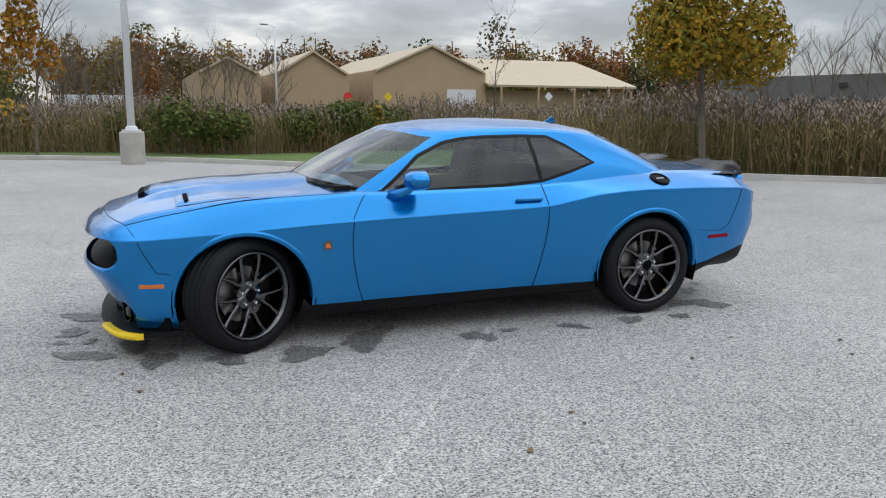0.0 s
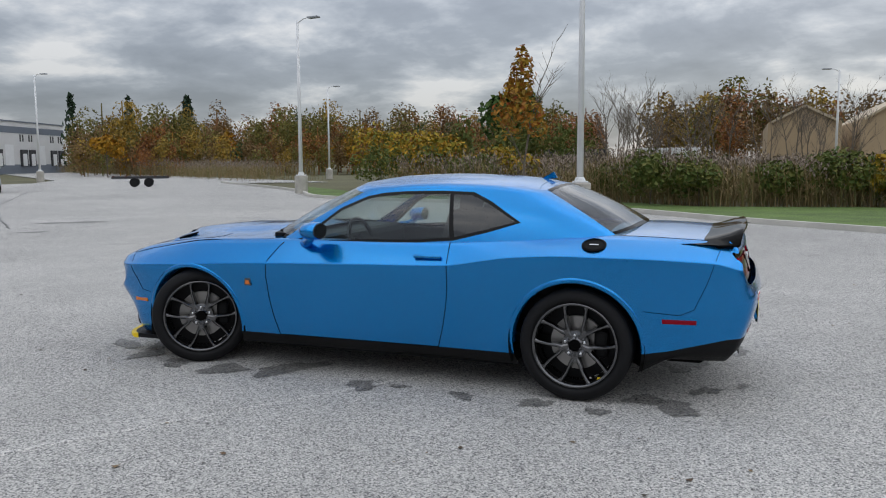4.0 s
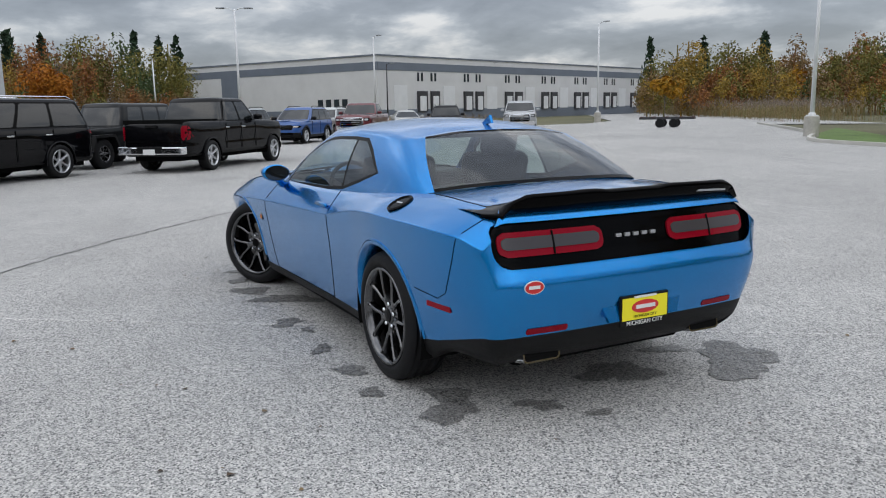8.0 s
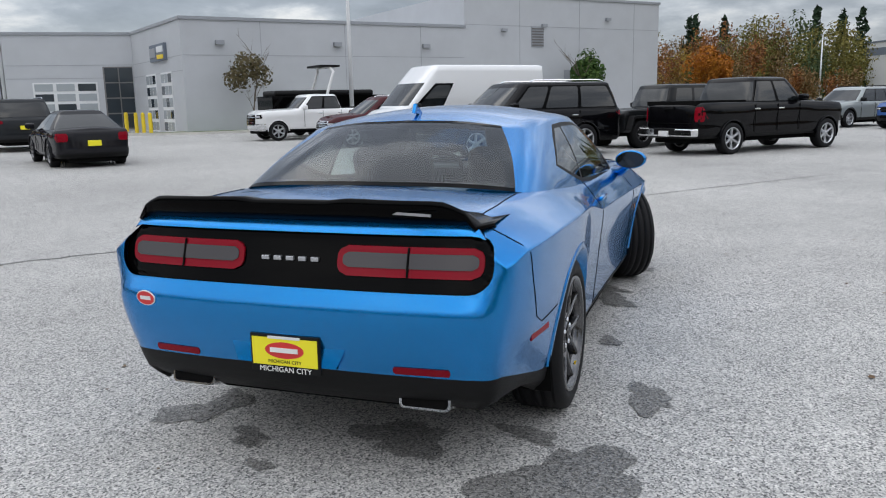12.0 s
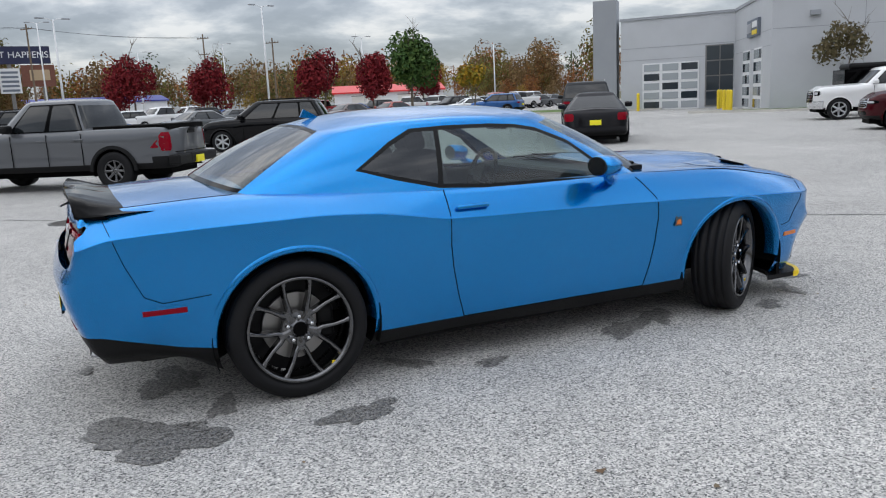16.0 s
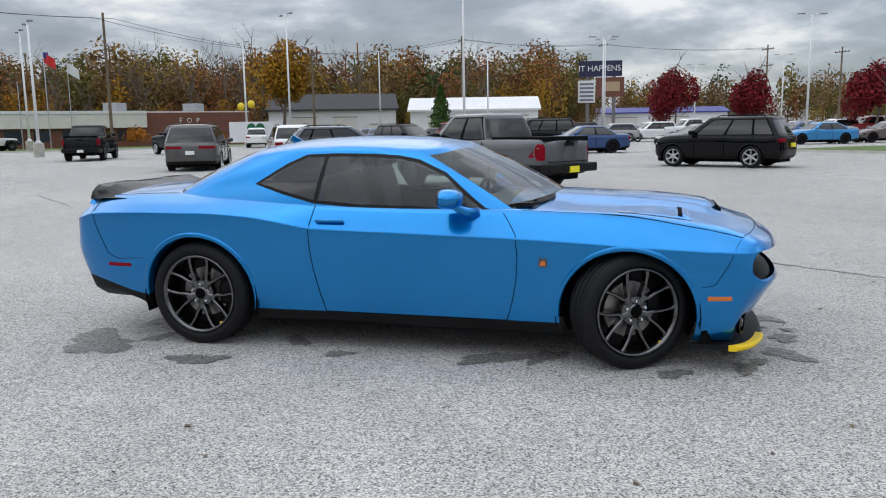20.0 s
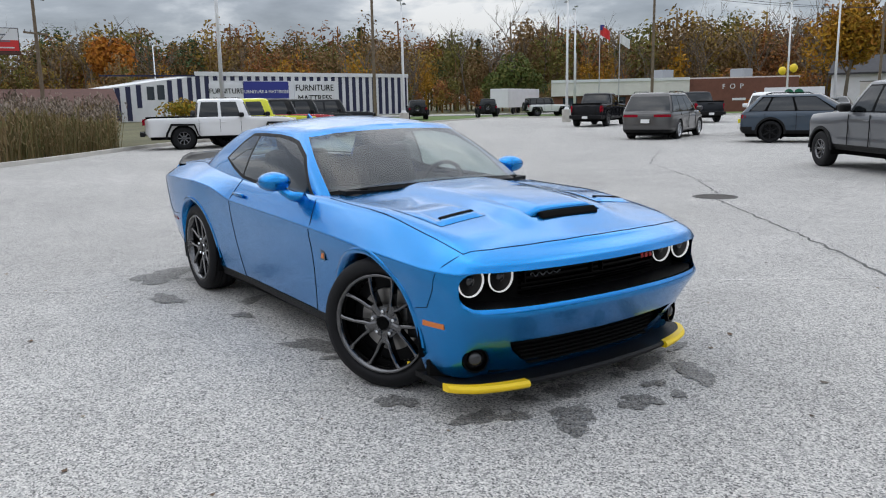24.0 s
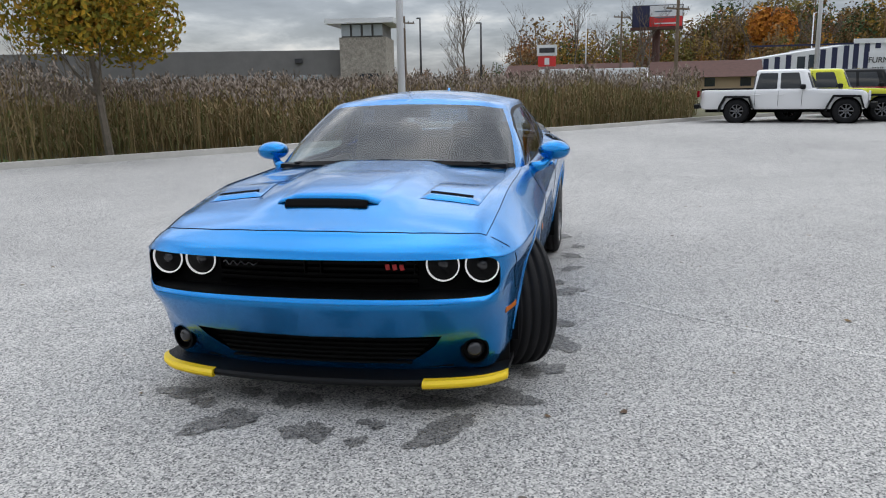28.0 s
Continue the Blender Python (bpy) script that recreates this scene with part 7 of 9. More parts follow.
        part("rear_bumper", boxed(xr - 0.16, xr + 0.02, -0.76, 0.76, 0.50, 0.66, bevel=0.03), "black", v)
        if not bed:
            put_wheel(v, r * 0.97, "off_road", pose(xr - 0.14, 0.05, 1.02, 0, 0, 90))
    else:
        zg = k["hf"] - 0.12
        if kind == "van":
            for j in range(3):
                part("grille_bar", shell_patch(nose_x, -0.50, 0.50, 0.60 + 0.07 * j, 0.625 + 0.07 * j, 0.01, 0.010, 14, 2, -0.03), "black_gloss", v)
            part("grille_badge", shell_patch(nose_x, -0.20, 0.20, 0.805, 0.845, 0.01, 0.012, 8, 2, -0.03), "silver", v)
        elif kind == "large_suv":
            for j in range(7):
                y = (j - 3) * 0.148
                slot = part("grille_ring", shell_patch(nose_x, y - 0.066, y + 0.066, zg - 0.24, zg - 0.02, 0.02, 0.012, 3, 4, -0.03), "chrome", v)
                part("grille_slot", shell_patch(nose_x, y - 0.050, y + 0.050, zg - 0.222, zg - 0.038, 0.015, 0.016, 3, 4, -0.03), "black_gloss", slot)
            part("bumper_trim", shell_patch(nose_x, -hw * 0.86, hw * 0.86, z0 + 0.300, z0 + 0.322, 0.008, 0.010, 20, 2, -0.03), "chrome", v)
            part("lower_intake", shell_patch(nose_x, -hw * 0.80, hw * 0.80, z0 + 0.19, z0 + 0.285, 0.03, 0.006, 20, 3, -0.03), "black_gloss", v)
        else:
            if chrome:
                part("grille_ring", shell_patch(nose_x, -gw - 0.03, gw + 0.03, zg - gh - 0.03, zg + 0.03, 0.06, 0.008, 14, 6, -0.03), "chrome", v)
            part("grille", shell_patch(nose_x, -gw, gw, zg - gh, zg, 0.05, 0.013, 14, 6, -0.03), "black_gloss", v)
            for j in range(3):
                z = zg - gh * (j + 1) / 4
                part("grille_bar", shell_patch(nose_x, -gw + 0.02, gw - 0.02, z - 0.010, z + 0.010, 0.006, 0.019, 12, 2, -0.02), "chrome" if chrome else "black", v)
            if not bed:
                part("lower_intake", shell_patch(nose_x, -hw * 0.62, hw * 0.62, z0 + 0.13, z0 + 0.25, 0.05, 0.006, 14, 4, -0.03), "black_gloss", v)
        if bed:
            part("step_bumper", boxed(xr - 0.14, xr + 0.1, -hw * 0.93, hw * 0.93, z0 + 0.06, z0 + 0.26, bevel=0.035), "chrome" if chrome else "black", v)
            part("step_pad", boxed(xr - 0.145, xr + 0.0, -hw * 0.36, hw * 0.36, z0 + 0.10, z0 + 0.262, bevel=0.012), "black", v)
    part("number_plate", boxed(xr - (0.175 if jeep or bed else 0.085), xr - 0.01, -0.16, 0.16, z0 + 0.06 if bed else zb - 0.42, z0 + 0.20 if bed else zb - 0.28, bevel=0.005), plate, v)
    if bed:
        # a near-black slab on the bed stands for the shade in its hollow
        part("bed_cavity", boxed(xr + 0.07, c1 - 0.06, -hw + 0.17, hw - 0.17, zb - 0.05, zb + 0.052), "void", v)
        part("tailgate_gap", boxed(xr - 0.012, xr + 0.06, -hw + 0.26, hw - 0.26, zb - 0.50, zb - 0.49), "void", v)
        part("tailgate_handle", boxed(xr - 0.02, xr + 0.06, -0.16, 0.16, zb - 0.15, zb - 0.08, bevel=0.01), "black", v)
    if kind in ("large_suv", "suv", "minivan", "crossover"):
        for sg in (1, -1):
            part("roof_rail", tube(bmesh.new(), [(t0 - 0.3, sg * (tw - 0.06), H - 0.02), (t0 - 0.45, sg * (tw - 0.06), H + 0.03), (t1 + 0.35, sg * (tw - 0.06), H + 0.03), (t1 + 0.2, sg * (tw - 0.06), H - 0.02)], 0.018, 6), "chrome" if chrome else "black", v)
    return v


def by_wheels(kind, front, rear, side):
    """The pose of a vehicle whose front and rear wheels on one side stand at these places."""
    k = KINDS[kind]
    h = (Vector(front) - Vector(rear)).normalized()
    right = Vector((h.y, -h.x))
    inward = right * (k["W"] / 2 - 0.05) * (1 if side == "L" else -1)
    c = Vector(front) - h * k["wb"] / 2 + inward
    return pose(c.x, c.y, 0, 0, 0, math.degrees(math.atan2(h.y, h.x)))


def facing(x, y, deg):
    return pose(x, y, 0, 0, 0, deg)


BLACK, WHITE, GREY = (0.003, 0.003, 0.004), (0.75, 0.75, 0.75), (0.10, 0.105, 0.115)
VEHICLES = [
    ("black_pickup", "pickup", BLACK, "black crew-cab pickup with chrome rear bumper, parked on the lot", "pickup truck", by_wheels("pickup", (18.85, -4.2), (16.2, -1.85), "R"), dict(chrome=True, plate="white")),
    ("black_off_roader", "off_roader", (0.01, 0.011, 0.012), "black boxy off-roader parked between pickup and large SUV", "off-roader", by_wheels("off_roader", (18.9, 0.8), (21.2, -1.3), "L"), dict(plate="black")),
    ("black_large_suv", "large_suv", BLACK, "gloss black full-size SUV with bright roof rails", "SUV", by_wheels("large_suv", (13.6, 4.2), (15.9, 1.9), "L"), dict(chrome=True, plate="white")),
    ("white_van", "van", WHITE, "white high-roof cargo van with black front bumper", "van", by_wheels("van", (16.4, 7.1), (19.4, 4.5), "L"), dict(wheels="dark", cladding=True)),
    ("maroon_suv", "suv", (0.05, 0.004, 0.007), "dark maroon mid-size SUV beside the white van", "SUV", by_wheels("suv", (19.2, 10.3), (21.2, 8.4), "L"), dict(chrome=True)),
    ("white_pickup", "pickup", WHITE, "white crew-cab pickup with a boat behind it", "pickup truck", by_wheels("pickup", (24.2, 16.2), (27.0, 13.8), "L"), dict(chrome=True)),
    ("blue_suv", "suv", (0.01, 0.07, 0.26), "bright blue compact SUV in a parked row", "SUV", by_wheels("suv", (30.6, -9.1), (32.7, -10.9), "L"), dict(cladding=True)),
    ("silver_suv", "suv", (0.30, 0.33, 0.33), "pale silver compact SUV in a parked row", "SUV", by_wheels("suv", (32.6, -6.6), (34.8, -8.4), "L"), dict(cladding=True)),
    ("pale_suv", "suv", (0.45, 0.47, 0.47), "pale grey SUV in a parked row", "SUV", by_wheels("suv", (37.2, -12.9), (39.4, -14.6), "L"), {}),
    ("red_pickup", "pickup", (0.10, 0.008, 0.012), "dark red pickup in a parked row", "pickup truck", by_wheels("pickup", (34.6, -14.2), (37.6, -16.3), "L"), dict(chrome=True)),
    ("pale_sedan", "sedan", (0.40, 0.40, 0.38), "pale silver sedan at the end of the lot", "car", facing(44.5, -20.9, 160), {}),
    ("black_suv", "suv", (0.012, 0.012, 0.014), "black SUV seen from behind at the end of the lot", "SUV", facing(37.0, -20.0, -28), {}),
    ("silver_pickup", "pickup", (0.35, 0.36, 0.37), "silver pickup facing the lot", "pickup truck", facing(37.2, -25.5, 146), dict(chrome=True)),
    ("black_sedan", "sedan", (0.012, 0.012, 0.015), "black four-door sedan with a yellow dealer plate", "car", pose(12.6, 15.8, 0, 0, 0, 54), dict(wheels="grey")),
    ("dark_suv", "large_suv", (0.02, 0.022, 0.025), "dark SUV waiting in front of the black sedan", "SUV", pose(18.7, 24.8, 0, 0, 0, 55), dict(chrome=True)),
    ("blue_wagon", "suv", (0.01, 0.09, 0.30), "blue SUV parked by the dealership", "SUV", facing(31.0, 55.0, 130), dict(cladding=True)),
    ("grey_pickup", "small_pickup", GREY, "slate grey mid-size pickup with black wheels, parked on the lot", "pickup truck", by_wheels("small_pickup", (-4.35, 13.8), (-1.88, 12.2), "L"), dict(wheels="off_road", cladding=True)),
    ("black_crossover", "suv", BLACK, "black SUV with bright wheels parked on the lot", "SUV", by_wheels("suv", (2.4, 23.4), (4.9, 22.2), "L"), dict(wheels="silver")),
    ("grey_minivan", "minivan", (0.075, 0.072, 0.072), "grey minivan seen from behind", "minivan", by_wheels("minivan", (-15.87, 24.71), (-14.62, 21.88), "R"), dict(plate="white")),
    ("slate_crossover", "crossover", (0.035, 0.055, 0.08), "slate blue crossover with black wheels", "SUV", by_wheels("crossover", (-8.1, 22.6), (-10.4, 21.25), "R"), dict(wheels="dark", cladding=True)),
    ("white_crossover", "suv", WHITE, "white SUV with dark glass seen from behind", "SUV", by_wheels("suv", (-14.2, 28.9), (-12.6, 26.3), "R"), {}),
    ("lifted_pickup", "pickup", (0.008, 0.008, 0.01), "black lifted pickup on big tyres", "pickup truck", pose(-29.0, 32.6, 0, 0, 0, 118), dict(wheels="off_road", cladding=True, plate="white")),
    ("dark_pickup", "pickup", (0.02, 0.022, 0.026), "dark grey pickup beyond the minivan", "pickup truck", pose(-28.4, 40.6, 0, 0, 0, 148), dict(plate="white")),
    ("white_off_road_pickup", "off_road_pickup", WHITE, "white off-road pickup parked at the edge of the lot", "pickup truck", by_wheels("off_road_pickup", (-23.5, 9.35), (-24.5, 6.1), "R"), dict(plate="black")),
    ("yellow_off_roader", "off_roader", (0.62, 0.62, 0.02), "bright yellow off-roader in a parked row", "off-roader", by_wheels("off_roader", (-24.6, 10.8), (-25.2, 7.9), "R"), dict(plate="black")),
    ("red_off_roader", "off_roader", (0.42, 0.015, 0.02), "red off-roader in a parked row", "off-roader", by_wheels("off_roader", (-27.3, 13.0), (-28.0, 10.1), "R"), dict(top=(0.01, 0.01, 0.01), plate="black")),
    ("black_off_roader", "off_roader", (0.012, 0.014, 0.014), "black off-roader in a parked row", "off-roader", by_wheels("off_roader", (-29.6, 15.2), (-30.4, 12.4), "R"), dict(plate="black")),
    ("black_off_roader", "off_roader", (0.012, 0.013, 0.015), "black off-roader at the end of a parked row", "off-roader", by_wheels("off_roader", (-33.6, 18.8), (-34.6, 16.1), "R"), dict(plate="black")),
    ("dark_off_roader", "off_roader", (0.02, 0.02, 0.022), "dark off-roader seen from behind on the grass edge", "off-roader", pose(-60.0, 39.5, 0, 0, 0, 150), dict(plate="white")),
    ("dark_off_roader", "off_roader", (0.015, 0.017, 0.02), "dark off-roader seen from behind on the grass edge", "off-roader", pose(-58.0, 46.6, 0, 0, 0, 146), dict(plate="white")),
    ("white_off_roader", "off_roader", WHITE, "white off-roader with a black top on the grass edge", "off-roader", pose(-56.5, 53.5, 0, 0, 0, 70), dict(top=(0.01, 0.01, 0.01))),
    ("blue_sedan", "sedan", (0.012, 0.05, 0.17), "dark blue sedan with black wheels", "car", by_wheels("sedan", (-3.1, 36.2), (0.0, 37.6), "L"), dict(wheels="dark")),
    ("grey_sedan", "sedan", (0.09, 0.095, 0.10), "grey sedan beyond the blue one", "car", pose(4.2, 43.5, 0, 0, 0, 205), dict(wheels="dark")),
    ("black_suv", "large_suv", (0.01, 0.011, 0.013), "black SUV in the second row", "SUV", pose(-5.6, 42.5, 0, 0, 0, 205), {}),
    ("black_suv", "suv", (0.012, 0.012, 0.014), "black SUV in the second row", "SUV", pose(-12.2, 39.0, 0, 0, 0, -28), {}),
    ("white_suv", "suv", (0.7, 0.71, 0.72), "white SUV in the second row", "SUV", pose(-9.6, 46.5, 0, 0, 0, 20), dict(wheels="dark")),
    ("white_sedan", "sedan", WHITE, "white sedan parked side-on by an island", "car", pose(31.5, 61.5, 0, 0, 0, 170), {}),
    ("light_blue_sedan", "sedan", (0.02, 0.22, 0.50), "light blue coupe in the far row", "car", pose(12.5, 52.5, 0, 0, 0, 200), dict(wheels="dark")),
    ("brown_sedan", "sedan", (0.12, 0.09, 0.085), "taupe sedan in the far row", "car", pose(17.5, 55.5, 0, 0, 0, 200), dict(wheels="dark")),
    ("orange_sedan", "sedan", (0.30, 0.05, 0.03), "rust red sedan in the far row", "car", pose(22.5, 58.5, 0, 0, 0, 200), dict(wheels="dark")),
]
MADE = {}
for name, kind, colour, label, category, m, extra in VEHICLES:
    MADE.setdefault(name, build_vehicle(name, kind, colour, label, category, m, **extra)) if name not in MADE else build_vehicle(name, kind, colour, label, category, m, **extra)

# rows of further stock cars, plainer than those close by
SMALL = ("door_gap", "door_handle", "arch_shadow", "arch_liner", "grille_bar", "mirror", "number_plate", "spoke", "hub", "rim_back", "sill", "side_step", "lens", "grille_ring", "lower_intake", "roof_rail", "tailgate_gap", "tailgate_handle", "underside")
STOCK = []
for nm, kind, colour, label in (("white_stock_suv", "suv", WHITE, "white SUV in a far stock row"), ("grey_stock_sedan", "sedan", (0.10, 0.105, 0.11), "grey sedan in a far stock row"),
                                ("black_stock_suv", "suv", (0.012, 0.012, 0.014), "black SUV in a far stock row"), ("blue_stock_sedan", "sedan", (0.015, 0.06, 0.2), "blue sedan in a far stock row"),
                                ("silver_stock_suv", "crossover", (0.35, 0.36, 0.37), "silver crossover in a far stock row"), ("red_stock_pickup", "pickup", (0.28, 0.015, 0.02), "red pickup in a far stock row"),
                                ("white_stock_pickup", "pickup", (0.7, 0.7, 0.7), "white pickup in a far stock row"), ("black_stock_sedan", "sedan", (0.012, 0.013, 0.016), "black sedan in a far stock row")):
    v = build_vehicle(nm, kind, colour, label, "car", pose(0, 0, 0), group="stock cars")
    for o in list(v.children_recursive):
        if o.name.split(".")[0] in SMALL:
            bpy.data.objects.remove(o)
    STOCK.append(v)
rng = random.Random(11)
used = set()
for x0, y0, dx, dy, n, turn in ((-32, 58, 3.1, 1.6, 7, 115), (-8, 62, 3.2, 1.3, 10, 200), (-26, 72, 3.2, 1.1, 10, 25), (2, 78, 3.4, 0.6, 12, 200), (26, 76, 3.3, 0.3, 9, 20), (34, 70, 3.2, 1.0, 5, 190)):
    for j in range(n):
        k = rng.randrange(len(STOCK)) if len(used) == len(STOCK) else len(used)
        m = pose(x0 + dx * j, y0 + dy * j, 0, 0, 0, turn + rng.uniform(-3, 3))
        if k in used:
            copy_thing(STOCK[k], m)
        else:
            STOCK[k].matrix_world = m
            used.add(k)

# ---- lamp posts, poles, signs ----
def lamp_post(x, y, h, arms, turn=0, base=0.9, pole="pole", label="tall white steel lamp post on a round concrete base"):
    p = thing("lamp_post", label, "lamp post", "lamp posts", pose(x, y, 0, 0, 0, turn))
    if base:
        part("base", lathed([(0.33, -0.1), (0.33, base - 0.03), (0.30, base)], 28), "concrete", p, "round concrete base")
    part("base_plate", boxed(-0.19, 0.19, -0.19, 0.19, base, base + 0.05, bevel=0.01), pole, p)
    part("base_cover", lathed([(0.17, base + 0.05), (0.15, base + 0.13), (0.115, base + 0.16)], 16), pole, p)
    bm = tube(bmesh.new(), [(0, 0, base + 0.1), (0, 0, h)], [0.105, 0.062], 12)
    part("pole", bm, pole, p, smooth=True)
    for k in range(arms):
        a = math.pi * k if arms > 1 else 0.0
        c, s = math.cos(a), math.sin(a)
        part("arm", tube(bmesh.new(), [(0, 0, h - 0.15), (0.35 * c, 0.35 * s, h + 0.05), (0.7 * c, 0.7 * s, h + 0.08)], 0.03, 6), pole, p)
        bm = boxed(-0.28, 0.34, -0.16, 0.16, -0.045, 0.045, bevel=0.03)
        part("lamp_head", move(bm, pose(0.95 * c, 0.95 * s, h + 0.07, 0, 0, math.degrees(a))), "metal_wall_dark", p)
    return p


for x, y, h, arms, turn in ((2.2, -18.0, 11.0, 2, 30), (-15.8, -4.15, 11.0, 2, 40), (-33.0, 10.6, 11.0, 2, 40), (18.6, -29.0, 8.6, 1, 175), (36.5, -64.0, 9.0, 1, 180), (58, -48.5, 9.6, 1, 190), (28.9, 15.0, 11.0, 2, 60), (-41.5, 26.4, 8.2, 2, 140), (-36.7, 37.2, 8.4, 2, 140),
                            (-36.6, 64.6, 9.8, 2, 140), (-30.7, 62.0, 11.8, 2, 140), (-48.9, 49.9, 9.8, 2, 140), (-34.4, 98.2, 11.9, 2, 0), (-12.0, 52.8, 13.0, 2, 140), (-18.1, 92.3, 10.3, 2, 0), (-4.1, 99.1, 12.2, 2, 0), (14.6, 68.0, 10.4, 2, 20),
                            (-2.4, 64.7, 8.9, 2, 20), (53, -11.5, 8.8, 2, 70), (69, -29, 8.7, 1, 190), (98, -12, 8.0, 1, 170), (62, 5.0, 4.0, 1, 200), (20, 118, 11, 2, 0), (34, 96, 10, 2, 0), (8, 118, 10, 2, 0), (55, 98, 9, 2, 0), (-9, -62, 8.4, 1, 20), (-100, -1, 10, 1, 100), (-108, 28, 10, 1, 100)):
    lamp_post(x, y, h, arms, turn)
for x, y, h in ((84, -37, 7.0), (104, -64, 8.5), (-57, -13, 6.8), (-56, -8, 6.2)):
    lamp_post(x, y, h, 1, 200, 0.2, "roof_dark", "slim dark lamp post by a building")


def utility_pole(x, y, h, arms=1, turn=0, lean=0):
    p = thing("utility_pole", "weathered wooden utility pole with a cross-arm", "utility pole", "utility poles", pose(x, y, 0, 0, lean, turn))
    part("pole", tube(bmesh.new(), [(0, 0, -0.2), (0, 0, h)], [0.17, 0.11], 10), "timber", p)
    for k in range(arms):
        z = h - 0.7 - 2.6 * k
        part("cross_arm", boxed(-1.2, 1.2, -0.06, 0.06, z - 0.07, z + 0.07), "timber", p)
        for u in (-1.1, -0.5, 0.5, 1.1):
            part("insulator", lathed([(0.05, z + 0.07), (0.05, z + 0.2), (0.02, z + 0.24)], 8, pose(u, 0, 0)), "grey_wall", p)
    return p


POLES = ((-63, 7.1, 10.6), (-56.8, 33, 12.5), (-50, 62, 13.0), (-38, 84, 11), (-26, 112, 15), (-6, 128, 15), (20, 135, 14), (-80, -20, 9), (-95.3, 3.3, 10), (28, 120, 12))
for k, (x, y, h) in enumerate(POLES):
    utility_pole(x, y, h, 2 if k % 2 == 0 else 1, 130)
bm = bmesh.new()
for (a, b) in zip(POLES[:6], POLES[1:7]):
    for off in (-1.1, 1.1):
        pts = []
        for k in range(9):
            t = k / 8
            pts.append((a[0] + (b[0] - a[0]) * t + off * 0.6, a[1] + (b[1] - a[1]) * t + off * 0.7, a[2] - 0.5 + (b[2] - a[2]) * t - 2.4 * t * (1 - t)))
        tube(bm, pts, 0.02, 4)
mesh_object("overhead_wires", bm, "roof_dark", None, "thin black overhead wires between utility poles", category="wires", kind="stuff")

# roadside sign cluster
s = thing("roadside_sign", "tall pole sign with a navy panel and an orange panel", "sign", "", pose(-7.5, 144, 0, 0, 0, 6))
for x in (-2.2, 2.6):
    part("sign_post", boxed(x - 0.3, x + 0.3, -0.3, 0.3, 0, 12.5), "grey_wall", s)
part("sign_panel", boxed(-3.8, 4.0, -0.4, 0.2, 10.3, 13.1), "navy", s, "navy panel with white words")
lettering("sign_lettering", "IT HAPPENS.", 1.45, "white_wall", s, pose(0.1, -0.45, 11.7), 1.0, 0.02)
part("sign_panel", boxed(-0.6, 4.4, -0.5, 0.1, 6.6, 10.1), "brick", s, "brown and orange lower panel")
part("sign_bar", boxed(0.6, 3.6, -0.6, -0.4, 7.6, 9.3), "tan_wall", s)
part("sign_panel", boxed(-3.9, -0.8, -0.5, 0.1, 5.6, 9.6), "white_wall", s, "white directory panel")
for k in range(5):
    part("sign_bar", boxed(-3.6, -1.1, -0.56, -0.4, 5.9 + 0.72 * k, 6.25 + 0.72 * k), "slate_band", s)
b = thing("billboard", "large billboard with dark, red and white panels above the houses", "billboard", "", pose(-103.7, 8.0, 0, 0, 0, 90))
part("column", tube(bmesh.new(), [(0, 0.8, 0), (0, 0.8, 9.4)], 0.5, 12), "roof_brown", b)
part("walkway", boxed(-3.4, 3.2, -0.9, 0.9, 8.2, 8.5), "roof_brown", b)
part("panel", boxed(-3.2, 3.2, -0.25, 0.25, 8.5, 11.3), "roof_dark", b)
part("panel_low", boxed(-1.0, 3.1, -0.31, 0.2, 8.6, 9.85), "red_sign", b)
part("panel_top", boxed(-1.0, 3.1, -0.32, 0.2, 9.85, 11.2), "white_wall", b)
part("panel_side", boxed(-3.1, -1.0, -0.34, 0.2, 8.6, 11.2), "navy", b)
for k in range(3):
    part("panel_bar", boxed(-0.4, 2.6 - 0.4 * k, -0.36, 0.2, 8.9 + 0.75 * k, 9.05 + 0.75 * k), "white_wall" if k == 0 else "slate_band", b)
g = thing("store_sign", "small pole sign with a white top and a red panel", "sign", "", pose(-64, -3.5, 0, 0, 0, 92))
part("sign_post", boxed(-0.2, 0.2, -0.1, 0.1, 0, 3.2), "grey_wall", g)
part("sign_panel", boxed(-0.85, 0.85, -0.15, 0.15, 3.9, 4.8), "white_wall", g)
part("sign_bar", boxed(-0.65, 0.65, -0.2, 0.1, 4.15, 4.55), "roof_dark", g)
part("sign_panel", boxed(-0.75, 0.75, -0.16, 0.15, 3.0, 3.85), "red_sign", g)
part("sign_bar", boxed(-0.2, 0.2, -0.21, 0.1, 3.15, 3.7), "white_wall", g)
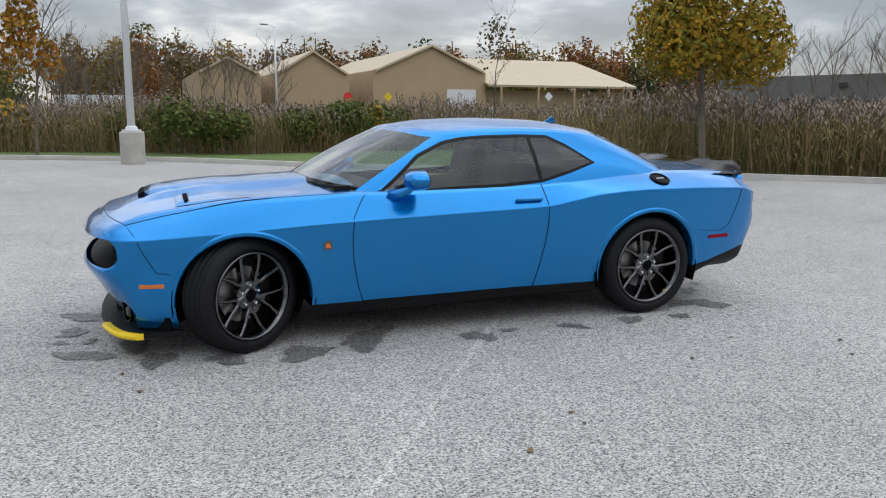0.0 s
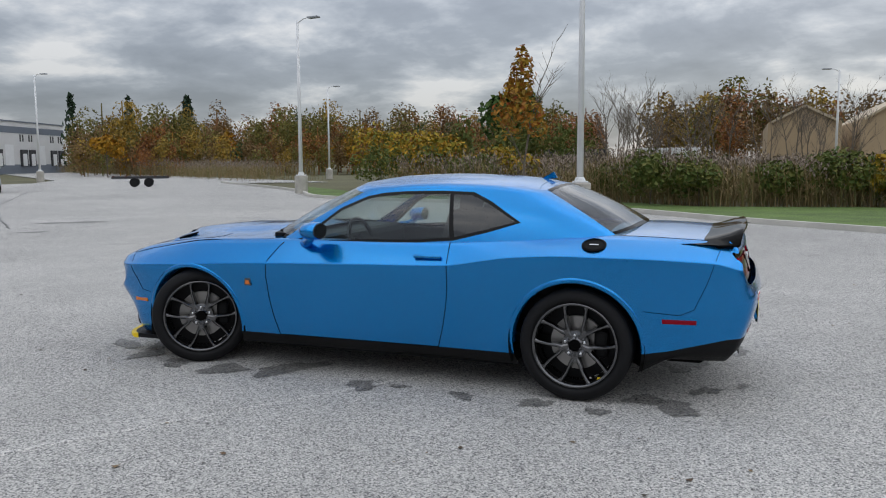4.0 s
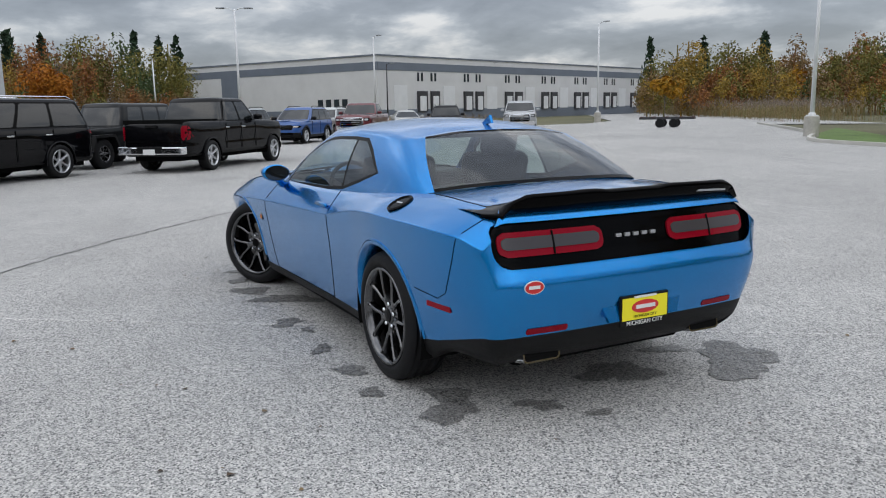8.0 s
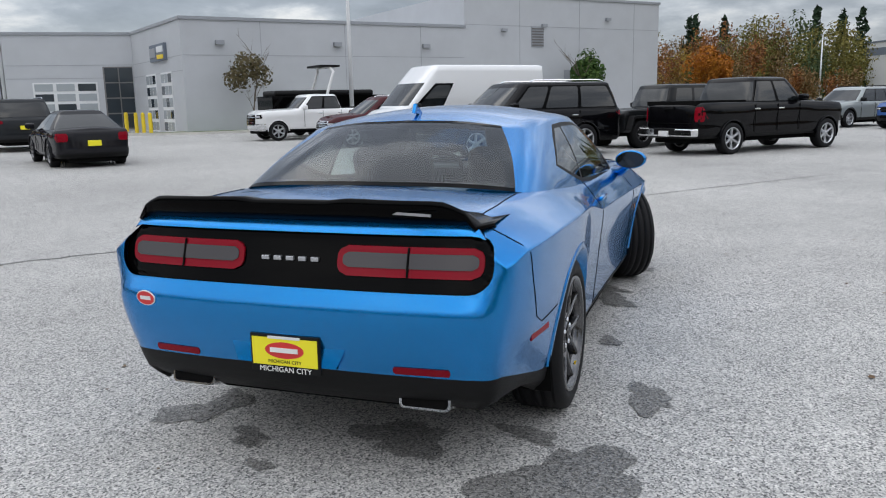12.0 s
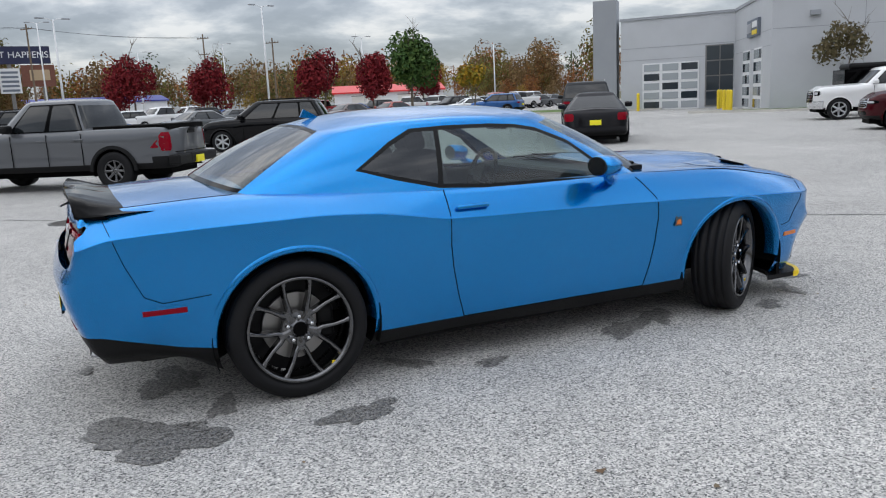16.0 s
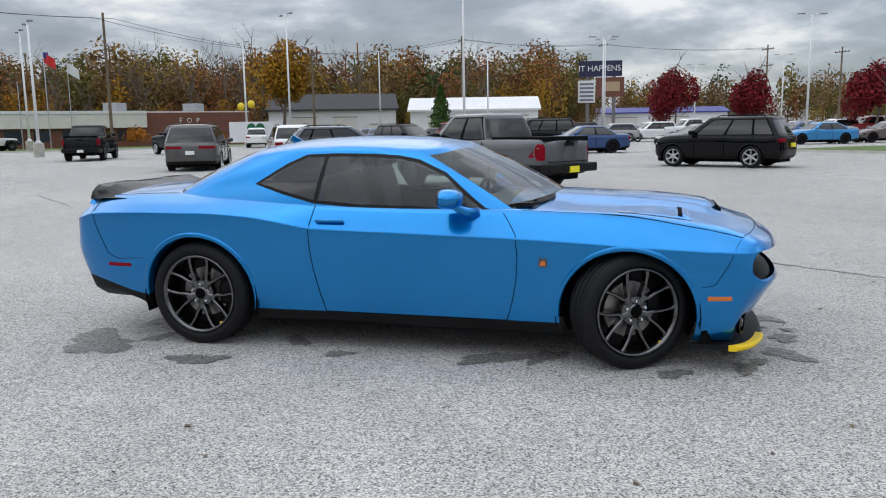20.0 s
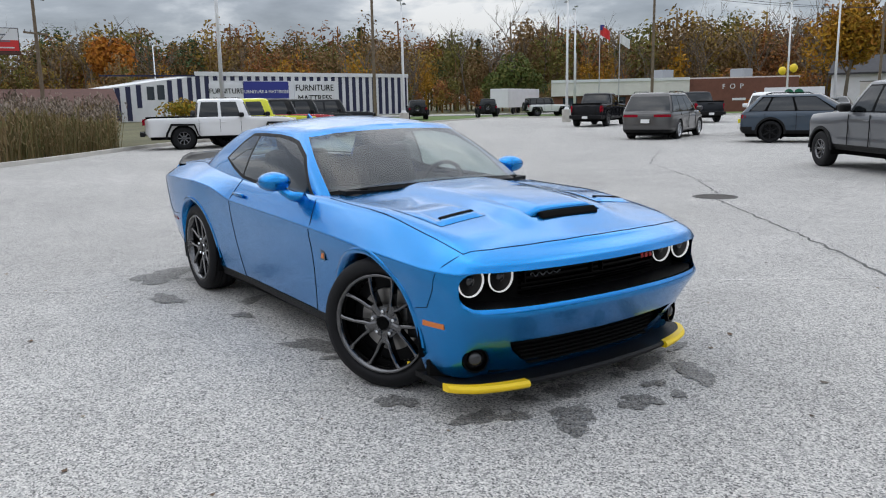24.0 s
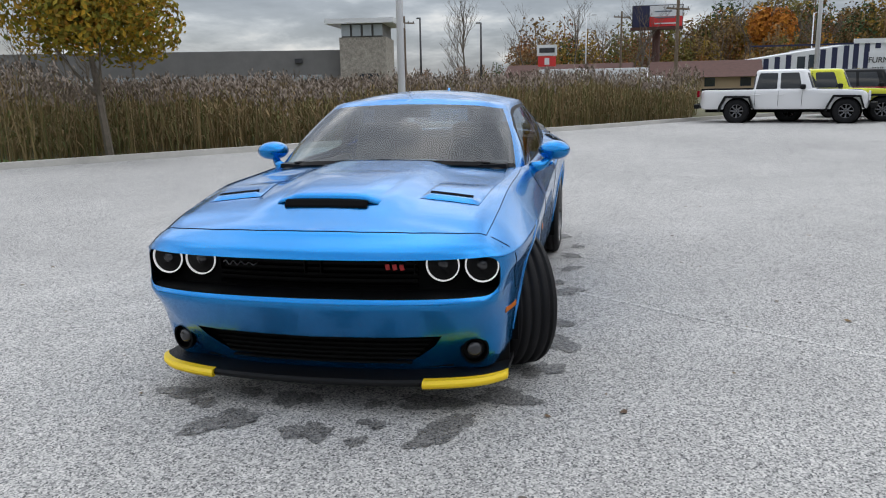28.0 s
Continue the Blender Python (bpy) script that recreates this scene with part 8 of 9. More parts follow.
for x, y, h, nm in ((-56.0, 60.5, 9.5, "flag_striped"), (-55.0, 62.5, 8.6, "flag_white"), (-57.5, 58.5, 6.5, "")):
    fp = thing("flagpole", "slim flagpole beside the brick lodge", "flagpole", "flagpoles", pose(x, y, 0, 0, 0, 40))
    part("pole", tube(bmesh.new(), [(0, 0, 0), (0, 0, h)], [0.06, 0.04], 8), "silver", fp)
    if nm:
        bm = bmesh.new()
        cols = [(0.075 * k, 0.08 * math.sin(k * 0.9), h - 0.1 - 0.05 * k) for k in range(15)]
        up = [bm.verts.new(c) for c in cols]
        dn = [bm.verts.new((c[0], c[1], c[2] - 1.0)) for c in cols]
        for k in range(14):
            bm.faces.new((up[k], up[k + 1], dn[k + 1], dn[k]))
        fl = part("flag", bm, "white_wall" if nm == "flag_white" else "red_sign", fp)
        if nm == "flag_striped":
            part("flag_canton", boxed(0.0, 0.45, -0.03, 0.10, h - 0.66, h - 0.14), "royal", fl)
b = thing("yellow_balloons", "yellow balloon cluster on a lamp post", "balloons", "", pose(-36.2, 64.0, 0))
for x, y, z in ((0.5, 0, 4.0), (-0.7, 0.2, 3.8)):
    part("balloon", move(lathed([(0.02, -0.4), (0.25, -0.28), (0.36, 0.0), (0.3, 0.22), (0.12, 0.36), (0.02, 0.38)], 14), pose(x, y, z)), "bollard", b, smooth=True)
cl = thing("clover_banner", "white banner with a green four-leaf emblem", "banner", "", pose(-34, 61.5, 0, 0, 0, 26))
part("panel", boxed(-2.4, 2.4, -0.05, 0.05, 0.4, 2.3), "white_wall", cl)
M["clover"] = material("clover_green", (0.0, 0.12, 0.05), 0.6)
for sx, sz in ((-0.4, 1.75), (0.4, 1.75), (-0.4, 0.95), (0.4, 0.95)):
    part("leaf", move(lathed([(0.4, -0.02), (0.4, 0.02)], 18), pose(sx, -0.06, sz, 90, 0, 0)), "clover", cl)

# boat behind the white pickup
bo = thing("boat", "covered tow boat with a white tower on a trailer", "boat", "", pose(29.6, 16.8, 0, 0, 0, -40))
bm = bmesh.new()
prism(bm, [(-3.0, -1.1), (2.0, -1.15), (3.2, -0.5), (3.5, 0), (3.2, 0.5), (2.0, 1.15), (-3.0, 1.1)], 0.9, 1.9)
part("hull", bm, "black_gloss", bo)
part("cover", boxed(-2.8, 2.2, -0.95, 0.95, 1.88, 2.15, bevel=0.1), "black", bo)
part("tower", tube(bmesh.new(), [(-0.3, -1.05, 1.9), (0.1, -1.0, 3.0), (0.0, -0.7, 3.25), (0.0, 0.7, 3.25), (0.1, 1.0, 3.0), (-0.3, 1.05, 1.9)], 0.07, 8), "white", bo)
part("tower_top", boxed(-0.5, 0.5, -0.9, 0.9, 3.22, 3.32, bevel=0.03), "black", bo)
for sg in (1, -1):
    part("trailer_wheel", move(lathed([(0.36, -0.1), (0.36, 0.1)], 18), pose(-1.0, sg * 1.0, 0.36, 90, 0, 0)), "rubber", bo)
# low frame trailer at the edge of the lot
tr = thing("frame_trailer", "low dark frame trailer standing at the edge of the paving", "trailer", "", pose(35.5, -36.4, 0, 0, 0, 40))
for sg in (1, -1):
    part("beam", boxed(-1.8, 1.8, sg * 0.6 - 0.06, sg * 0.6 + 0.06, 0.55, 0.70), "roof_dark", tr)
    for x in (-0.5, 0.4):
        part("wheel", move(lathed([(0.3, -0.09), (0.3, 0.09)], 16), pose(x, sg * 0.8, 0.3, 90, 0, 0)), "rubber", tr)
for x in (-1.7, -0.9, 0, 0.9, 1.7):
    part("cross_beam", boxed(x - 0.05, x + 0.05, -0.66, 0.66, 0.62, 0.74), "roof_brown", tr)
# small road signs
for x, y, z, mat, nm in ((-23.5, -95, 3.0, "red_sign", "stop_sign"), (-28.0, -92, 3.0, "bollard", "warning_sign"), (-49, -88, 3.2, "white_wall", "road_sign")):
    sg_ = thing(nm, "small road sign on a post beyond the reeds", "sign", "", pose(x, y, 0))
    part("sign_post", tube(bmesh.new(), [(0, 0, 0), (0, 0, z)], 0.05, 6), "grey_wall", sg_)
    part("sign_plate", move(lathed([(0.6, -0.03), (0.6, 0.03)], 8 if nm == "stop_sign" else 4), pose(0, 0.08, z + 0.3, 90, 0, 0)), mat, sg_)

# ---- trees, reeds, woods ----
LEAF = {
    "maple_red": [(0.10, 0.008, 0.014), (0.17, 0.013, 0.02), (0.24, 0.022, 0.025), (0.13, 0.012, 0.016)],
    "green": [(0.03, 0.07, 0.018), (0.05, 0.10, 0.025), (0.08, 0.13, 0.03), (0.035, 0.08, 0.02)],
    "turning": [(0.16, 0.17, 0.025), (0.32, 0.23, 0.025), (0.42, 0.24, 0.02), (0.13, 0.15, 0.025), (0.36, 0.16, 0.02)],
    "gold": [(0.34, 0.17, 0.015), (0.42, 0.22, 0.02), (0.22, 0.14, 0.02), (0.30, 0.11, 0.012)],
    "turning_gold": [(0.34, 0.19, 0.02), (0.28, 0.19, 0.025), (0.36, 0.13, 0.02), (0.24, 0.16, 0.03), (0.26, 0.06, 0.02)],
    "orange": [(0.36, 0.12, 0.015), (0.42, 0.17, 0.02), (0.26, 0.08, 0.015)],
    "sparse": [(0.10, 0.08, 0.045), (0.15, 0.12, 0.06), (0.07, 0.07, 0.035)],
    "wood": [(0.10, 0.10, 0.04), (0.17, 0.115, 0.04), (0.24, 0.15, 0.035), (0.08, 0.10, 0.04), (0.16, 0.08, 0.035), (0.07, 0.075, 0.04), (0.26, 0.12, 0.03), (0.13, 0.125, 0.045), (0.20, 0.17, 0.04)],
    "wood_olive": [(0.110, 0.115, 0.034), (0.150, 0.140, 0.038), (0.200, 0.170, 0.042), (0.125, 0.105, 0.034)],
    "wood_rust": [(0.260, 0.111, 0.039), (0.338, 0.143, 0.039), (0.195, 0.085, 0.039), (0.156, 0.078, 0.039)],
    "wood_brown": [(0.200, 0.125, 0.055), (0.250, 0.155, 0.065), (0.140, 0.088, 0.042), (0.190, 0.135, 0.055)],
    "wood_gold": [(0.299, 0.196, 0.040), (0.230, 0.161, 0.040), (0.368, 0.230, 0.034), (0.172, 0.138, 0.046)],
    "wood_green": [(0.054, 0.088, 0.034), (0.074, 0.108, 0.041), (0.047, 0.068, 0.034)],
    "pine": [(0.02, 0.04, 0.024), (0.03, 0.055, 0.03), (0.025, 0.045, 0.026)],
    "shrub": [(0.065, 0.095, 0.024), (0.095, 0.12, 0.03), (0.14, 0.135, 0.035), (0.08, 0.11, 0.028)],
    "reed": [(0.22, 0.15, 0.075), (0.30, 0.21, 0.11), (0.15, 0.12, 0.055), (0.26, 0.185, 0.085), (0.11, 0.125, 0.045), (0.20, 0.17, 0.07)],
    "plume": [(0.21, 0.165, 0.13), (0.29, 0.235, 0.19), (0.15, 0.12, 0.095), (0.24, 0.19, 0.15)],
}
for key, ramp in LEAF.items():
    M["leaf_" + key] = material("leaves_" + key, ramp[0], 0.75, ramp=ramp, island=True, spec=0.2)


def leaf_cards(points, normals, size, rng):
    """Many small four-cornered leaves, each bent along its middle, as arrays of corners and faces."""
    n = len(points)
    nr = np.random.RandomState(rng)
    a = nr.normal(size=(n, 3))
    a -= normals * (a * normals).sum(1)[:, None] * 0.6
    a /= np.linalg.norm(a, axis=1)[:, None] + 1e-9
    b = np.cross(a, normals + nr.normal(size=(n, 3)) * 0.5)
    b /= np.linalg.norm(b, axis=1)[:, None] + 1e-9
    s = size * nr.uniform(0.6, 1.35, (n, 1))
    up = normals * s * 0.25
    v = np.stack([points - a * s, points - b * s * 0.55 + up, points + a * s, points + b * s * 0.55 + up], 1).reshape(-1, 3)
    f = np.arange(n * 4).reshape(-1, 4)
    return v, f


def raw_object(name, v, f, mat, parent=None, **tags):
    me = bpy.data.meshes.new(name)
    me.from_pydata(v.tolist(), [], f.tolist())
    me.materials.append(M[mat])
    ob = new(name, me)
    ob.parent = parent
    return tagged(ob, **tags)


def crown_points(n, rx, rz, seed, lobes=9, hollow=0.45, shape="round"):
    """Points and outward directions of a leafy crown with uneven lobes and gaps."""
    nr = np.random.RandomState(seed)
    c = nr.normal(size=(lobes, 3))
    c /= np.linalg.norm(c, axis=1)[:, None]
    c[:, 2] = np.abs(c[:, 2]) * 1.2 - 0.45
    lobe = c * nr.uniform(0.35, 0.62, (lobes, 1))
    size = nr.uniform(0.32, 0.52, lobes)
    which = nr.randint(0, lobes, n)
    d = nr.normal(size=(n, 3))
    d /= np.linalg.norm(d, axis=1)[:, None]
    r = nr.uniform(hollow, 1.0, (n, 1)) ** 0.5
    p = lobe[which] + d * size[which][:, None] * r
    if shape == "cone":
        h = nr.uniform(0, 1, n)
        a = nr.uniform(0, 6.283, n)
        rr = (1 - h) ** 0.8 * (0.75 + 0.25 * np.sin(h * 40 + 3 * a)) * nr.uniform(0.35, 1, n) ** 0.5
        p = np.stack([rr * np.cos(a), rr * np.sin(a), h * 2 - 1], 1)
        d = np.stack([np.cos(a), np.sin(a), np.full(n, -0.2)], 1)
    if shape == "upright":
        p[:, :2] *= 0.8 - 0.35 * p[:, 2:3]
    return p * np.array([rx, rx, rz]), d


def branch_bm(h, r, spread, seed, depth=2, start=0.3, reach=0.4, forks=4):
    """A trunk with limbs that fork outwards and upwards."""
    rng = random.Random(seed)
    bm = bmesh.new()
    def limb(p, d, length, rad, level):
        pts, rads = [p], [rad]
        q, dd = Vector(p), Vector(d)
        for k in range(3):
            dd = (dd + Vector((rng.uniform(-0.16, 0.16), rng.uniform(-0.16, 0.16), 0.08))).normalized()
            q = q + dd * length / 3
            pts.append(q.copy())
            rads.append(rad * (1 - 0.26 * (k + 1)))
        tube(bm, pts, rads, 6 if level == 0 else 4, caps=False)
        if level < depth:
            for _ in range(forks + 3 if level == 0 else forks):
                t = rng.uniform(start if level == 0 else 0.3, 0.98)
                i = min(2, int(t * 3))
                o = pts[i].lerp(pts[i + 1], t * 3 - i) if isinstance(pts[i], Vector) else Vector(pts[i]).lerp(pts[i + 1], t * 3 - i)
                a = rng.uniform(0, 6.283)
                nd = (dd * 0.8 + Vector((math.cos(a), math.sin(a), 0.25)) * spread).normalized()
                limb(o, nd, length * rng.uniform(reach, reach + 0.2), rad * 0.42, level + 1)
    limb(Vector((0, 0, -0.1)), Vector((0, 0, 1)), h, r, 0)
    return bm


def tree(name, label, x, y, h, crown_r, crown_h, mat, n, size, seed, trunk_r=0.09, z0=None, shape="round", depth=2, z=0.0):
    t = thing(name, label, "tree", "", pose(x, y, z, 0, 0, seed * 37 % 360))
    part("trunk", branch_bm(h * 0.80, trunk_r, 0.75, seed, depth, 0.3, 0.28), "bark", t)
    p, d = crown_points(n, crown_r, crown_h / 2, seed, 11, shape=shape)
    p[:, 2] += h - crown_h / 2
    v, f = leaf_cards(p, d, size, seed)
    raw_object("crown", v, f, "leaf_" + mat, t)
    return t


tree("street_maple", "young maple turning from green to gold beside the reeds", -10.7, -9.8, 5.9, 2.3, 4.9, "turning", 9500, 0.075, 3, 0.10)
tree("young_maple", "slender young maple with golden leaves", 5.0, -21.6, 6.0, 1.35, 4.7, "turning_gold", 1150, 0.10, 5, 0.06, shape="upright")
tree("bare_sapling", "thin sapling with a few last leaves", -11.6, -23.8, 6.0, 1.0, 3.4, "sparse", 170, 0.10, 8, 0.035, depth=2)
tree("green_tree", "green leafy tree on a grass island", 14.7, 35.0, 6.0, 1.65, 5.2, "green", 3000, 0.13, 12, 0.10)
tree("small_tree", "small thin-leaved tree by the dealership wall", 34.2, 24.0, 5.2, 1.6, 3.6, "sparse", 1000, 0.12, 14, 0.06)
tree("green_tree", "small green tree against the dealership", 53.0, 7.8, 5.6, 1.7, 5.2, "green", 2400, 0.14, 15, 0.09)
tree("green_tree", "olive green tree in the far lot", 26.0, 49.5, 4.6, 1.5, 3.0, "turning", 900, 0.16, 17, 0.07)
tree("small_pine", "small dark green pine by the garages", -21.5, 82.0, 6.2, 1.9, 5.6, "green", 1200, 0.26, 19, 0.1, shape="cone")
for k, (x, y, h, r) in enumerate(((4.2, 84.0, 9.0, 3.1), (12.0, 83.6, 8.2, 2.8), (20.8, 71.8, 8.2, 2.7), (25.6, 70.2, 7.6, 2.4), (39, 88, 8, 2.8))):
    tree("red_maple", "deep red maple in full autumn colour", x, y, h, r * 1.02, h * 1.04, "maple_red", 3400, 0.19, 30 + k, 0.14)
tree("orange_tree", "glowing orange tree in front of the woods", -124, 26, 14, 4.2, 11.5, "orange", 2600, 0.34, 41, 0.25)
tree("orange_tree", "pale orange tree between the buildings", 88, 0.5, 8.5, 3.2, 8.2, "orange", 2600, 0.2, 43, 0.2)
tree("yellow_tree", "small yellow tree at the edge of the woods", 66, -65, 5.6, 2.2, 4.2, "gold", 900, 0.28, 44, 0.1)
tree("yellow_tree", "tall golden tree behind the garages", -46, 92, 15, 5.0, 13.5, "gold", 5200, 0.27, 45, 0.25)
tree("willow", "olive willow hanging behind the road", -86, 74, 10, 5.5, 10.5, "shrub", 4200, 0.28, 46, 0.3)
tree("dark_tree", "round dark green tree beyond the reeds", 17, -62, 9.5, 3.2, 7.5, "green", 1500, 0.34, 47, 0.2)


def woods(name, label, spots, mat, seed, per=150, leaf=0.55, shape="round"):
    """A far wood: each tree a trunk and a crown of leaf clumps, joined."""
    nr = np.random.RandomState(seed)
    if mat == "leaf_wood":
        share = nr.choice(5, len(spots), p=(0.17, 0.27, 0.36, 0.13, 0.07))
        for q, tone in enumerate(("olive", "rust", "brown", "gold", "green")):
            mine = [sp for sp, c in zip(spots, share) if c == q]
            if mine:
                woods(name, label + ", " + tone + " trees", mine, "leaf_wood_" + tone, seed + 1000 + q * 17, per, leaf, shape)
        return
    vs, fs, base = [], [], 0
    for i, (x, y, h) in enumerate(spots):
        h *= nr.uniform(0.72, 1.14)
        r = h * nr.uniform(0.26, 0.40) if shape == "round" else h * 0.2
        p, d = crown_points(per, r, h * (0.58 if shape == "round" else 0.46), (seed * 100 + i) % 100000, 7, shape=shape)
        p += np.array([x, y, h * 0.43 if shape == "round" else h * 0.54])
        v, f = leaf_cards(p, d, leaf * h / 12, (seed * 100 + i) % 100000)
        vs.append(v)
        fs.append(f + base)
        base += len(v)
        w = 0.008 * h
        lean = nr.uniform(-0.03, 0.03, 2) * h
        t = np.array([[x - w, y - w, -0.2], [x + w, y - w, -0.2], [x + w, y + w, -0.2], [x - w, y + w, -0.2]])
        u = t * np.array([0.6, 0.6, 0]) + np.array([x * 0.4 + lean[0], y * 0.4 + lean[1], h * 0.8])
        vs.append(np.concatenate([t, u]))
        fs.append(np.array([[0, 1, 5, 4], [1, 2, 6, 5], [2, 3, 7, 6], [3, 0, 4, 7]]) + base)
        base += 8
    return raw_object(name, np.concatenate(vs), np.concatenate(fs), mat, label=label, category="woods", kind="stuff")


def arc_spots(a0, a1, d0, d1, n, h0, h1, seed):
    nr = np.random.RandomState(seed)
    out = []
    for k in range(n):
        a, d = radians(nr.uniform(a0, a1)), nr.uniform(d0, d1)
        out.append((d * math.cos(a), d * math.sin(a), nr.uniform(h0, h1) * (0.85 + 0.3 * (d - d0) / (d1 - d0))))
    return out


woods("autumn_wood", "mixed autumn wood, brown, rust and olive", arc_spots(-81, -43, 108, 150, 150, 9.5, 13, 1), "leaf_wood", 61, 1000, 0.22)
woods("autumn_wood", "low autumn wood behind the tan halls", arc_spots(-132, -84, 150, 175, 150, 15, 19, 2), "leaf_wood", 62, 520, 0.28)
woods("autumn_wood", "tall autumn wood on the rise beyond the road", arc_spots(94, 152, 138, 182, 300, 15.5, 20.5, 3) + arc_spots(152, 173, 138, 182, 120, 15, 20.5, 31), "leaf_wood", 63, 760, 0.24)
woods("autumn_wood", "autumn trees behind the low houses", arc_spots(166, 186, 118, 150, 70, 9, 14, 4), "leaf_wood", 64, 420, 0.26)
woods("autumn_wood", "brown wood behind the dealership", arc_spots(38, 62, 130, 160, 70, 10, 15, 5), "leaf_wood", 65, 520, 0.26)
woods("autumn_wood", "autumn trees between the dealership and the warehouse", arc_spots(-9, 7, 104, 135, 50, 10, 15, 6), "leaf_wood", 66, 1000, 0.20)
woods("gold_trees", "golden trees along the wood's edge", arc_spots(96, 172, 130, 140, 40, 8, 14, 7), "leaf_gold", 67, 380, 0.26)
woods("gold_trees", "rust and gold trees in the far wood", arc_spots(-78, -45, 104, 112, 9, 6, 8, 8), "leaf_gold", 68, 150, 0.45)
woods("green_thicket", "green thicket at the edge of the wood", arc_spots(-80, -70, 50, 62, 7, 6, 8.5, 9), "leaf_shrub", 69, 420, 0.36)
woods("pines", "dark pines above the autumn wood", arc_spots(-9, 5, 125, 145, 6, 12.5, 15, 10) + arc_spots(100, 170, 168, 180, 14, 15, 18, 11) + arc_spots(-52, -42, 150, 160, 4, 14, 15, 12), "leaf_pine", 70, 200, 0.5, "cone")
woods("far_trees", "low far tree line across the lot", arc_spots(58, 112, 190, 240, 190, 12, 18, 13) + arc_spots(184, 236, 170, 210, 40, 6, 9, 14), "leaf_wood", 71, 360, 0.32)

woods("undergrowth", "low brown undergrowth along the wood's edge", arc_spots(-81, -43, 100, 112, 120, 4.5, 7.5, 51) + arc_spots(-128, -88, 146, 152, 60, 4, 7, 52) + arc_spots(96, 172, 126, 138, 190, 4, 8, 53) + arc_spots(-9, 7, 98, 106, 30, 4, 7, 54) + arc_spots(38, 62, 124, 132, 40, 4, 7, 55), "leaf_wood", 72, 420, 0.36)

# leafless trees
bare = [branch_bm(0.82, 0.011, 0.62, 200 + k, 3, 0.22, 0.34, 5) for k in range(3)]
meshes = []
for k, bm in enumerate(bare):
    me = bpy.data.meshes.new("bare_tree")
    bm.to_mesh(me)
    bm.free()
    me.materials.append(M["bark"])
    meshes.append(me)
nr = np.random.RandomState(77)
for k, (x, y, h) in enumerate(arc_spots(-99, -80, 84, 98, 30, 7.5, 10.5, 21) + arc_spots(-146, -130, 58, 72, 14, 7, 10, 22) + arc_spots(100, 178, 128, 140, 46, 11, 17, 23) + arc_spots(172, 190, 96, 108, 10, 9, 13, 24)):
    t = new("bare_tree", meshes[k % 3])
    t.matrix_world = pose(x, y, 0, 0, 0, nr.uniform(0, 360)) @ Matrix.Diagonal((h * 1.0, h * 1.0, h, 1))
    tagged(t, "leafless grey tree with fine branches", "tree", "leafless trees")


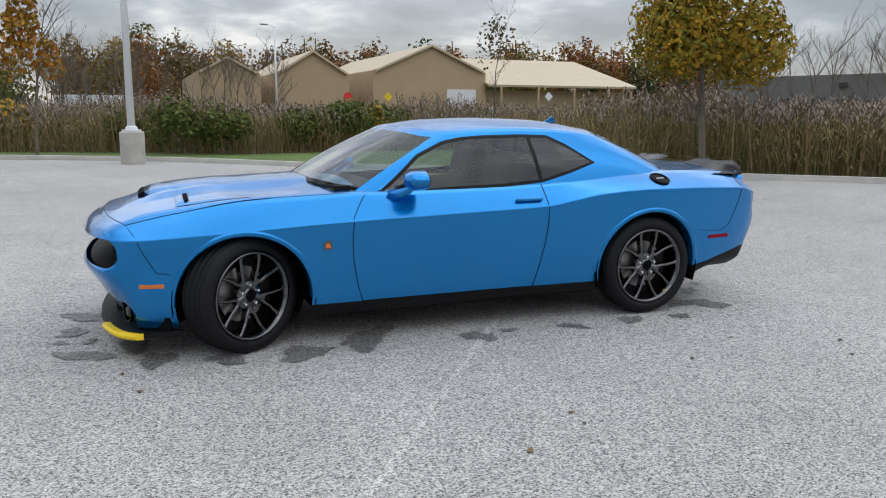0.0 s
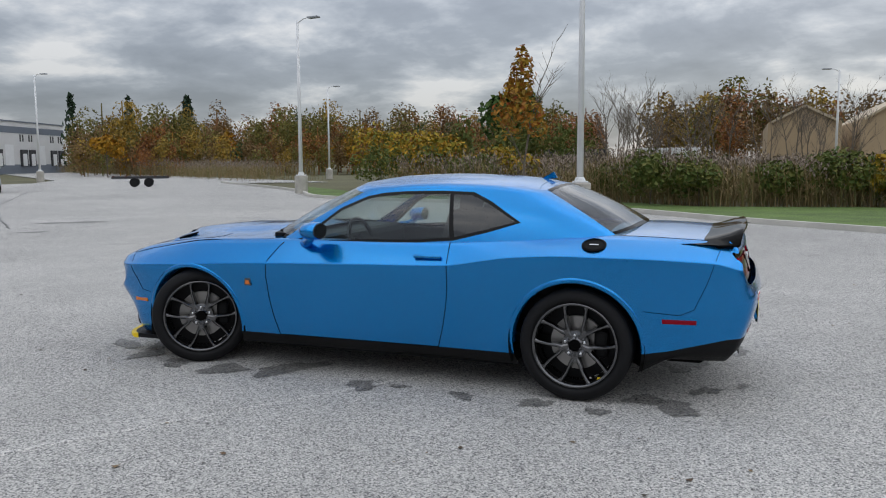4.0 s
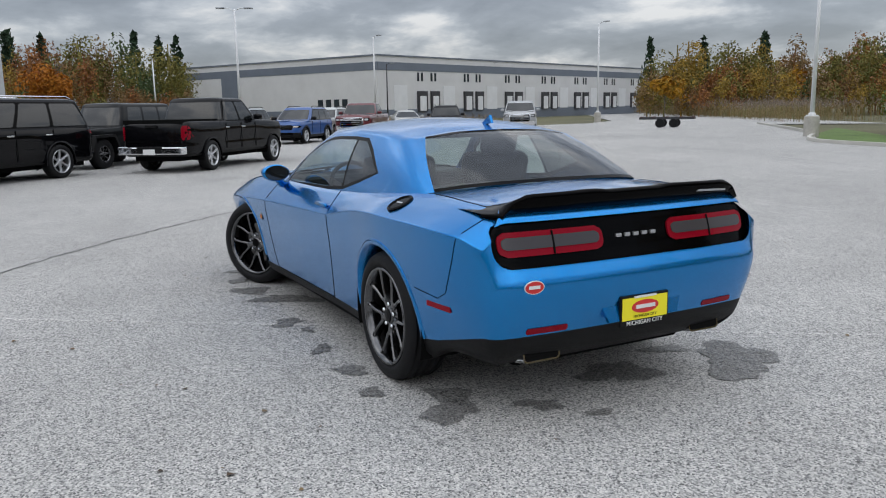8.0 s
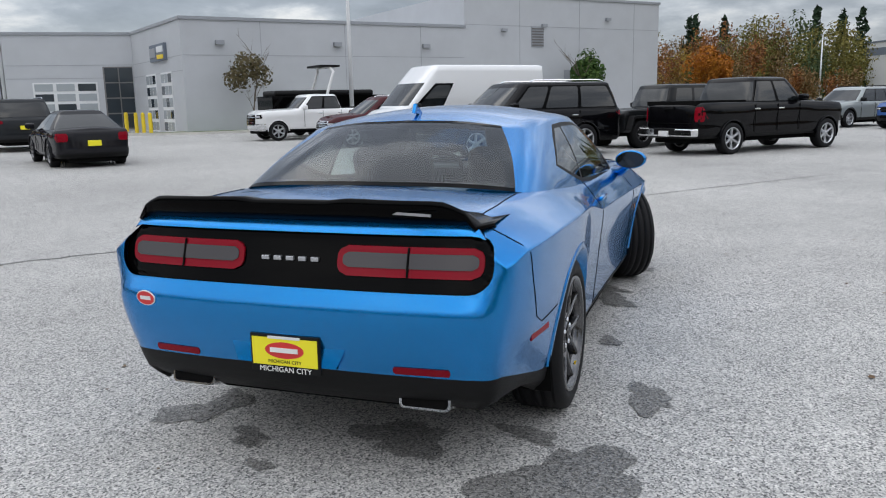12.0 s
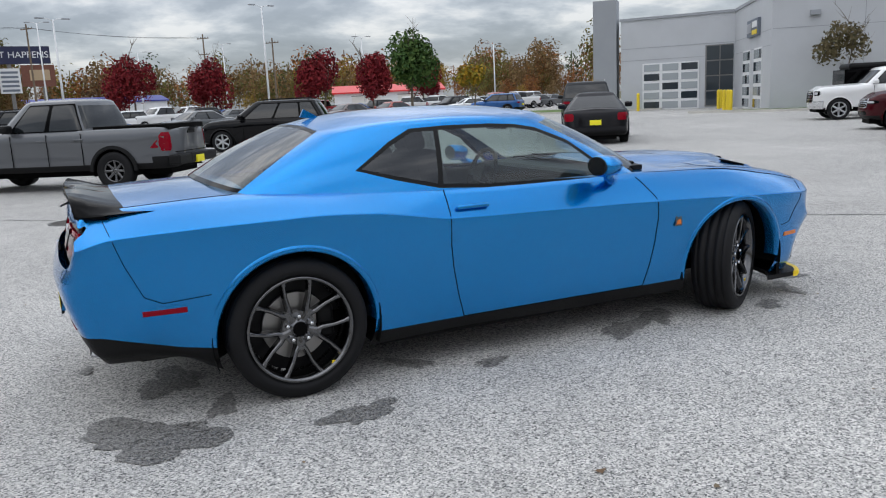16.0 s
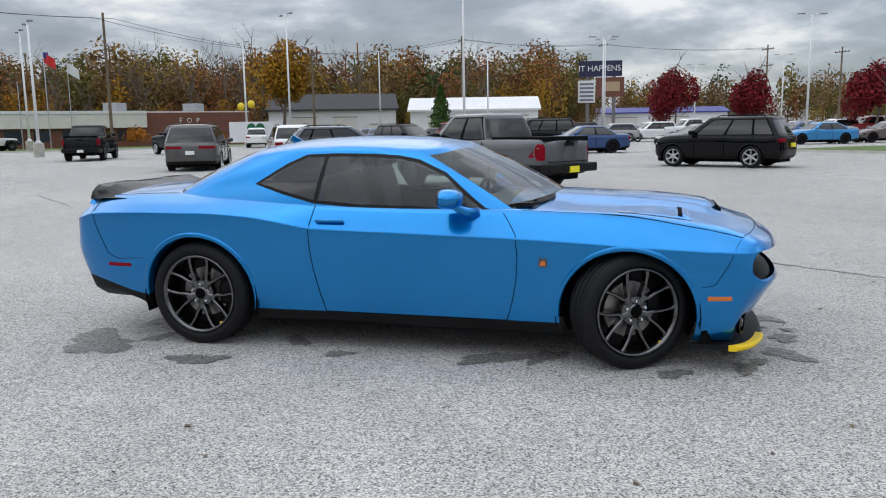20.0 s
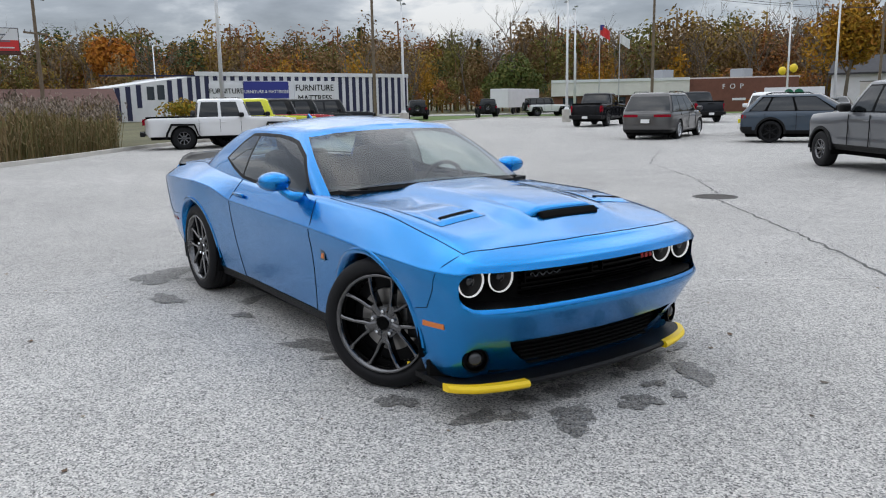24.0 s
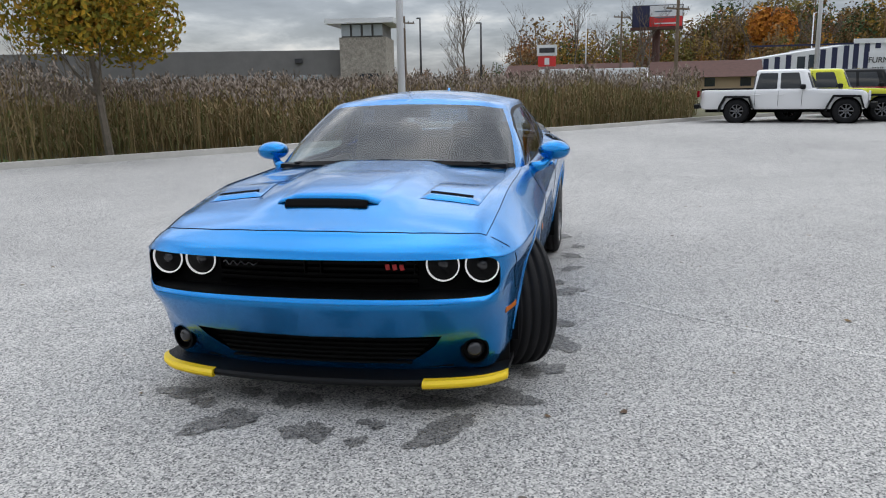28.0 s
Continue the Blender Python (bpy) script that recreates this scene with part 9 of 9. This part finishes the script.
# reeds: stems, hanging leaves and feathery plumes
def reed_bed(name, label, outline, per_m2, h0, h1, seed, plume=0.62):
    nr = np.random.RandomState(seed)
    xs, ys = [p[0] for p in outline], [p[1] for p in outline]
    area = (max(xs) - min(xs)) * (max(ys) - min(ys))
    n = int(area * per_m2)
    p = np.stack([nr.uniform(min(xs), max(xs), n), nr.uniform(min(ys), max(ys), n)], 1)
    p = np.array([q for q in p if inside(outline, q[0], q[1])])
    n = len(p)
    h = nr.uniform(h0, h1, n) * (0.84 + 0.42 * np.array([noise.noise(Vector((q[0] * 0.22, q[1] * 0.22, 3.0))) + 0.6 * noise.noise(Vector((q[0] * 0.8, q[1] * 0.8, 7.0))) for q in p]))
    lean = nr.normal(0, 0.10, (n, 2)) + np.array([0.07, 0.03])
    a = nr.uniform(0, 6.283, n)
    c, s = np.cos(a), np.sin(a)
    z0 = np.full(n, -0.12)
    def at(t):
        return np.stack([p[:, 0] + lean[:, 0] * h * t * t, p[:, 1] + lean[:, 1] * h * t * t, z0 + h * t], 1)
    side = np.stack([c, s, np.zeros(n)], 1)
    w = 0.013
    stem = np.stack([at(0.0) - side * w, at(0.0) + side * w, at(0.95) + side * w * 0.6, at(0.95) - side * w * 0.6], 1).reshape(-1, 3)
    quads = [stem]
    for k in range(4):
        t0 = nr.uniform(0.12, 0.82, n)
        b = nr.uniform(0, 6.283, n)
        d = np.stack([np.cos(b), np.sin(b), np.zeros(n)], 1)
        o = np.stack([p[:, 0] + lean[:, 0] * h * t0 * t0, p[:, 1] + lean[:, 1] * h * t0 * t0, z0 + h * t0], 1)
        ln = nr.uniform(0.25, 0.5, (n, 1))
        e = np.stack([-d[:, 1], d[:, 0], np.zeros(n)], 1) * 0.018
        tip = o + d * ln * 0.75 + np.array([0, 0, 1]) * ln * nr.uniform(0.1, 0.7, (n, 1))
        midp = o + d * ln * 0.4 + np.array([0, 0, 1]) * ln * 0.45
        quads.append(np.stack([o, midp - e, tip, midp + e], 1).reshape(-1, 3))
    v = np.concatenate(quads)
    ob = raw_object(name, v, np.arange(len(v)).reshape(-1, 4), "leaf_reed", label=label, category="reeds", kind="stuff")
    keep = nr.uniform(0, 1, n) < plume
    top, hk = at(0.94)[keep], h[keep]
    m = len(top)
    quads = []
    for k in range(5):
        off = nr.normal(0, 0.035, (m, 3)) + np.array([0.03, 0.015, 0.04 + 0.05 * k])
        o = top + off
        b = nr.uniform(0, 6.283, m)
        d = np.stack([np.cos(b) * 0.5, np.sin(b) * 0.5, np.full(m, 0.75)], 1) * nr.uniform(0.05, 0.10, (m, 1))
        e = np.stack([-np.sin(b), np.cos(b), np.zeros(m)], 1) * nr.uniform(0.018, 0.035, (m, 1))
        quads.append(np.stack([o - d, o - e, o + d, o + e], 1).reshape(-1, 3))
    v = np.concatenate(quads)
    raw_object(name.replace("reeds", "reed_plumes"), v, np.arange(len(v)).reshape(-1, 4), "leaf_plume", label="feathery grey-brown reed plumes", category="reeds", kind="stuff")
    return ob


reed_bed("reeds", "dense dry brown reeds along the kerb", [(-28, 4.6), (-21.4, -0.6), (-16.6, -5.0), (-13.2, -8.2), (-9.4, -11.0), (-12, -18), (-20, -15), (-28, -6), (-36, 6)], 34, 1.7, 2.15, 301)
reed_bed("reeds", "dense dry brown reeds beyond the verge", [(-10.5, -23.4), (-6, -23.2), (-1.2, -22.2), (1.3, -23.8), (8, -26.4), (14, -30), (16, -38), (0, -35), (-14, -28)], 24, 1.3, 2.1, 302)
reed_bed("reeds", "wide belt of dry reeds further off", [(-36, 6), (-20, -15), (-14, -26), (0, -35), (16, -38), (20, -52), (-10, -52), (-34, -34), (-52, -6)], 7, 1.6, 2.2, 303)
reed_bed("reeds", "pale reeds along the access drive", [(38, -52), (46, -57), (150, -128), (150, -140), (90, -108), (36, -62)], 3.2, 1.5, 2.2, 304, 1.0)
reed_bed("reeds", "dry grass bank in front of the warehouse", [(56, -38), (52, -20), (60, 0), (78, -2), (84, -34)], 4.0, 0.7, 1.2, 305, 0.5)


def bushes(name, label, spots, mat, seed, n, leaf):
    for k, (x, y, h, r) in enumerate(spots):
        b = thing(name, label, "bush", "bushes", pose(x, y, 0))
        p, d = crown_points(n, r, h / 2, seed + k, 9)
        p[:, 2] = np.abs(p[:, 2] + h * 0.42)
        v, f = leaf_cards(p, d, leaf, seed + k)
        raw_object("leaves", v, f, "leaf_" + mat, b)
        part("trunk", branch_bm(h * 0.75, 0.025, 0.9, seed + k, 1, 0.1), "bark", b)


bushes("green_bush", "rough green bush among the reeds", ((0.7, -23.3, 2.5, 1.4), (-1.0, -23.0, 2.1, 1.3), (-3.6, -23.6, 2.0, 1.2), (-5.6, -24.0, 2.5, 1.5), (-7.6, -24.4, 2.2, 1.3), (2.2, -26.2, 2.2, 1.3), (-0.5, -26.0, 2.4, 1.5), (16.0, -33.0, 3.6, 2.0), (8.8, -29.0, 2.6, 1.5), (-7.0, -26, 2.3, 1.3), (-10.5, -27.5, 1.8, 1.5), (-12.6, -28.5, 2.2, 1.4), (-5.4, -28.5, 2.1, 1.4), (9.5, -29.5, 2.4, 1.6), (12.5, -31.5, 3.0, 1.9)), "shrub", 400, 1100, 0.10)
bushes("yellow_bush", "yellowing bush at the wood's edge", ((-6.6, -24.6, 2.3, 1.0), (12.6, -33.0, 4.4, 1.8), (7.0, -28.4, 2.6, 1.3), (14.5, -36, 4.2, 2.2), (11.0, -36.5, 3.4, 2.0), (17.5, -40, 4.6, 2.4), (21, -43, 5.4, 2.6), (-61, 17, 3.0, 2.4), (-63, 21, 2.6, 2.0)), "turning", 420, 1200, 0.15)
bushes("orange_bush", "rust orange bush by the brick lodge", ((-50, 66, 2.6, 1.7), (-44.5, 72, 2.2, 1.4)), "orange", 440, 700, 0.14)
# stones on the grass by the reeds
rng = random.Random(31)
bm = bmesh.new()
for k in range(260):
    x, y = rng.uniform(-15, -9), rng.uniform(-21, -18)
    s = rng.uniform(0.08, 0.22)
    bmesh.ops.create_icosphere(bm, subdivisions=1, radius=s, matrix=pose(x, y, s * 0.3, rng.uniform(0, 90), 0, rng.uniform(0, 90)) @ Matrix.Diagonal((1.2, 0.9, 0.6, 1)))
mesh_object("loose_stones", bm, "stone", None, "pale broken stone beside the verge", category="stones", kind="stuff")
